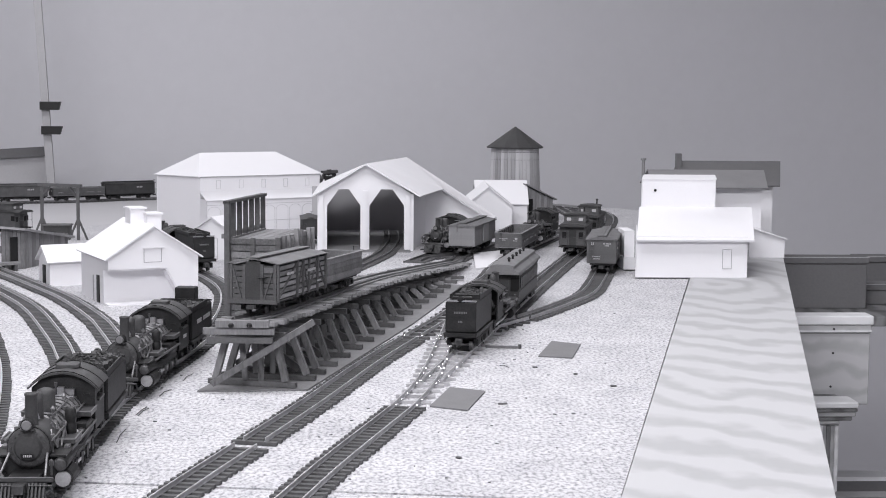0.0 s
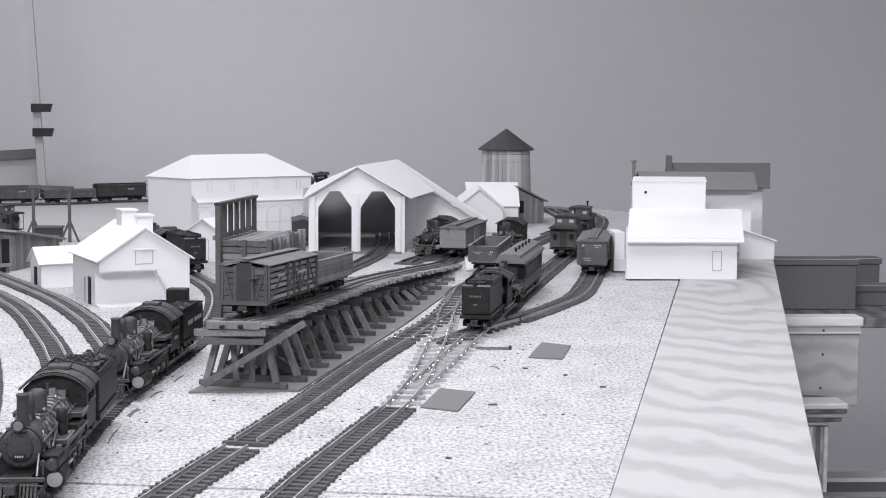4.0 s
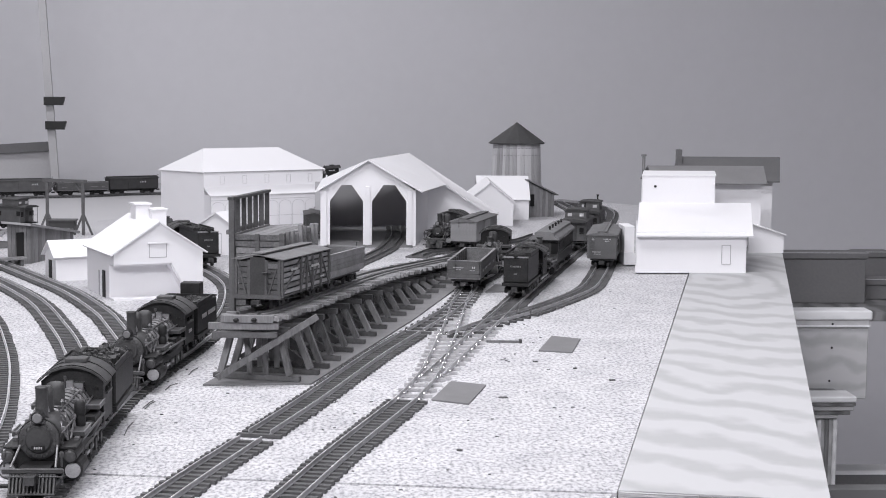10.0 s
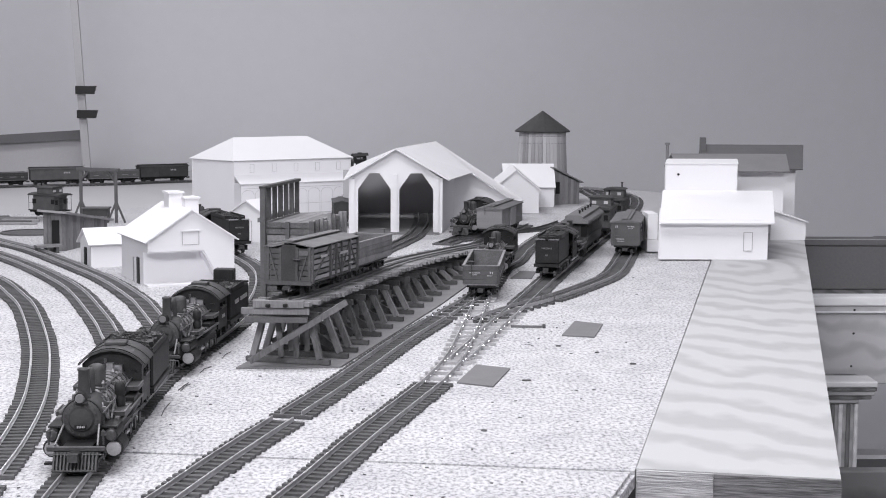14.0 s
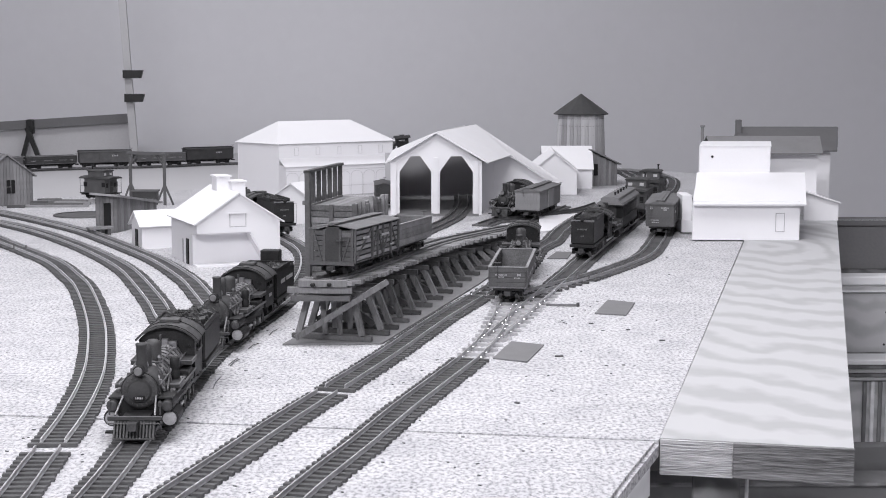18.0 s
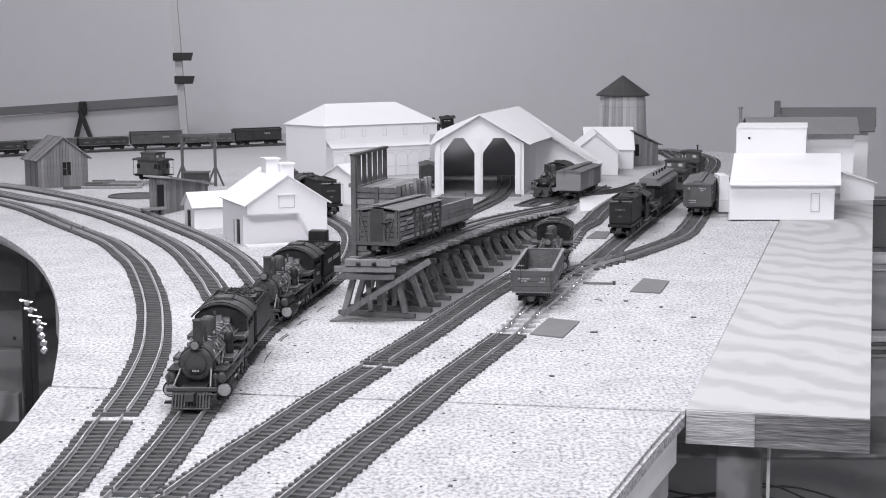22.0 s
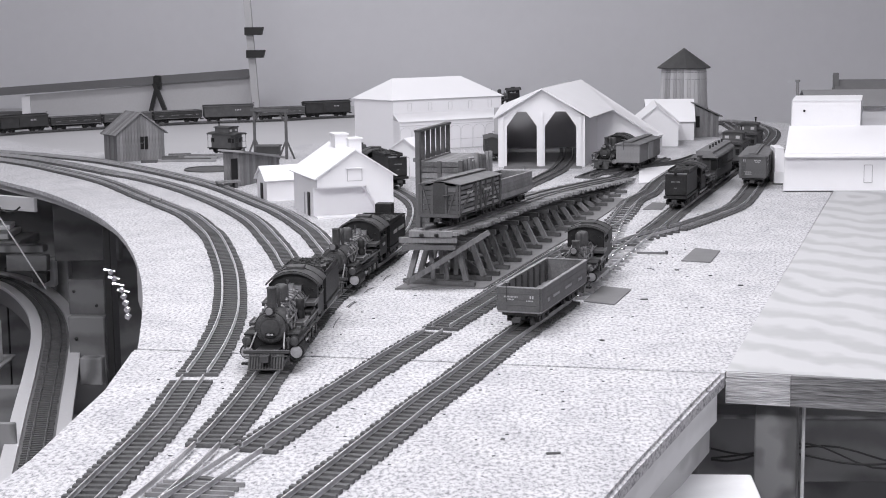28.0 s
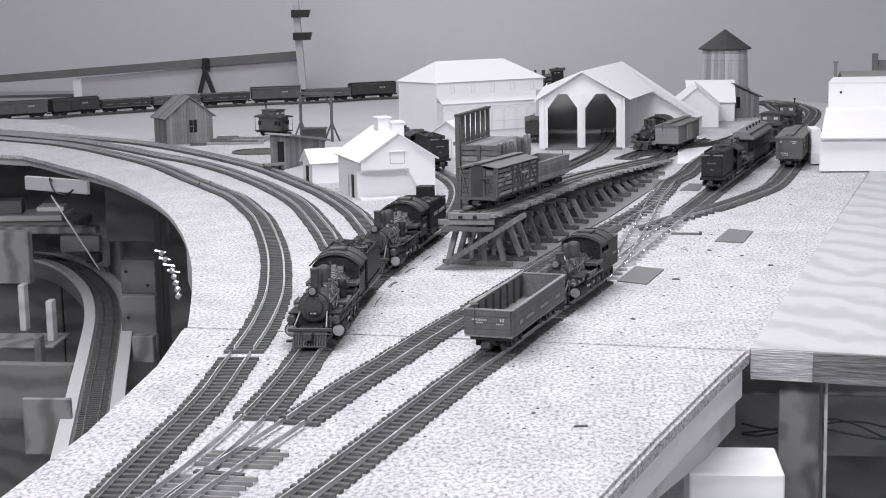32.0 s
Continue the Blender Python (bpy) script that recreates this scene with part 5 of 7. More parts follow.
def coach(m, label, L=0.172, w=0.0325):
    top = thing("passenger_coach", m, label, "passenger car")
    underframe(top, L)
    z0, h = 0.0156, 0.038
    body = part("body", box(-w / 2, w / 2, -L / 2 + 0.012, L / 2 - 0.012, z0, z0 + h, 0.0004), CAR_GREEN, top)
    zt = z0 + h
    arc = [(-w / 2 - 0.002, zt - 0.001), (w / 2 + 0.002, zt - 0.001), (w / 2 + 0.001, zt + 0.002), (0.012, zt + 0.006), (0.012, zt + 0.010), (0.006, zt + 0.012), (-0.006, zt + 0.012), (-0.012, zt + 0.010), (-0.012, zt + 0.006), (-w / 2 - 0.001, zt + 0.002)]
    part("clerestory_roof", prism(arc, -L / 2 - 0.001, L / 2 + 0.001), COACH_ROOF, top, "grey clerestory roof")
    for sg in (-1, 1):
        part("window_band", box(sg * (w / 2 + 0.0001), sg * (w / 2 + 0.0005), -L / 2 + 0.018, L / 2 - 0.018, z0 + 0.016, z0 + 0.033), CAR_BLACK, top)
        for k in range(11):
            y = -L / 2 + 0.024 + (L - 0.048) * k / 10
            wn = part("window", box(sg * (w / 2 + 0.0006), sg * (w / 2 + 0.0011), y - 0.0055, y + 0.0055, z0 + 0.018, z0 + 0.031), GLASS, top)
        part("belt_rail", box(sg * (w / 2 + 0.0001), sg * (w / 2 + 0.0014), -L / 2 + 0.012, L / 2 - 0.012, z0 + 0.0140, z0 + 0.0152), CAR_RED, top)
        part("letter_board", box(sg * (w / 2 + 0.0001), sg * (w / 2 + 0.0010), -L / 2 + 0.012, L / 2 - 0.012, z0 + 0.0345, z0 + 0.0385), CAR_RED, top)
        bars(top, ("x", sg * (w / 2 + 0.0013)), ((-0.03, z0 + 0.0355, 0.06, 0.002),))
        for x in (-0.012, 0.012):
            part("end_window", box(x - 0.0045, x + 0.0045, sg * (L / 2 - 0.0119), sg * (L / 2 - 0.0112), z0 + 0.014, z0 + 0.032), GLASS, top)
        part("end_door", box(-0.005, 0.005, sg * (L / 2 - 0.0119), sg * (L / 2 - 0.0110), z0, z0 + 0.034), CAR_BLACK, top)
        part("platform", box(-w / 2 + 0.002, w / 2 - 0.002, min(sg * (L / 2 - 0.012), sg * L / 2), max(sg * (L / 2 - 0.012), sg * L / 2), z0 - 0.003, z0 - 0.0001), BLACK, top)
        bm = bmesh.new()
        for x in (-0.017, -0.007, 0.007, 0.017):
            rod(bm, (x, sg * (L / 2 - 0.001), z0), (x, sg * (L / 2 - 0.001), z0 + 0.018), 0.0004, 5)
        part("railing", bm, DARK_METAL, top)
    for k in range(5):
        y = -L / 2 + 0.03 + (L - 0.06) * k / 4
        part("roof_vent", lathe(((0.0012, zt + 0.012), (0.0012, zt + 0.015), (0.0022, zt + 0.016), (0.0008, zt + 0.018)), 8, pose(0.003, y, 0)), BLACK, top)
    return squash(top, 0.80)


def half_arc(w, z, rise, n=10):
    return [(w / 2 * math.cos(math.pi * i / n), z + rise * math.sin(math.pi * i / n) ** 1.7) for i in range(n + 1)]


def locomotive(m, label, big=True, tender=True, name="steam_locomotive", doghouse=True, bunker=False):
    """Front of the engine at +y, middle of the engine at the origin; the tender trails behind."""
    top = thing(name, m, label, "locomotive", "steam locomotives")
    L = 0.150 if big else 0.118
    rb = 0.0112 if big else 0.0088
    zc = 0.0270 if big else 0.0245
    yf = L / 2 - 0.012
    yc = -L / 2 + 0.034           # front of the cab
    # boiler
    sm = smooth(part("smokebox", lathe(((rb * 1.04, yf - 0.028), (rb * 1.04, yf), (rb * 0.92, yf + 0.0012), (rb * 0.30, yf + 0.0016)), 24, pose(0, 0, zc) @ ALONG_Y), SMOKEBOX, top))
    part("smokebox_ring", lathe(((rb * 1.09, yf - 0.0022), (rb * 1.09, yf - 0.0006)), 24, pose(0, 0, zc) @ ALONG_Y), BLACK, sm)
    for k in range(18):
        a = 2 * math.pi * k / 18
        part("door_bolt", box(rb * 0.84 * math.cos(a) - 0.0004, rb * 0.84 * math.cos(a) + 0.0004, yf + 0.0012, yf + 0.0022, zc + rb * 0.84 * math.sin(a) - 0.0004, zc + rb * 0.84 * math.sin(a) + 0.0004), DARK_METAL, sm)
    part("smokebox_door", lathe(((rb * 0.72, yf + 0.0013), (rb * 0.60, yf + 0.003), (rb * 0.12, yf + 0.0036)), 20, pose(0, 0, zc) @ ALONG_Y), CAR_BLACK, sm)
    part("number_plate", box(-0.0036, 0.0036, yf + 0.0034, yf + 0.0044, zc - 0.0052, zc - 0.0028), BLACK, sm)
    bars(sm, ("y", yf + 0.0046), ((-0.0025, zc - 0.0046, 0.005, 0.0013),))
    smooth(part("boiler", lathe(((rb * 0.97, yc - 0.006), (rb * 1.06, yc + 0.004), (rb * 1.0, yf - 0.05), (rb * 0.98, yf - 0.028)), 24, pose(0, 0, zc) @ ALONG_Y), BOILER, top))
    for k in range(9):
        y = yc + 0.006 + (yf - 0.03 - yc - 0.006) * k / 8
        part("boiler_band", lathe(((rb * 1.085 - k * 0.00008, y), (rb * 1.085 - k * 0.00008, y + 0.0016)), 24, pose(0, 0, zc) @ ALONG_Y), CAR_BLACK, top)
    zt = zc + rb
    st_h = 0.0180 if big else 0.0100 if bunker else 0.0165
    smooth(part("smokestack", lathe(((0.0046, zt - 0.002), (0.0037, zt + 0.0012), (0.0035, zt + st_h - 0.0016), (0.0039, zt + st_h - 0.0012), (0.0039, zt + st_h), (0.0031, zt + st_h), (0.0028, zt + st_h - 0.004)), 16, pose(0, yf - 0.009, 0)), SMOKEBOX, top))
    for y, r, h in ((yf - 0.0265, 0.0034, 0.0150), (yf - 0.050, 0.0056, 0.0130)):
        if y > yc + 0.006:
            smooth(part("dome", lathe(((r * 1.2, zt - 0.003), (r, zt + 0.001), (r, zt + h * 0.72), (r * 0.92, zt + h * 0.9), (r * 0.55, zt + h), (r * 0.2, zt + h * 1.03)), 16, pose(0, y, 0)), SMOKEBOX, top))
    part("bell", lathe(((0.0026, zt + 0.001), (0.0022, zt + 0.003), (0.0008, zt + 0.006)), 10, pose(0, yf - 0.0195, 0)), STEEL, top)
    part("whistle", lathe(((0.0006, zt), (0.0006, zt + 0.006), (0.0010, zt + 0.006), (0.0010, zt + 0.008)), 8, pose(0.003, yc + 0.008, 0)), DARK_METAL, top)
    hl = part("headlight", lathe(((0.0030, 0), (0.0036, 0.001), (0.0036, 0.006), (0.0033, 0.0068)), 14, pose(0, yf - 0.002, zt + 0.0022) @ ALONG_Y), BLACK, top)
    part("lens", lathe(((0.0029, 0.0069), (0.0024, 0.0076)), 14, pose(0, yf - 0.002, zt + 0.0022) @ ALONG_Y), PLATE, hl, "dull grey lens")
    part("headlight_bracket", box(-0.004, 0.004, yf - 0.004, yf + 0.004, zt - 0.001, zt - 0.0002), DARK_METAL, top)
    if big:
        for sg in (-1, 1):
            smooth(part("air_tank", lathe(((0.003, yc + 0.01), (0.004, yc + 0.011), (0.004, yf - 0.06), (0.003, yf - 0.059)), 12, pose(sg * 0.0165, 0, zc - 0.008) @ ALONG_Y), BLACK, top))
        smooth(part("air_pump", lathe(((0.0030, 0), (0.0034, 0.002), (0.0034, 0.008), (0.0026, 0.009), (0.0034, 0.010), (0.0034, 0.016), (0.0022, 0.0175)), 12, pose(-0.0150, yf - 0.046, zc - 0.004)), BLACK, top))
    # pipes and handrails
    bm = bmesh.new()
    for sg in (-1, 1):
        rod(bm, (sg * (rb + 0.0018), yc, zc + 0.005), (sg * (rb + 0.0018), yf, zc + 0.004), 0.0005, 6)
        rod(bm, (sg * (rb + 0.001), yf - 0.05, zc + 0.008), (sg * (rb + 0.003), yf - 0.02, zc - 0.004), 0.0007, 6)
        rod(bm, (sg * (rb + 0.001), yf - 0.038, zt - 0.004), (sg * (rb + 0.004), yf - 0.036, zc - 0.010), 0.0009, 6)
        rod(bm, (sg * 0.0105, yf + 0.001, zc - 0.003), (sg * 0.0125, yf + 0.018, 0.0150), 0.0007, 6)
        for k in range(7):
            y0_, y1_ = yc + 0.006 + k * 0.0125, yc + 0.012 + k * 0.0125 + 0.006 * (k % 3)
            if y1_ < yf:
                rod(bm, (sg * (rb * 0.75), y0_, zc + rb * 0.72), (sg * (rb + 0.0016), y1_, zc - 0.004), 0.0006 + 0.0002 * (k % 2), 5)
        rod(bm, (sg * (rb * 0.55), yc, zc + rb * 0.92), (sg * (rb * 0.55), yf - 0.03, zc + rb * 0.92), 0.0006, 5)
        rod(bm, (sg * (rb + 0.003), yc, zc - 0.009), (sg * (rb + 0.003), yf - 0.02, zc - 0.009), 0.0010, 6)
        for k in range(5):
            y = yc + 0.01 + k * 0.017
            rod(bm, (sg * rb * 0.9, y, zc + 0.005), (sg * (rb + 0.0018), y, zc + 0.005), 0.0004, 5)
    rl = random.Random(17)
    for sg in (-1, 1):
        for k in range(14):
            y = yc + 0.004 + (yf - 0.006 - yc) * k / 14 + rl.uniform(-0.002, 0.002)
            a0, a1 = rl.uniform(20, 70), rl.uniform(-45, 5)
            p0 = Vector((sg * math.cos(math.radians(a0)) * (rb + 0.0011), y, zc + math.sin(math.radians(a0)) * (rb + 0.0011)))
            p1 = Vector((sg * math.cos(math.radians(a1)) * (rb + 0.0022), y + rl.uniform(-0.006, 0.008), zc + math.sin(math.radians(a1)) * (rb + 0.0022)))
            rod(bm, p0, p1, rl.uniform(0.0004, 0.0009), 5)
            if k % 2:
                add_box(bm, -0.0011, 0.0011, -0.0013, 0.0013, -0.0011, 0.0011, Matrix.Translation(p0 if k % 4 == 1 else p1))
        for k in range(6):
            y = yc + 0.010 + k * 0.014
            add_box(bm, sg * 0.0175 - 0.0014, sg * 0.0175 + 0.0014, y, y + rl.uniform(0.003, 0.007), zc - 0.0054, zc - rl.uniform(0.001, 0.004))
    for k in range(5):
        y = yc + 0.006 + k * 0.013
        add_lathe(bm, ((0.0011, zt - 0.001), (0.0011, zt + 0.0025), (0.0017, zt + 0.0028), (0.0006, zt + 0.0045)), 6, pose(rl.uniform(-0.005, 0.005), y, -0.0012))
    part("piping", bm, PIPE, top, "worn grey pipes and fittings")
    if big:
        part("turret", boxes([(-0.0075, 0.0075, yc + 0.001, yc + 0.005, zt - 0.002, zt + 0.003), (-0.002, 0.002, yc + 0.0055, yc + 0.0095, zt, zt + 0.005)]), STEEL, top, "bright steam fittings before the cab")
    for sg in (-1, 1):
        part("running_board", box(min(sg * rb * 0.8, sg * 0.0200), max(sg * rb * 0.8, sg * 0.0200), yc, yf - 0.022, zc - 0.0065, zc - 0.0055), DARK_METAL, top, "narrow metal running board")
        # pale strip: wear and the edge highlight painted together
        part("board_edge", box(sg * 0.0202 - 0.0003, sg * 0.0202 + 0.0003, yc, yf - 0.022, zc - 0.0066, zc - 0.0050), PLATE, top, "worn edge of the running board with painted highlight")
        for k, (ya, yb, zz) in enumerate(((yf - 0.048, yf - 0.026, zc - 0.0015), (yc + 0.003, yc + 0.024, zc + 0.0035))):
            sp_ = part("step_plate", box(min(sg * rb * 0.9, sg * 0.0212), max(sg * rb * 0.9, sg * 0.0212), ya, yb, zz - 0.0026, zz, 0.0003), DARK_METAL, top)
            part("plate_edge", boxes([(min(sg * 0.0206, sg * 0.0214), max(sg * 0.0206, sg * 0.0214), ya, yb + 0.0004, zz + 0.0001, zz + 0.0007), (min(sg * rb * 0.95, sg * 0.0205), max(sg * rb * 0.95, sg * 0.0205), yb - 0.0004, yb + 0.0004, zz + 0.0001, zz + 0.0007)]), PLATE, sp_, "thin pale edge")
        part("toolbox", box(min(sg * 0.013, sg * 0.0195), max(sg * 0.013, sg * 0.0195), yc + 0.012, yc + 0.032, zc - 0.0054, zc - 0.0015, 0.0004), BLACK, top)
    # cylinders, frame, drivers
    cx = 0.0185 if big else 0.0155
    cyl_r = 0.0054 if big else 0.005
    zcy = 0.0086 if big else 0.0105
    for sg in (-1, 1):
        cy = part("cylinder", lathe(((cyl_r, yf - 0.022), (cyl_r * 1.06, yf - 0.0215), (cyl_r * 1.06, yf - 0.003), (cyl_r * 0.9, yf - 0.002), (cyl_r * 0.3, yf - 0.0015)), 16, pose(sg * cx, 0, zcy) @ ALONG_Y), BLACK, top)
        part("valve_chest", lathe(((0.0036, yf - 0.022), (0.0040, yf - 0.0215), (0.0040, yf + 0.001), (0.0034, yf + 0.0018)), 14, pose(sg * (cx - 0.0010), 0, zcy + 0.0088) @ ALONG_Y), BLACK, cy)
        part("valve_cover", lathe(((0.0035, yf + 0.0019), (0.0028, yf + 0.0027), (0.001, yf + 0.0030)), 14, pose(sg * (cx - 0.0010), 0, zcy + 0.0088) @ ALONG_Y), DARK_METAL, cy, "dull steel valve cover")
        part("steam_chest_top", box(min(sg * 0.0115, sg * 0.0205), max(sg * 0.0115, sg * 0.0205), yf - 0.024, yf - 0.001, zcy + 0.0128, zcy + 0.0138), BLACK, cy)
        part("cylinder_cover", lathe(((cyl_r * 0.84, yf - 0.0019), (cyl_r * 0.80, yf - 0.0006), (0.001, yf - 0.0004)), 16, pose(sg * cx, 0, zcy) @ ALONG_Y), COVER, cy, "bright steel cylinder cover")
    part("cylinder_saddle", box(-cx, cx, yf - 0.020, yf - 0.004, 0.008, 0.022), BLACK, top)
    fx = 0.0115 if big else 0.0065
    part("frame", boxes([(-fx - 0.001, -fx + 0.001, -L / 2 + 0.012, yf - 0.022, 0.006, 0.013), (fx - 0.001, fx + 0.001, -L / 2 + 0.012, yf - 0.022, 0.006, 0.013), (-fx, fx, -L / 2 + 0.03, yf - 0.03, 0.013, 0.0185)]), BLACK, top)
    rd = 0.0080 if big else 0.0075
    n = 4
    for k in range(n):
        wheel_pair(top, yf - 0.036 - k * (0.0185 if big else 0.0165), rd, "driving_wheelset")
    ox = 0.0185 if big else 0.0135
    for sg in (-1, 1):
        part("side_rod", box(sg * ox - 0.0007, sg * ox + 0.0007, yf - 0.036 - (n - 1) * 0.0185, yf - 0.034, 0.0075, 0.0098), STEEL, top, "bright side rod")
        part("main_rod", beam(bmesh.new(), (sg * (ox + 0.001), yf - 0.058, 0.0085), (sg * (ox + 0.001), yf - 0.022, 0.0105), 0.0011, 0.0018), STEEL, top, "bright main rod")
        for k in range(n):
            part("counterweight", box(sg * ox - 0.0016, sg * ox - 0.0008, yf - 0.036 - k * 0.0185 - 0.004, yf - 0.036 - k * 0.0185 + 0.004, 0.0045, 0.0125, 0.0008), BLACK, top)
    wheel_pair(top, yf - 0.006 + 0.012, 0.0048, "pilot_wheelset")
    # pilot
    yp = yf + 0.020
    hw = 0.0132 if big else 0.0125
    part("pilot_beam", box(-0.0172, 0.0172, yp - 0.003, yp, 0.0118, 0.0145, 0.0006), SMOKEBOX, top)
    part("pilot_deck", box(-0.0085, 0.0085, yf - 0.002, yp - 0.003, 0.0132, 0.0140), BLACK, top)
    pil = part("pilot", box(-hw, hw, yp + 0.001, yp + 0.0058, 0.0008, 0.0020, 0.0004), SMOKEBOX, top)
    for k in range(13):
        x = -hw + 0.0008 + (2 * hw - 0.0016) * k / 12
        part("pilot_slat", beam(bmesh.new(), (x, yp, 0.0117), (x, yp + 0.005, 0.0018), 0.0010, 0.0010), SMOKEBOX, pil)
    part("pilot_back", slab([(-hw, yp - 0.002, 0.0117), (hw, yp - 0.002, 0.0117), (hw, yp + 0.0026, 0.0022), (-hw, yp + 0.0026, 0.0022)], 0.0006), CAR_BLACK, pil)
    part("coupler_pocket", box(-0.0036, 0.0036, yp, yp + 0.0035, 0.0062, 0.0125, 0.0008), BLACK, top)
    bm = bmesh.new()
    rod(bm, (-0.0165, yp + 0.0012, 0.0105), (0.0165, yp + 0.0012, 0.0105), 0.0005, 5)
    rod(bm, (0.0016, yp + 0.004, 0.008), (0.0022, yp + 0.0048, 0.0025), 0.0006, 5)
    rod(bm, (-0.0165, yp + 0.0012, 0.0105), (-0.0170, yp + 0.0005, 0.006), 0.0005, 5)
    part("cut_lever", bm, DARK_METAL, top)
    # thin pale strip paints the worn beam's bright edge highlight
    part("beam_edge", box(-0.0170, 0.0170, yp - 0.0004, yp + 0.0003, 0.0144, 0.0149), PLATE, top, "worn edge of the pilot beam with painted highlight")
    coupler(top, yp + 0.002, 1)
    for sg in (-1, 1):
        part("flag_bracket", lathe(((0.0006, 0.0155), (0.0006, 0.021), (0.0014, 0.021), (0.0014, 0.0235), (0.0005, 0.0245)), 8, pose(sg * 0.0160, yp - 0.002, 0)), DARK_METAL, top)
        part("step", box(sg * 0.0160 - 0.0025, sg * 0.0160 + 0.0025, yp - 0.004, yp + 0.001, 0.004, 0.0052), BLACK, top)
    # cab
    cw = 0.0380 if big else 0.0345
    zb, ze = 0.0150, (0.0415 if big else 0.0420)
    rise = 0.0096 if big else 0.0060
    y0, y1 = -L / 2, yc
    cab = part("cab_front", prism([(-cw / 2, zb + 0.010), (-rb * 0.75, zb + 0.010), (-rb * 1.06, zc), (-rb * 0.75, zc + rb * 0.8), (0, zc + rb * 1.07), (rb * 0.75, zc + rb * 0.8), (rb * 1.06, zc), (rb * 0.75, zb + 0.010), (cw / 2, zb + 0.010)] + half_arc(cw, ze, rise), y1 - 0.0012, y1), BLACK, top)
    for sg in (-1, 1):
        x = sg * cw / 2
        bm = bmesh.new()
        xs = (x - 0.0006, x + 0.0006)
        for r in ((y0, y1, zb, zb + 0.018), (y0, y0 + 0.006, zb + 0.018, ze), (y1 - 0.007, y1, zb + 0.018, ze), (y0 + 0.006, y1 - 0.007, ze - 0.005, ze)):
            add_box(bm, xs[0], xs[1], r[0], r[1], r[2], r[3])
        sd = part("cab_side", bm, BLACK, top)
        part("window_frame", box(xs[0] - 0.0001, xs[1] + 0.0001, (y0 + y1) / 2 - 0.0009, (y0 + y1) / 2 + 0.0006, zb + 0.018, ze - 0.005), BLACK, sd)
        part("arm_rest", box(min(x, x + sg * 0.002), max(x, x + sg * 0.002), y0 + 0.007, y1 - 0.008, zb + 0.0165, zb + 0.0178), DARK_METAL, sd)
        if big and doghouse:
            bars(sd, ("x", x + sg * 0.0009), ((y0 + 0.010, zb + 0.008, 0.011, 0.0028),))
        part("front_window", box(sg * (cw / 2 - 0.0045) - 0.002, sg * (cw / 2 - 0.0045) + 0.002, y1 + 0.0001, y1 + 0.0006, zb + 0.021, ze - 0.004), GLASS, cab)
    arc = half_arc(cw + 0.006, ze - 0.0005, rise + 0.0012)
    inner = half_arc(cw + 0.0035, ze - 0.0005, rise)[::-1]
    rf = part("cab_roof", prism(arc + inner, y0 - 0.006, y1 + 0.004), SMOKEBOX, top)
    for k in range(3):
        yy = y0 - 0.004 + (y1 - y0 + 0.006) * k / 2
        rib = half_arc(cw + 0.0066, ze - 0.0002, rise + 0.0016)
        part("roof_rib", prism(rib + half_arc(cw + 0.0058, ze - 0.0002, rise + 0.0010)[::-1], yy - 0.0003, yy + 0.0003), BLACK, rf)
    part("roof_hatch", box(-0.007, 0.007, y0 + 0.010, y0 + 0.022, ze + rise + 0.0002, ze + rise + 0.0026, 0.0004), SMOKEBOX, rf)
    part("cab_floor", box(-cw / 2, cw / 2, y0, y1, zb - 0.001, zb - 0.0001), BLACK, top)
    part("backhead", lathe(((rb * 0.9, y0 + 0.012), (rb * 0.95, y1 - 0.002)), 18, pose(0, 0, zc) @ ALONG_Y), BLACK, top)
    wheel_pair(top, -L / 2 + 0.012, 0.0052, "trailing_wheelset")
    coupler(top, y0 - (0.029 if bunker else 0.002), -1)
    if bunker:
        yb = y0 - 0.026
        part("coal_bunker", boxes([(-cw / 2 - 0.0006, -cw / 2 + 0.0006, yb, y0, zb, ze - 0.002), (cw / 2 - 0.0006, cw / 2 + 0.0006, yb, y0, zb, ze - 0.002), (-cw / 2, cw / 2, yb - 0.0012, yb, zb, ze - 0.002), (-cw / 2 + 0.0007, cw / 2 - 0.0007, y0 - 0.0062, y0 - 0.005, zb, ze), (-cw / 2 + 0.0007, cw / 2 - 0.0007, yb, y0 - 0.0063, zb - 0.001, ze - 0.012)]), BLACK, top)
        part("bunker_rim", boxes([(-cw / 2 - 0.0009, -cw / 2 + 0.0009, yb, y0 - 0.0062, ze - 0.0019, ze - 0.0009), (cw / 2 - 0.0009, cw / 2 + 0.0009, yb, y0 - 0.0062, ze - 0.0019, ze - 0.0009), (-cw / 2, cw / 2, yb - 0.0014, yb - 0.0001, ze - 0.0019, ze - 0.0009)]), PLATE, top, "worn pale rim of the bunker")
        for sg in (-1, 1):
            bars(top, ("x", sg * (cw / 2 + 0.0009)), ((yb + 0.006, zb + 0.010, 0.012, 0.0022),), LETTERING_DIM)
        bogie(top, y0 - 0.010)
    if tender:
        tl, tw, th = (0.080, 0.0405, 0.0235) if big else (0.085, 0.0275, 0.0275)
        ty = y0 - 0.010 - tl / 2
        tank_t = part("tender_tank", box(-tw / 2, tw / 2, ty - tl / 2, ty + tl / 2, 0.0165, 0.0165 + th, 0.0012), BLACK, top)
        part("tender_deck", box(-tw / 2 - 0.001, tw / 2 + 0.001, ty - tl / 2 - 0.003, ty + tl / 2 + 0.003, 0.013, 0.0164), BLACK, top)
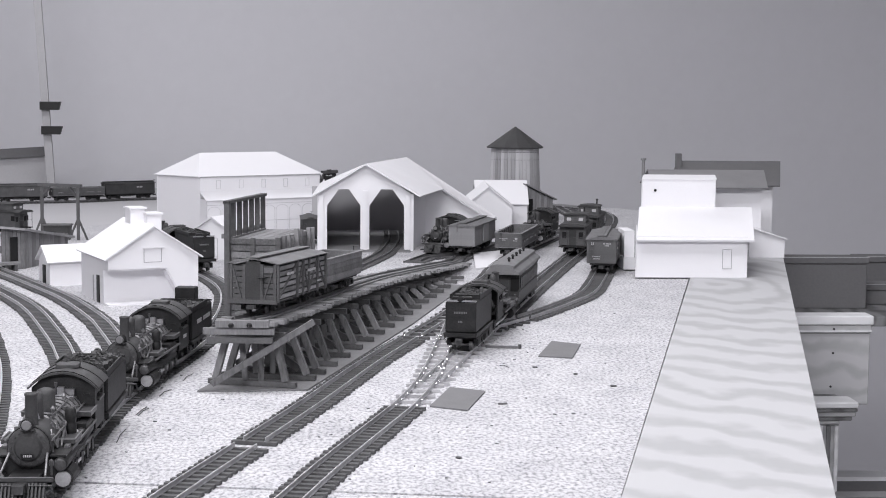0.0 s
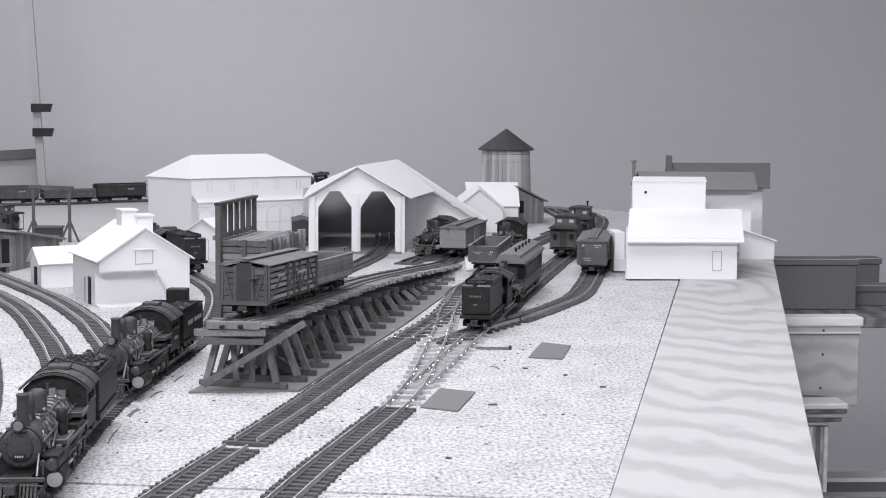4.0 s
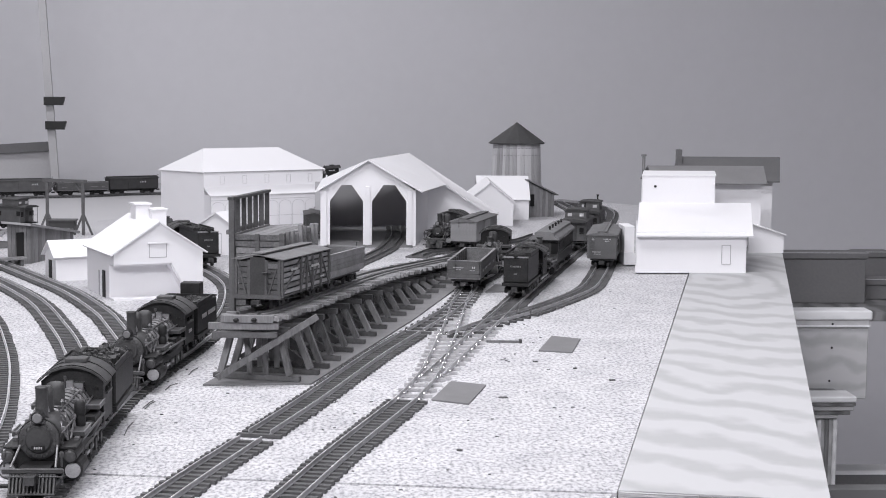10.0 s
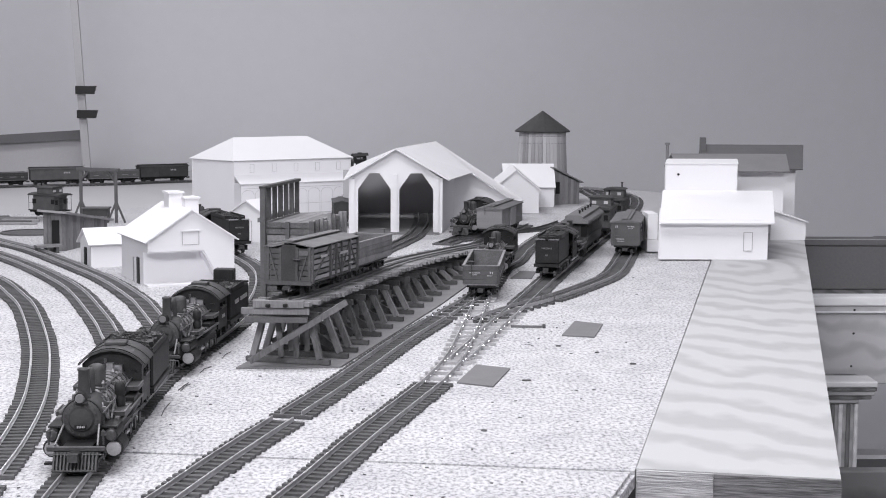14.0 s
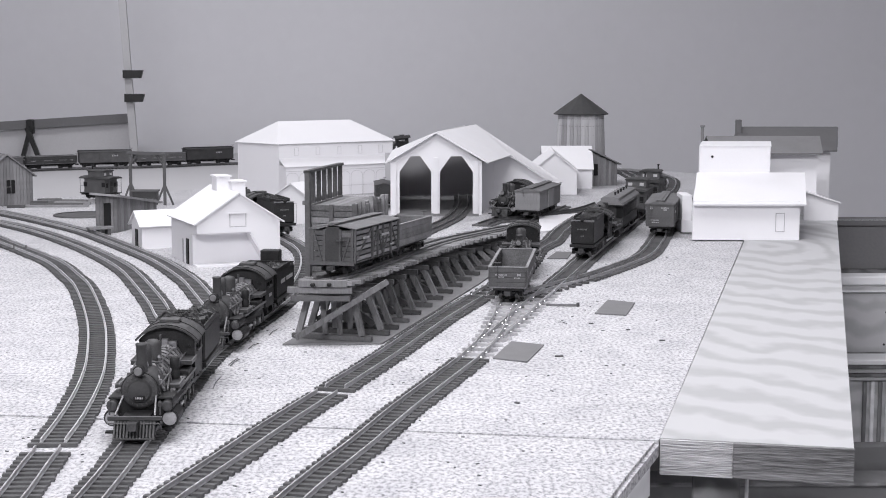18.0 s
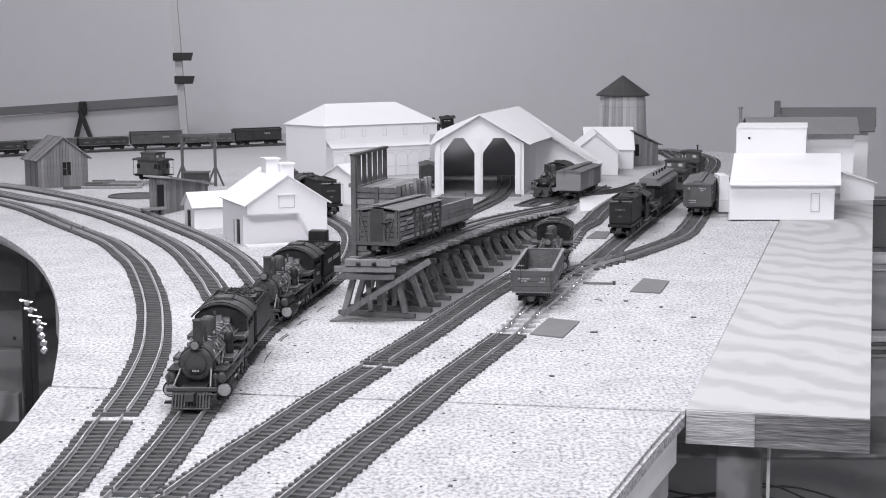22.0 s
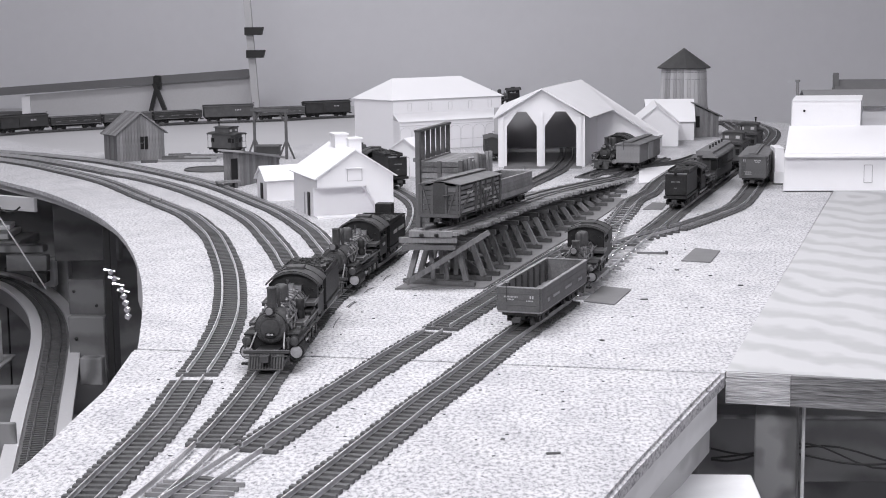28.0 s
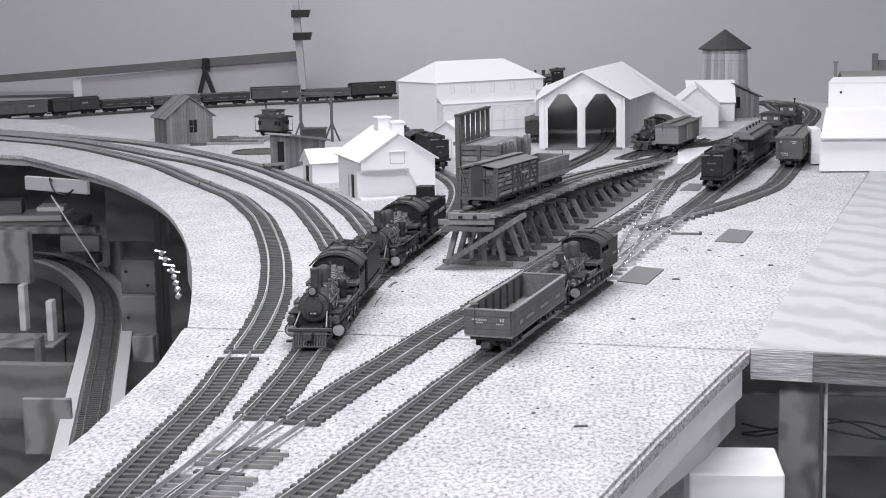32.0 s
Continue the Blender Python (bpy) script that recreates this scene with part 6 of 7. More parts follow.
        bm = boxes([(-tw / 2, -tw / 2 + 0.001, ty - tl / 4, ty + tl / 2, 0.0165 + th, 0.0205 + th), (tw / 2 - 0.001, tw / 2, ty - tl / 4, ty + tl / 2, 0.0165 + th, 0.0205 + th), (-tw / 2, tw / 2, ty - tl / 4 - 0.001, ty - tl / 4, 0.0165 + th, 0.0205 + th)])
        part("coal_bunker", bm, BLACK, tank_t)
        part("top_rim", boxes([(-tw / 2, tw / 2, ty - tl / 2 + 0.0002, ty - tl / 2 + 0.0014, 0.0165 + th, 0.018 + th)]), STEEL if not big else BLACK, tank_t)
        coal = bmesh.new()
        rnd = random.Random(5)
        for _ in range(160 if doghouse else 300):
            x, y = rnd.uniform(-tw / 2 + 0.004, tw / 2 - 0.004), rnd.uniform((ty - tl / 4 if doghouse else ty - tl / 2) + 0.003, ty + tl / 2 - 0.003)
            s = rnd.uniform(0.0008, 0.0019)
            add_box(coal, -s, s, -s, s, -s, s, pose(x, y, 0.0155 + th + rnd.uniform(0, 0.003 if doghouse else 0.005), rnd.uniform(0, 90), rnd.uniform(0, 90), 0))
        tagged(part("coal_load", coal, CAR_BLACK, tank_t, "heap of black coal"), kind="stuff")
        part("water_hatch", lathe(((0.004, 0.0165 + th), (0.004, 0.019 + th)), 12, pose(0, ty - tl * 0.38, 0)), BLACK, tank_t)
        if doghouse:
            part("doghouse" if big else "tool_chest", box(-0.009, 0.009, ty - tl / 2 + 0.004, ty - tl / 2 + (0.018 if big else 0.010), 0.0165 + th, (0.030 if big else 0.0205) + th, 0.0006), BLACK, tank_t)
        for sg in (-1, 1):
            if big and doghouse:
                bars(tank_t, ("x", sg * (tw / 2 + 0.0003)), ((ty - tl * 0.38, 0.0280, tl * 0.36, 0.0036), (ty + tl * 0.06, 0.0280, tl * 0.22, 0.0036)))
            bogie(top, ty + sg * (tl / 2 - 0.024))
        bars(tank_t, ("y", ty - tl / 2 - 0.0003), ((-0.006, 0.0335, 0.012, 0.0018), (-0.002, 0.0255, 0.004, 0.0016)), PLATE)
        coupler(top, ty - tl / 2 - 0.003, -1)
        part("rear_lamp", lathe(((0.0025, 0), (0.0028, 0.003), (0.0012, 0.0035)), 10, pose(0, ty - tl / 2 - 0.0005, 0.0195 + th) @ pose(0, 0, 0, 90)), BLACK, top)
    return top


ZR = RAIL_TOP
# parked engines
locomotive(LINE_K.seat(LINE_K.nearest(1.073), 0.07, True, ZR), "black outside-frame steam locomotive with bright cylinder covers", True, True, doghouse=False)
locomotive(LINE_K.seat(LINE_K.nearest(1.381), 0.07, True, ZR), "black outside-frame steam locomotive with lettered tender", True, True)
locomotive(LINE_K.seat(LINE_K.nearest(2.12) + 0.152, 0.05, False, ZR), "dark steam locomotive with square tender standing behind the white house", False, True)
locomotive(LINE_W.seat(LINE_W.nearest(2.425), 0.06, True, ZR) @ Matrix.Scale(0.96, 4), "small dark steam locomotive beside the engine house", False, False)
boxcar(LINE_W2.seat(LINE_W2.nearest(2.40), 0.08, True, ZR), "pale refrigerator car beside the engine house, lit side toned lighter", CAR_YELLOW, L=0.140, door=CAR_YELLOW_LIT, h=0.0365, letters=False, ladders=False, name="refrigerator_car")
# parked cars on the right
boxcar(LINE_S.seat(LINE_S.nearest(2.195), 0.09, False, ZR - 0.0008), "reddish wooden boxcar with white lettering on the siding", CAR_RED, h=0.0395)
caboose(LINE_P.seat(LINE_P.nearest(2.388), 0.06, False, ZR), "dark red cupola caboose on the passenger track")
caboose(LINE_P.seat(LINE_P.nearest(2.555), 0.06, False, ZR), "dark red cupola caboose far along the curve")
caboose(pose(-0.553, 2.655, ZR, 0, 0, 62) @ Matrix.Scale(0.86, 4), "dark caboose standing beyond the turntable pit", L=0.074)

# moving trains
push_gondola = gondola(pose(0, 0, 0), "reddish wooden gondola, empty, with worn pale edges", group="gondolas")
push_engine = locomotive(pose(0, 0, 0), "small dark steam locomotive pushing the gondola", False, False, bunker=True)
pass_engine = locomotive(pose(0, 0, 0), "small black steam locomotive backing tender first with the coach", False, True)
pass_coach = coach(pose(0, 0, 0), "dark green wooden passenger coach with clerestory roof")

boxcar(pose(-0.079, 2.575, ZR, 0, 0, 4) @ Matrix.Scale(0.70, 4), "dark boxcar standing beside the engine house", CAR_BLACK, L=0.12, roof=CAR_BLACK, boards=False, letters=False)
# ---- coaling trestle with cars and a bin ----
TR = Line([(-0.0925, 1.35, 0.0555), (-0.0785, 1.395, 0.0535), (0.001, 1.727, 0.0405), (0.06, 1.98, 0.024), (0.118, 2.22, 0.007), (0.14, 2.33, 0.0005)])
trestle = thing("coal_trestle", pose(0, 0, 0), "dark timber coaling trestle with sloping braced bents", "trestle")
rnd = random.Random(11)
STATIONS = [0.016, 0.048, 0.078, 0.116] + [0.161 + 0.046 * k for k in range(16)]
for i, s in enumerate(STATIONS):
    p, d = TR.at(s), (TR.at(s + 0.01) - TR.at(s - 0.01)).normalized()
    side = Vector((d.y, -d.x, 0)).normalized()
    hgt = p.z - 0.010
    if hgt < 0.006:
        break
    q = Vector((p.x, p.y, 0))
    end = 0.034 if i == 0 else 0.040
    bent = part("bent_cap", beam(bmesh.new(), q - side * 0.026 + up * (hgt - 0.002), q + side * 0.0275 + up * (hgt - 0.002), 0.0048, 0.0045), DARK_WOOD, trestle)
    part("sill", beam(bmesh.new(), q - side * 0.037 + up * 0.004, q + side * (end + 0.002) + up * 0.004, 0.0048, 0.004), DARK_WOOD, bent)
    for a, b in ((-0.031, -0.0215), (-0.007, -0.0095), (0.0070, 0.0060), (end - 0.006, 0.0225 if i else 0.019)):
        ja, jb = rnd.uniform(-0.0012, 0.0012), rnd.uniform(-0.001, 0.001)
        part("post", beam(bmesh.new(), q + side * (a + ja) + up * 0.0065, q + side * (b + jb) + up * (hgt - 0.0045), 0.0044, 0.0050), TRESTLE_POST, bent)
    # wide dark braces, added on each bent to stand for deep shade between posts
    if i:
        part("cross_brace", beam(bmesh.new(), q - side * 0.026 + d * 0.0042 + up * 0.012, q + side * 0.018 + d * 0.0042 + up * (hgt - 0.006), 0.002, 0.0060), DARK_WOOD, bent)
        part("cross_brace", beam(bmesh.new(), q + side * 0.026 + d * 0.0065 + up * 0.010, q - side * 0.018 + d * 0.0065 + up * (hgt - 0.004), 0.002, 0.0060), DARK_WOOD, bent)
part("long_brace", beam(bmesh.new(), (-0.1165, 1.3395, 0.0075), (-0.0385, 1.3575, 0.0535), 0.0024, 0.0048), TRESTLE_POST, trestle)
for off in (-0.010, 0.010):
    part("stringer", sweep(bmesh.new(), TR, 0.0, 0.92, off, 0.005, -0.010, -0.003), DARK_WOOD, trestle)
part("end_beam", beam(bmesh.new(), (-0.1135, 1.347, 0.0535), (-0.0725, 1.3435, 0.0535), 0.006, 0.0055), OLD_WOOD, trestle, "paler end beam")
part("end_cap", beam(bmesh.new(), (-0.121, 1.3525, 0.0400), (-0.070, 1.349, 0.0400), 0.005, 0.0045), DARK_WOOD, trestle)
part("end_beam", beam(bmesh.new(), (-0.1235, 1.349, 0.0475), (-0.0685, 1.3455, 0.0475), 0.005, 0.005), TRESTLE_POST, trestle)
for x in (-0.1015, -0.0875):
    part("bumper_block", box(x - 0.0020, x + 0.0020, 1.3385, 1.342, 0.0515, 0.0545, 0.0008), BLACK, trestle)
s = 0.004
while s < 0.93:
    p, d = TR.at(s), (TR.at(s + 0.01) - TR.at(s - 0.01)).normalized()
    m = Matrix.Translation(p) @ d.to_track_quat("Y", "Z").to_matrix().to_4x4() @ pose(rnd.uniform(-0.0045, 0.0045), 0, rnd.uniform(-0.0007, 0.0004), 0, 0, rnd.uniform(-3, 3))
    ob = new("deck_tie", tie_data("deck_tie", DECK_WOOD, 0.051, 0.0058, 0.0032))
    ob.parent, ob.matrix_basis = trestle, m @ pose(0, 0, -0.003)
    s += 0.0086
for off in (-GAUGE / 2, GAUGE / 2):
    part("rail", sweep(bmesh.new(), TR, 0.0, TR.length, off, 0.0012, 0.0002, 0.003), RAIL_DULL, trestle)
for off in (-0.0118, 0.0118):
    part("guard_timber", sweep(bmesh.new(), TR, 0.0, 0.92, off, 0.0026, 0.0002, 0.0018), DECK_WOOD, trestle)
for off in (-0.003, 0.003):
    part("walk_plank", sweep(bmesh.new(), TR, 0.17, 0.90, off, 0.0045, 0.0002, 0.0012), DECK_WOOD, trestle)
part("base_sheet", sheet([(-0.128, 1.345), (-0.043, 1.350), (0.05, 1.70), (0.125, 2.02), (0.06, 2.05), (-0.06, 1.62)], 0.0002, 0.0016), BASE_GREY, trestle, "grey base sheet under the trestle")
setting("ramp", slab([(0.150, 2.19, 0.003), (0.176, 2.22, 0.002), (0.226, 2.455, 0.002), (0.160, 2.375, 0.005)], 0.003), CARD, "white card ramp at the end of the trestle", "ramp")
stock_car(TR.seat(0.088, 0.10, False, 0.003), "dark slatted wooden stock car on the trestle", L=0.143)
gondola(TR.seat(0.235, 0.10, False, 0.003), "weathered wooden gondola on the trestle", L=0.132, side=DECK_WOOD, group="gondolas", letters=False)

# plank-sided coal bin with a picket back
ang = math.degrees(math.atan2(-0.133, 0.557))
coal_bin = thing("coal_bin", pose(-0.1255, 1.60, 0, 0, 0, ang), "dark plank coal bin with tall open pickets beside the trestle", "bin")
BW, BL_, BZ = 0.050, 0.118, 0.097
for i in range(15):
    z = 0.004 + i * 0.0062
    jx, jy = rnd.uniform(-0.002, 0.002), rnd.uniform(-0.0007, 0.0007)
    part("plank", box(0.003 + jx, BW - 0.003 + jx * 0.6, 0.001 + jy, 0.003, z + jy * 0.5, z + 0.0052), DECK_WOOD, coal_bin)
    part("plank", box(BW - 0.003, BW - 0.001, 0.003, BL_ - 0.003, z, z + 0.0056), DECK_WOOD, coal_bin)
    part("plank", box(0.001, 0.003, 0.003, BL_ - 0.003, z, z + 0.0056), DECK_WOOD, coal_bin)
part("post", box(-0.002, 0.003, -0.003, 0.002, 0, 0.130), DARK_WOOD, coal_bin)
part("post", box(BW / 2 - 0.002, BW / 2 + 0.002, -0.002, 0.001, 0, BZ), DARK_WOOD, coal_bin)
part("post", box(BW - 0.003, BW + 0.002, -0.003, 0.002, 0, BZ + 0.001), DARK_WOOD, coal_bin)
for i in range(1, 7):
    part("picket", box(-0.002, 0.002, i * 0.019 - 0.0018, i * 0.019 + 0.0018, 0.05, 0.128), DARK_WOOD, coal_bin)
part("picket_rail", box(-0.003, 0.003, -0.003, 0.118, 0.1282, 0.1308), DARK_WOOD, coal_bin)
part("picket_rail", box(-0.0045, -0.002, -0.003, 0.118, 0.096, 0.100), OLD_WOOD, coal_bin)
for i in range(8):
    part("side_post", box(BW - 0.0009, BW + 0.003, 0.010 + i * 0.0145, 0.0145 + i * 0.0145, 0, BZ + rnd.uniform(-0.004, 0.005)), DECK_WOOD, coal_bin)
part("fill", box(0.004, BW - 0.004, 0.004, BL_ - 0.004, 0.0, BZ - 0.006), DARK_WOOD, coal_bin)
for i in range(5):
    part("top_board", box(0.004 + i * 0.0088, 0.0118 + i * 0.0088, 0.004, BL_ - 0.002, BZ - 0.0045, BZ - 0.002), DECK_WOOD, coal_bin)
# ---- far table with parked cars beyond the layout, at the back left ----
FAR_Z = -0.056
setting("far_table", sheet([(-2.6, 3.62), (-1.2, 3.18), (-0.8, 2.80), (-0.45, 2.86), (-0.30, 3.15), (-0.02, 3.58), (-0.02, 4.85), (-2.6, 4.85)], FAR_Z - 0.03, FAR_Z), PANEL_LIGHT, "pale far table carrying a parked freight train", "table")
LINE_U = Line([(-2.3, 3.40), (-1.75, 3.58), (-1.41, 3.78), (-1.317, 3.87), (-1.21, 3.96), (-0.97, 4.14), (-0.725, 4.24), (-0.60, 4.33), (-0.36, 4.42), (0.0, 4.48)])
for p in LINE_U.p:
    p.z = FAR_Z + max(0.0, p.x + 0.45) * 0.055
track(LINE_U, 0.0, LINE_U.length, "far track carrying a parked freight train", seed=41, rail=RAIL_DULL)
setting("far_track_bed", sweep(bmesh.new(), LINE_U, 0.0, LINE_U.length, 0.0, 0.06, -0.040, 0.0002), GREY_BOARD, "dark roadbed strip under the far track", "roadbed")
s = LINE_U.length - 0.565
for i, (kind, mt, ln) in enumerate((("box", CAR_BLACK, 0.135), ("gon", CAR_RED, 0.135), ("box", CAR_RED, 0.135), ("gon", CAR_BLACK, 0.135), ("gon", CAR_RED, 0.135), ("gon", CAR_BLACK, 0.135), ("box", CAR_BLACK, 0.135), ("box", CAR_RED, 0.135), ("cab", CAR_RED, 0.10))):
    m = LINE_U.seat(s - ln / 2, 0.08, False, ZR)
    if kind == "box":
        boxcar(m, "dark boxcar with white lettering parked on the far table" if mt is CAR_BLACK else "reddish boxcar with white lettering parked on the far table", mt, L=ln, roof=mt, h=0.036, w=0.034, boards=False, letters="name", ladders=False, group="cars on the far table")
    elif kind == "gon":
        gondola(m, "dark high-sided gondola parked on the far table", L=ln, side=mt, h=0.025, group="cars on the far table")
    else:
        caboose(m, "dark caboose parked on the far table", L=ln, group="cars on the far table")
    s -= ln + 0.010

locomotive(LINE_U.seat(LINE_U.length - 0.125, 0.06, True, ZR), "dark steam locomotive on the far table behind the engine house", False, False)
panel = thing("backdrop_panel", pose(0, 0, 0), "light grey panel with dark top band standing behind the far train", "panel")
part("board", slab([(-1.54, 4.52, -0.08), (-0.855, 4.50, -0.08), (-0.855, 4.504, 0.055), (-1.54, 4.524, 0.004)], 0.008), PANEL_LIGHT, panel)
part("top_band", slab([(-2.5, 4.53, -0.050), (-0.853, 4.49, 0.052), (-0.853, 4.492, 0.078), (-2.5, 4.532, -0.030)], 0.008), GREY_BOARD, panel, "dark grey top band")
part("end_strip", slab([(-1.55, 4.515, -0.06), (-1.525, 4.515, -0.06), (-1.525, 4.516, 0.002), (-1.55, 4.516, 0.0)], 0.004), CARD, panel, "pale end strip")
part("foot_board", slab([(-2.5, 4.60, -0.11), (-1.54, 4.56, -0.10), (-1.54, 4.562, -0.045), (-2.5, 4.602, -0.06)], 0.008), GREY_BOARD, panel, "dark lower board")
clamp = thing("spring_clamp", pose(-1.125, 4.46, 0), "black spring clamp with crossed handles gripping the panel", "clamp")
part("handle", beam(bmesh.new(), (-0.020, 0, -0.042), (0.005, 0, 0.045), 0.012, 0.012), BLACK_TAPE, clamp)
part("handle", beam(bmesh.new(), (0.026, -0.014, -0.042), (-0.004, -0.014, 0.040), 0.012, 0.012), BLACK_TAPE, clamp)
part("jaw", box(-0.010, 0.010, -0.004, 0.020, 0.020, 0.062, 0.003), BLACK_TAPE, clamp)
pole = thing("pole", pose(-0.012, 0, 0), "slim leaning wooden pole with two black tape flags", "pole")
part("shaft", beam(bmesh.new(), (-0.812, 4.42, -0.056), (-0.862, 4.42, 0.80), 0.020, 0.014), PANEL_LIGHT, pole)
for z, x in ((0.178, -0.826), (0.113, -0.823)):
    part("tape_flag", prism([(x - 0.012, z), (x + 0.038, z), (x + 0.044, z + 0.022), (x - 0.012, z + 0.022)], 4.40, 4.412), BLACK_TAPE, pole, "black tape flag")

# ---- lower level seen past the left edge ----
LOW = -0.215
LINE_V = Line([(-1.25, 2.72, LOW), (-1.042, 2.662, LOW), (-0.950, 2.600, LOW), (-0.869, 2.490, LOW), (-0.782, 2.320, LOW), (-0.709, 2.122, LOW), (-0.646, 1.901, LOW), (-0.597, 1.718, LOW), (-0.555, 1.563, LOW), (-0.47, 1.25, LOW)])
lower = thing("lower_roadbed", pose(0, 0, 0), "pale curved roadbed on the lower level carrying a dark track", "roadbed", kind="structure")
part("roadbed", sweep(bmesh.new(), LINE_V, 0, LINE_V.length, 0, 0.062, -0.030, -0.0005), GREY_BOARD, lower)
for sg in (-1, 1):
    part("edge_strip", sweep(bmesh.new(), LINE_V, 0, LINE_V.length, sg * 0.0275, 0.016, -0.0004, 0.005), PANEL_LIGHT, lower)
track(LINE_V, 0, LINE_V.length, "dark lower-level track on a pale roadbed", single_to=0, seed=44, rail=RAIL_DULL)


def loose(name, x0, x1, y0, y1, z0, z1, material, label, category, turn=0.0, group=""):
    cx, cy = (x0 + x1) / 2, (y0 + y1) / 2
    ob = part(name, box(x0 - cx, x1 - cx, y0 - cy, y1 - cy, 0, z1 - z0, 0.0012), material)
    ob.matrix_world = pose(cx, cy, z0, 0, 0, turn)
    return tagged(ob, label, category, group)


loose("plank", -1.080, -0.819, 2.420, 2.445, -0.136, -0.124, PINE_DARK, "slim pine plank reaching under the layout", "board", 0)
loose("wooden_block", -0.876, -0.808, 2.400, 2.4195, -0.164, -0.137, UNDER_WOOD, "dark brown block under the slim plank", "block", 0)
loose("wooden_block", -0.830, -0.806, 2.390, 2.410, -0.181, -0.1645, BLACK_TAPE, "small black block below the brown block", "block", 0)
loose("riser_post", -0.829, -0.812, 2.450, 2.470, -0.199, -0.151, PINE, "short pale post behind the block", "post", 0)
loose("riser_board", -1.030, -0.892, 2.300, 2.318, -0.199, -0.112, PINE_DARK, "grey plywood riser board at the lower track", "board", -4)
loose("parts_tray", -1.120, -0.928, 2.550, 2.640, -0.134, -0.124, PANEL_LIGHT, "pale flat tray on the lower bench", "tray", 4)
loose("paper_sheet", -0.990, -0.941, 2.600, 2.660, -0.1235, -0.115, CARD, "loose pale papers on the lower bench", "papers", 8)
loose("parts_box", -1.055, -1.010, 2.570, 2.620, -0.1235, -0.100, GREY_BOARD, "small dark box on the lower bench", "box", 12)
loose("bench_board", -1.150, -0.900, 2.540, 2.700, -0.150, -0.1345, UNDER_WOOD, "dark bench board carrying a tray and papers", "board", 0)
loose("riser_post", -0.860, -0.850, 2.150, 2.170, -0.245, -0.172, PINE, "upright pine riser post below the roadbed", "post", 0)
loose("riser_post", -0.792, -0.782, 2.080, 2.100, -0.245, -0.183, PINE, "upright pine riser post below the roadbed", "post", 0)
loose("riser_post", -0.776, -0.766, 1.980, 1.999, -0.290, -0.215, PINE_DARK, "upright brown riser post below the roadbed", "post", 0)
loose("low_shelf", -0.960, -0.776, 2.050, 2.140, -0.250, -0.2455, PINE_DARK, "thin brown shelf board under the roadbed", "shelf", 3)
loose("cross_board", -0.900, -0.698, 1.920, 1.938, -0.320, -0.240, UNDER_WOOD, "long dark cross board below the roadbed", "board", -3)
loose("plywood_panel", -0.630, -0.572, 1.540, 1.546, -0.253, -0.186, PINE_DARK, "upright pale plywood panel by the roadbed", "panel", 0)
loose("support_board", -0.826, -0.803, 2.500, 2.520, -1.100, -0.040, PINE_DARK, "brown upright board under the layout", "board", 0)
loose("back_board", -0.990, -0.864, 2.650, 2.670, -0.200, -0.030, UNDER_WOOD, "dark upright board in the shade under the layout", "board", 0)
loose("back_board", -0.800, -0.690, 2.420, 2.440, -0.150, -0.030, UNDER_WOOD, "dark upright board in the shade under the layout", "board", 0)
loose("cross_board", -0.711, -0.656, 2.200, 2.218, -0.196, -0.142, UNDER_WOOD, "brown cross board with bolt holes", "board", 0)
loose("cross_board", -0.651, -0.600, 2.000, 2.018, -0.300, -0.159, UNDER_WOOD, "broad brown cross board in the shade", "board", 0)
loose("riser_block", -0.607, -0.577, 1.900, 1.918, -0.232, -0.195, PINE_DARK, "pine block below the layout edge", "block", 0)
loose("support_post", -0.574, -0.564, 1.920, 1.950, -1.100, -0.019, BLACK_TAPE, "black upright post under the layout edge", "post", 0)
# black discs stand for the dark holes in the cross boards
for k, (x, z) in enumerate(((-0.702, -0.160), (-0.668, -0.182), (-0.640, -0.190), (-0.612, -0.235))):
    y = 2.1995 if k < 2 else 1.9995
    ob = part("bolt", lathe(((0.0026, 0), (0.0026, 0.0015), (0.0012, 0.002)), 8, pose(x, y, z, 90)), BLACK_TAPE)
    tagged(ob, "dark disc standing for a hole in a brown cross board", "bolt", "bolt heads")
# added backing, no known panel: fills the gap with the darkness under the layout
under = thing("lower_panel", pose(-1.6, 2.75, -1.10), "added brown boarded panel standing for the dark under the layout", "panel")
for k in range(6):
    part("board", box(k * 0.2, k * 0.2 + 0.197, 0, 0.02 + 0.002 * (k % 2), 0, 1.06, 0.001), UNDER_WOOD, under)
wire_clip = thing("terminal_strip", pose(-0.812, 2.235, -0.026, 0, 0, -28), "pale terminal strip with wires on the layout edge", "terminal strip")
part("strip", box(-0.070, 0.070, -0.010, -0.003, -0.012, 0.010, 0.001), PANEL_LIGHT, wire_clip)
wire = bpy.data.curves.new("wire", "CURVE")
wire.dimensions, wire.bevel_depth, wire.bevel_resolution = "3D", 0.0015, 2
sp = wire.splines.new("POLY")
wp = Line([(-0.005, -0.012, 0.006), (0.010, -0.03, 0.012), (0.020, -0.03, -0.008), (0.035, -0.02, -0.012), (0.05, -0.02, -0.004)], 0.006).p
sp.points.add(len(wp) - 1)
for pt, p in zip(sp.points, wp):
    pt.co = (p.x, p.y, p.z, 1)
wire.materials.append(BLACK_TAPE)
new("wire", wire).parent = wire_clip
part("hanging_cord", beam(bmesh.new(), (0.0, -0.02, -0.016), (0.055, 0.02, -0.135), 0.004, 0.0015), PANEL_LIGHT, wire_clip)
bolts = thing("screw_ends", pose(0, 0, 0), "row of bright screw ends along the board edge", "screws")
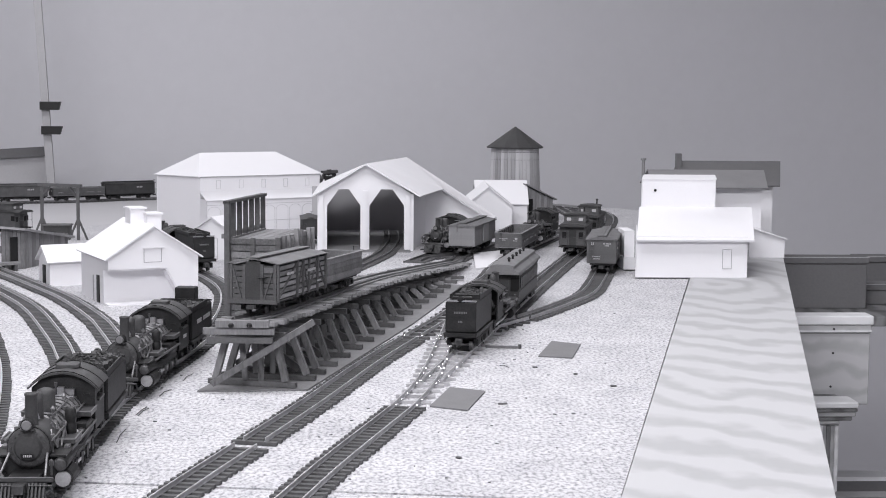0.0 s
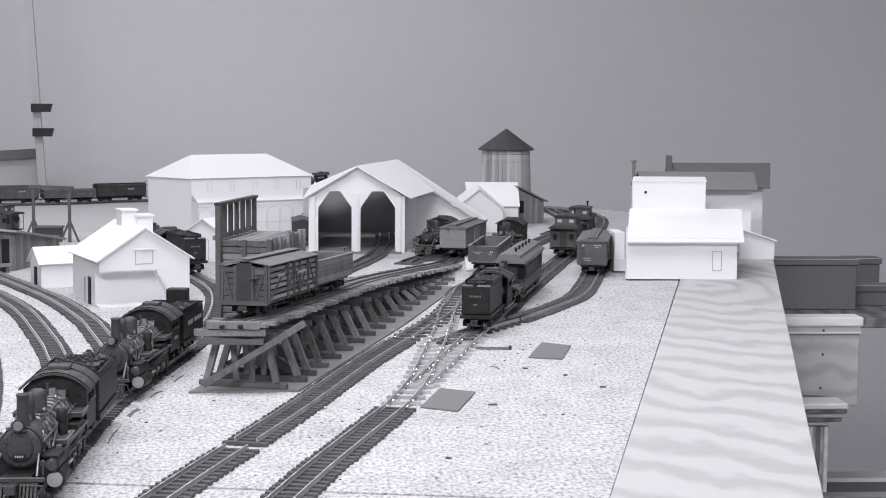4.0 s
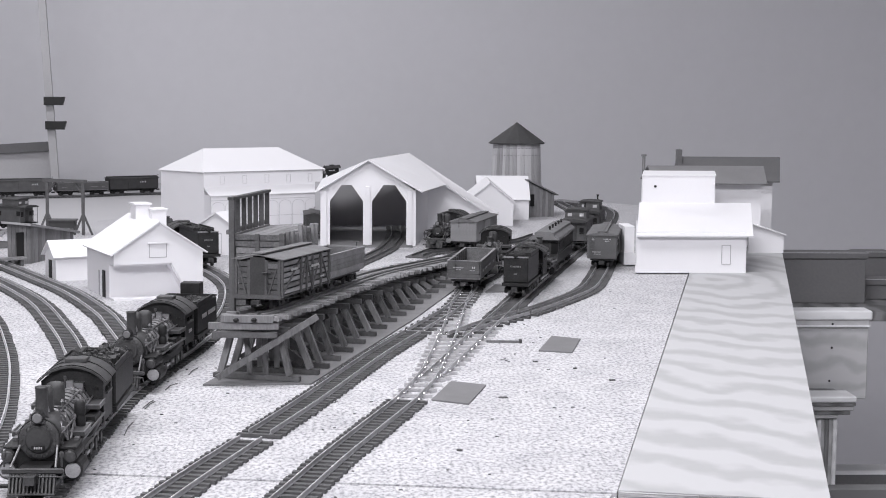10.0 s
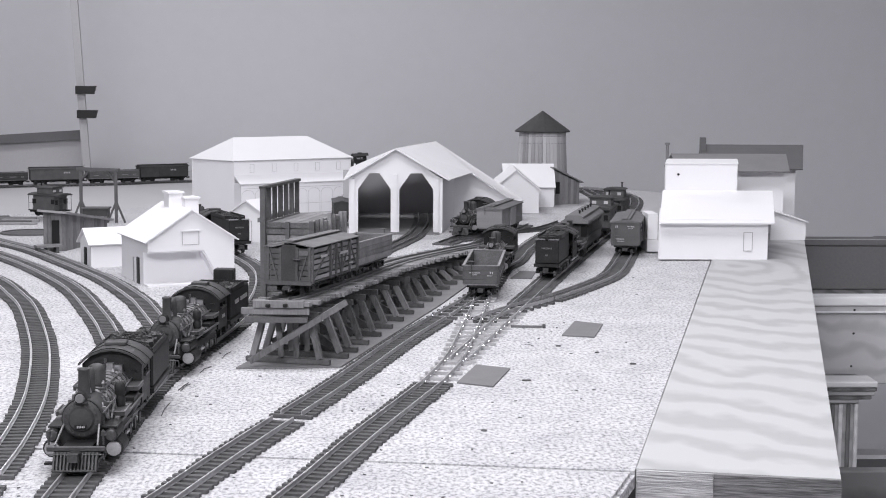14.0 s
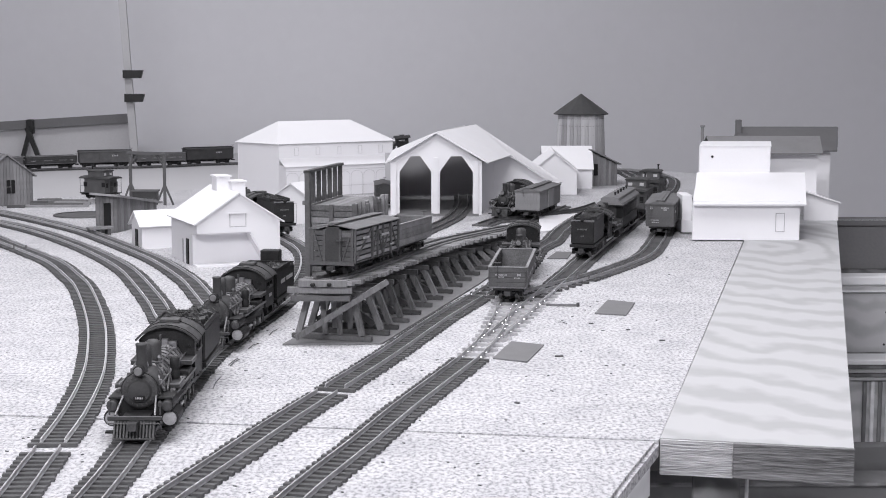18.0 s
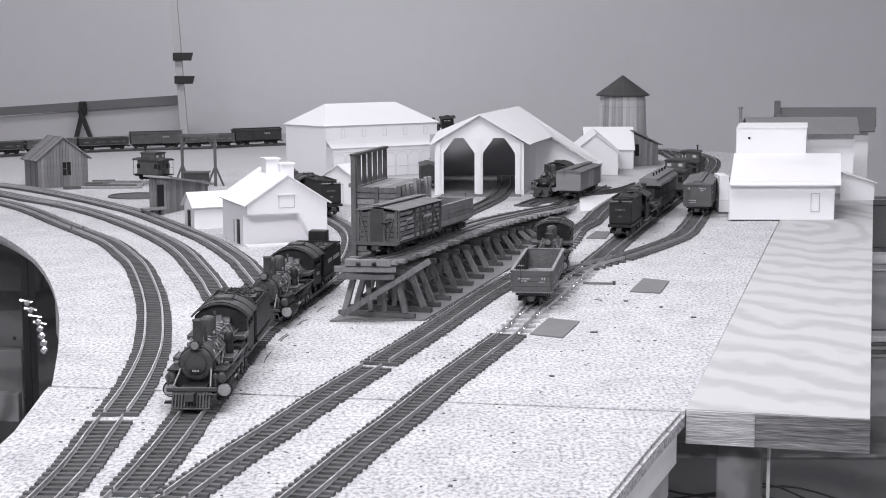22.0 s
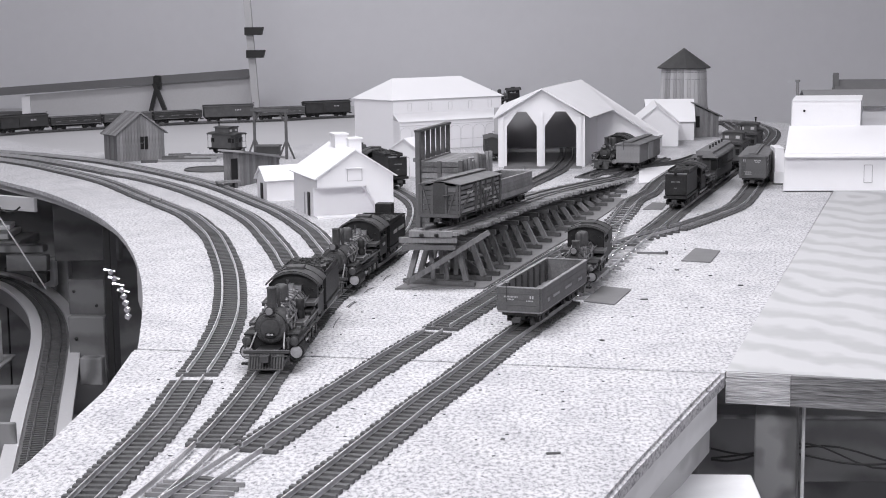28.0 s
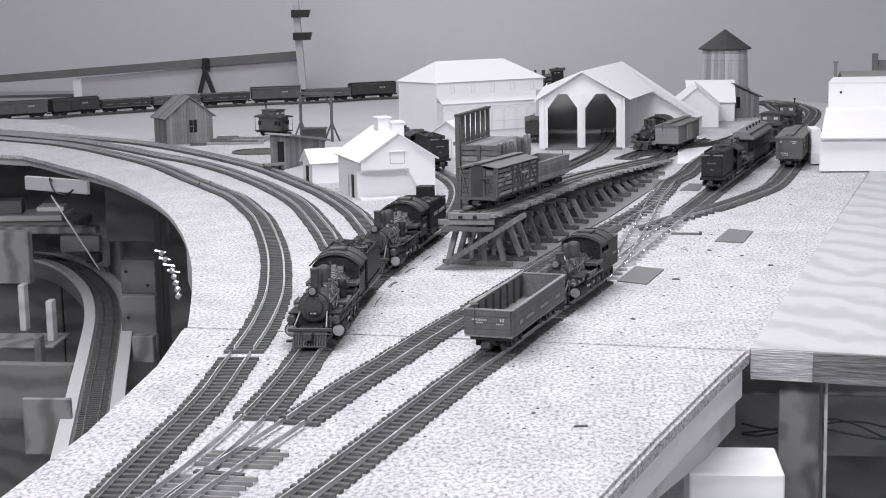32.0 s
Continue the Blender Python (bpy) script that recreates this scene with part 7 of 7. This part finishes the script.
for x, y, z in ((-0.485, 1.620, -0.0294), (-0.469, 1.580, -0.0311), (-0.453, 1.540, -0.0312), (-0.437, 1.500, -0.0309)):
    part("screw", lathe(((0.0011, 0), (0.0011, 0.010), (0.0018, 0.010), (0.0018, 0.013)), 8, pose(x + 0.011, y, z, 0, -80, 0)), SOLDER, bolts)
for x, y, z in ((-0.471, 1.600, -0.0265), (-0.456, 1.560, -0.0268), (-0.432, 1.500, -0.0283), (-0.419, 1.460, -0.0278), (-0.409, 1.430, -0.0289), (-0.402, 1.410, -0.0318), (-0.396, 1.390, -0.0345)):
    part("nut", lathe(((0.0028, 0), (0.0034, 0.0008), (0.0034, 0.0045), (0.0022, 0.0055)), 6, pose(x, y, z - 0.002, 0, -60, 0)), SOLDER, bolts)

# ---- benchwork and boxes at the right ----
bench = thing("workbench", pose(0, 0, 0), "pine bench frame with timber legs under the plywood strip", "bench frame")


def bench_part(name, x0, x1, y0, y1, z0, z1, material, turn=0.0, label=""):
    cx, cy = (x0 + x1) / 2, (y0 + y1) / 2
    ob = part(name, box(x0 - cx, x1 - cx, y0 - cy, y1 - cy, z0, z1, 0.0012), material, bench, label)
    ob.matrix_basis = pose(cx, cy, 0, 0, 0, turn)


bench_part("leg", 0.172, 0.203, 1.015, 1.055, -1.10, -0.0225, LEG_WOOD, -11)
# pale strip paints the light on the leg's right face
bench_part("leg_edge", 0.2026, 0.2050, 1.014, 1.018, -1.10, -0.0225, PINE, -11, "pale strip painted as the lit side face of the leg")
bench_part("rail", 0.16, 0.80, 1.36, 1.40, -0.190, -0.124, UNDER_WOOD)
bench_part("rail_edge", 0.16, 0.80, 1.356, 1.3598, -0.1275, -0.1240, PINE_DARK, 0, "paler top edge of the rail")
bench_part("rail", 0.16, 0.9, 1.62, 1.66, -0.26, -0.20, UNDER_WOOD)
bench_part("back_panel", 0.16, 1.0, 1.75, 1.77, -0.60, -0.19, UNDER_WOOD)
for k, (z, sag) in enumerate(((-0.150, 0.006), (-0.152, 0.010), (-0.155, 0.004))):
    bm, ring = bmesh.new(), None
    for i in range(27):
        c = Vector((0.17 + 0.015 * i, 1.335 - 0.002 * k, z - 0.00011 * i * i / 2 - sag * math.sin(i * 0.65 + k)))
        nxt = [bm.verts.new(c + Vector((0, 0.0011 * math.cos(a), 0.0011 * math.sin(a)))) for a in (0.0, 1.05, 2.09, 3.14, 4.19, 5.24)]
        if ring:
            for j in range(6):
                bm.faces.new((ring[j], ring[(j + 1) % 6], nxt[(j + 1) % 6], nxt[j]))
        ring = nxt
    part("wire", bm, BLACK_TAPE, bench, "thin black hanging wire")
bench_part("block", 0.094, 0.160, 0.90, 0.965, -0.110, -0.062, PINE_PALE, 0, "short pale pine block")
for x0, x1, y0, y1, z0, z1 in ((0.700, 0.872, 2.80, 2.84, -0.133, -0.044), (0.889, 1.25, 2.85, 2.89, -0.133, -0.096), (0.930, 0.991, 3.03, 3.07, -0.133, -0.066)):
    sb = thing("storage_box", pose(x0, y0, z0), "dark grey lidded box on the lower bench", "box", "storage boxes")
    part("body", box(0, x1 - x0, 0, y1 - y0, 0, z1 - z0 - 0.012, 0.0012), GREY_BOARD, sb)
    part("lid", box(-0.003, x1 - x0 + 0.003, -0.003, y1 - y0 + 0.003, z1 - z0 - 0.0118, z1 - z0, 0.0015), GREY_BOARD, sb)
    part("lid_edge", box(-0.003, x1 - x0 + 0.003, -0.0036, -0.0031, z1 - z0 - 0.0012, z1 - z0 - 0.0002), PANEL_LIGHT, sb, "pale lid edge")
loose("bench_shelf", 0.60, 1.4, 2.70, 3.2, -0.150, -0.1335, PINE_DARK, "brown shelf board carrying grey boxes", "shelf")
crate = thing("wooden_crate", pose(0, 0, 0), "pale wooden crate with screw holes and a thick lid", "crate")
part("body", box(0.60, 0.7655, 2.45, 2.48, -0.232, -0.1225, 0.0015), PINE, crate)
part("lid", box(0.60, 0.769, 2.444, 2.485, -0.1103, -0.096, 0.002), PINE_PALE, crate)
part("lid_batten", box(0.60, 0.7662, 2.446, 2.483, -0.1223, -0.1105, 0.0015), PINE, crate)
part("batten_edge", box(0.60, 0.7662, 2.4445, 2.4458, -0.1205, -0.1180), PINE_PALE, crate)
for x, z in ((0.709, -0.153), (0.707, -0.204), (0.708, -0.116)):
    part("screw_hole", lathe(((0.0018, 0), (0.0018, 0.0008)), 8, pose(x, 2.4495 if z < -0.12 else 2.4455, z, 90)), BLACK_TAPE, crate)
stand = thing("wooden_stand", pose(0, 0, 0), "pale wooden stand with a moulded ledge and grooved post", "stand")
part("ledge", box(0.56, 0.703, 2.30, 2.35, -0.2075, -0.199, 0.0015), PINE_PALE, stand)
for k, (x1, z0, z1) in enumerate(((0.7025, -0.2135, -0.2078), (0.701, -0.2205, -0.2138), (0.697, -0.2270, -0.2208), (0.680, -0.2330, -0.2273))):
    part("moulding", box(0.565, x1, 2.303 + 0.003 * k, 2.41, z0, z1, 0.0012), PINE if k % 2 else PINE_DARK, stand)
part("post", box(0.600, 0.682, 2.32, 2.40, -1.10, -0.2333, 0.002), PINE, stand)
for k in range(4):
    part("post_fillet", box(0.640 + k * 0.0115, 0.646 + k * 0.0115, 2.3165, 2.3199, -1.09, -0.235, 0.001), PINE_PALE if k % 2 else PINE_DARK, stand)
rail = thing("floor_rail", pose(0, 0, 0), "low brown board with pale top edge beside the stand", "rail")
part("board", box(0.70, 1.3, 2.60, 2.64, -0.62, -0.387), GREY_BOARD, rail)
part("top_edge", box(0.70, 1.3, 2.598, 2.642, -0.3868, -0.380), PINE_PALE, rail, "pale top edge")

# dark chips and shreds scattered on the ground
rnd = random.Random(21)
chips = bmesh.new()
for _ in range(170):
    y = rnd.uniform(0.75, 2.0)
    x = rnd.uniform(-0.28, 0.03 + (y - 0.75) * 0.25)
    ln = rnd.uniform(0.0005, 0.0014)
    add_box(chips, -ln, ln, -0.0004, 0.0004, 0, 0.0006, pose(x, y, 0.0001, 0, 0, rnd.uniform(-40, 40)))
tagged(part("chips", chips, DECK_WOOD), "small dark chips scattered on the pale ground", "chips", kind="stuff")
for x, y, a, ln in ((0.199, 1.366, 5, 0.0026), (0.104, 1.295, 8, 0.0036), (0.146, 1.453, 0, 0.0022), (0.02, 0.80, 10, 0.0045), (0.176, 1.42, 30, 0.0018), (0.060, 1.12, -20, 0.002)):
    ob = part("twig", box(-ln, ln, -0.0011, 0.0011, 0, 0.0012, 0.0004), DARK_WOOD)
    ob.matrix_world = pose(x, y, 0.0001, 0, 0, a)
    tagged(ob, "short dark twig lying on the pale ground", "twig", "twigs")
for x0, y0, x1, y1 in ((-0.163, 1.168, -0.163, 1.210), (-0.161, 1.255, -0.157, 1.283), (-0.144, 1.394, -0.140, 1.423), (-0.155, 1.328, -0.149, 1.355), (-0.163, 1.259, -0.159, 1.288), (0.117, 1.463, 0.124, 1.453), (-0.064, 1.214, -0.058, 1.248)):
    mx, my = (x0 + x1) / 2 + rnd.uniform(-0.001, 0.001), (y0 + y1) / 2
    ob = part("stem", beams([((x0 - mx, y0 - my, 0.0004), (0, 0, 0.0012), 0.0005, 0.0005), ((0, 0, 0.0012), (x1 - mx, y1 - my, 0.0004), 0.0005, 0.0005)]), DARK_WOOD)
    ob.matrix_world = pose(mx, my, 0.0)
    tagged(ob, "thin dark stem lying on the pale ground", "stem", "stems")


# ---- what moves ----
def motions():
    """The gondola train comes down the ladder at a steady pace; the passenger engine backs its coach up to the caboose and stops."""
    rows_g, rows_e = [], []
    base = LINE_B.nearest(0.973)
    for i in range(33):
        t = float(i)
        s = base + 0.0425 * (32 - t) + 0.014 * math.exp(-((t - 24.5) / 3.5) ** 2)
        rows_g.append((t, LINE_B.seat(s + 0.075, 0.10, True, ZR)))
        rows_e.append((t, LINE_B.seat(s + 0.150 + 0.018 + 0.067, 0.05, True, ZR)))
    walk(push_gondola, rows_g)
    walk(push_engine, rows_e)
    stops = ((0, 1.517), (3, 1.614), (6, 1.702), (9, 1.815), (11, 1.868), (13, 1.892), (14.5, 1.899), (16, 1.900), (20, 1.900), (26, 1.900), (32, 1.900))
    rows_p, rows_c = [], []
    for t, y in stops:
        s = LINE_P.nearest(y) - 0.022
        rows_p.append((t, LINE_P.seat(s + 0.085 + 0.016 + 0.059, 0.06, False, ZR)))
        rows_c.append((t, LINE_P.seat(s + 0.085 + 0.016 + 0.118 + 0.014 + 0.0925, 0.14, False, ZR)))
    walk(pass_engine, rows_p)
    walk(pass_coach, rows_c)


motions()
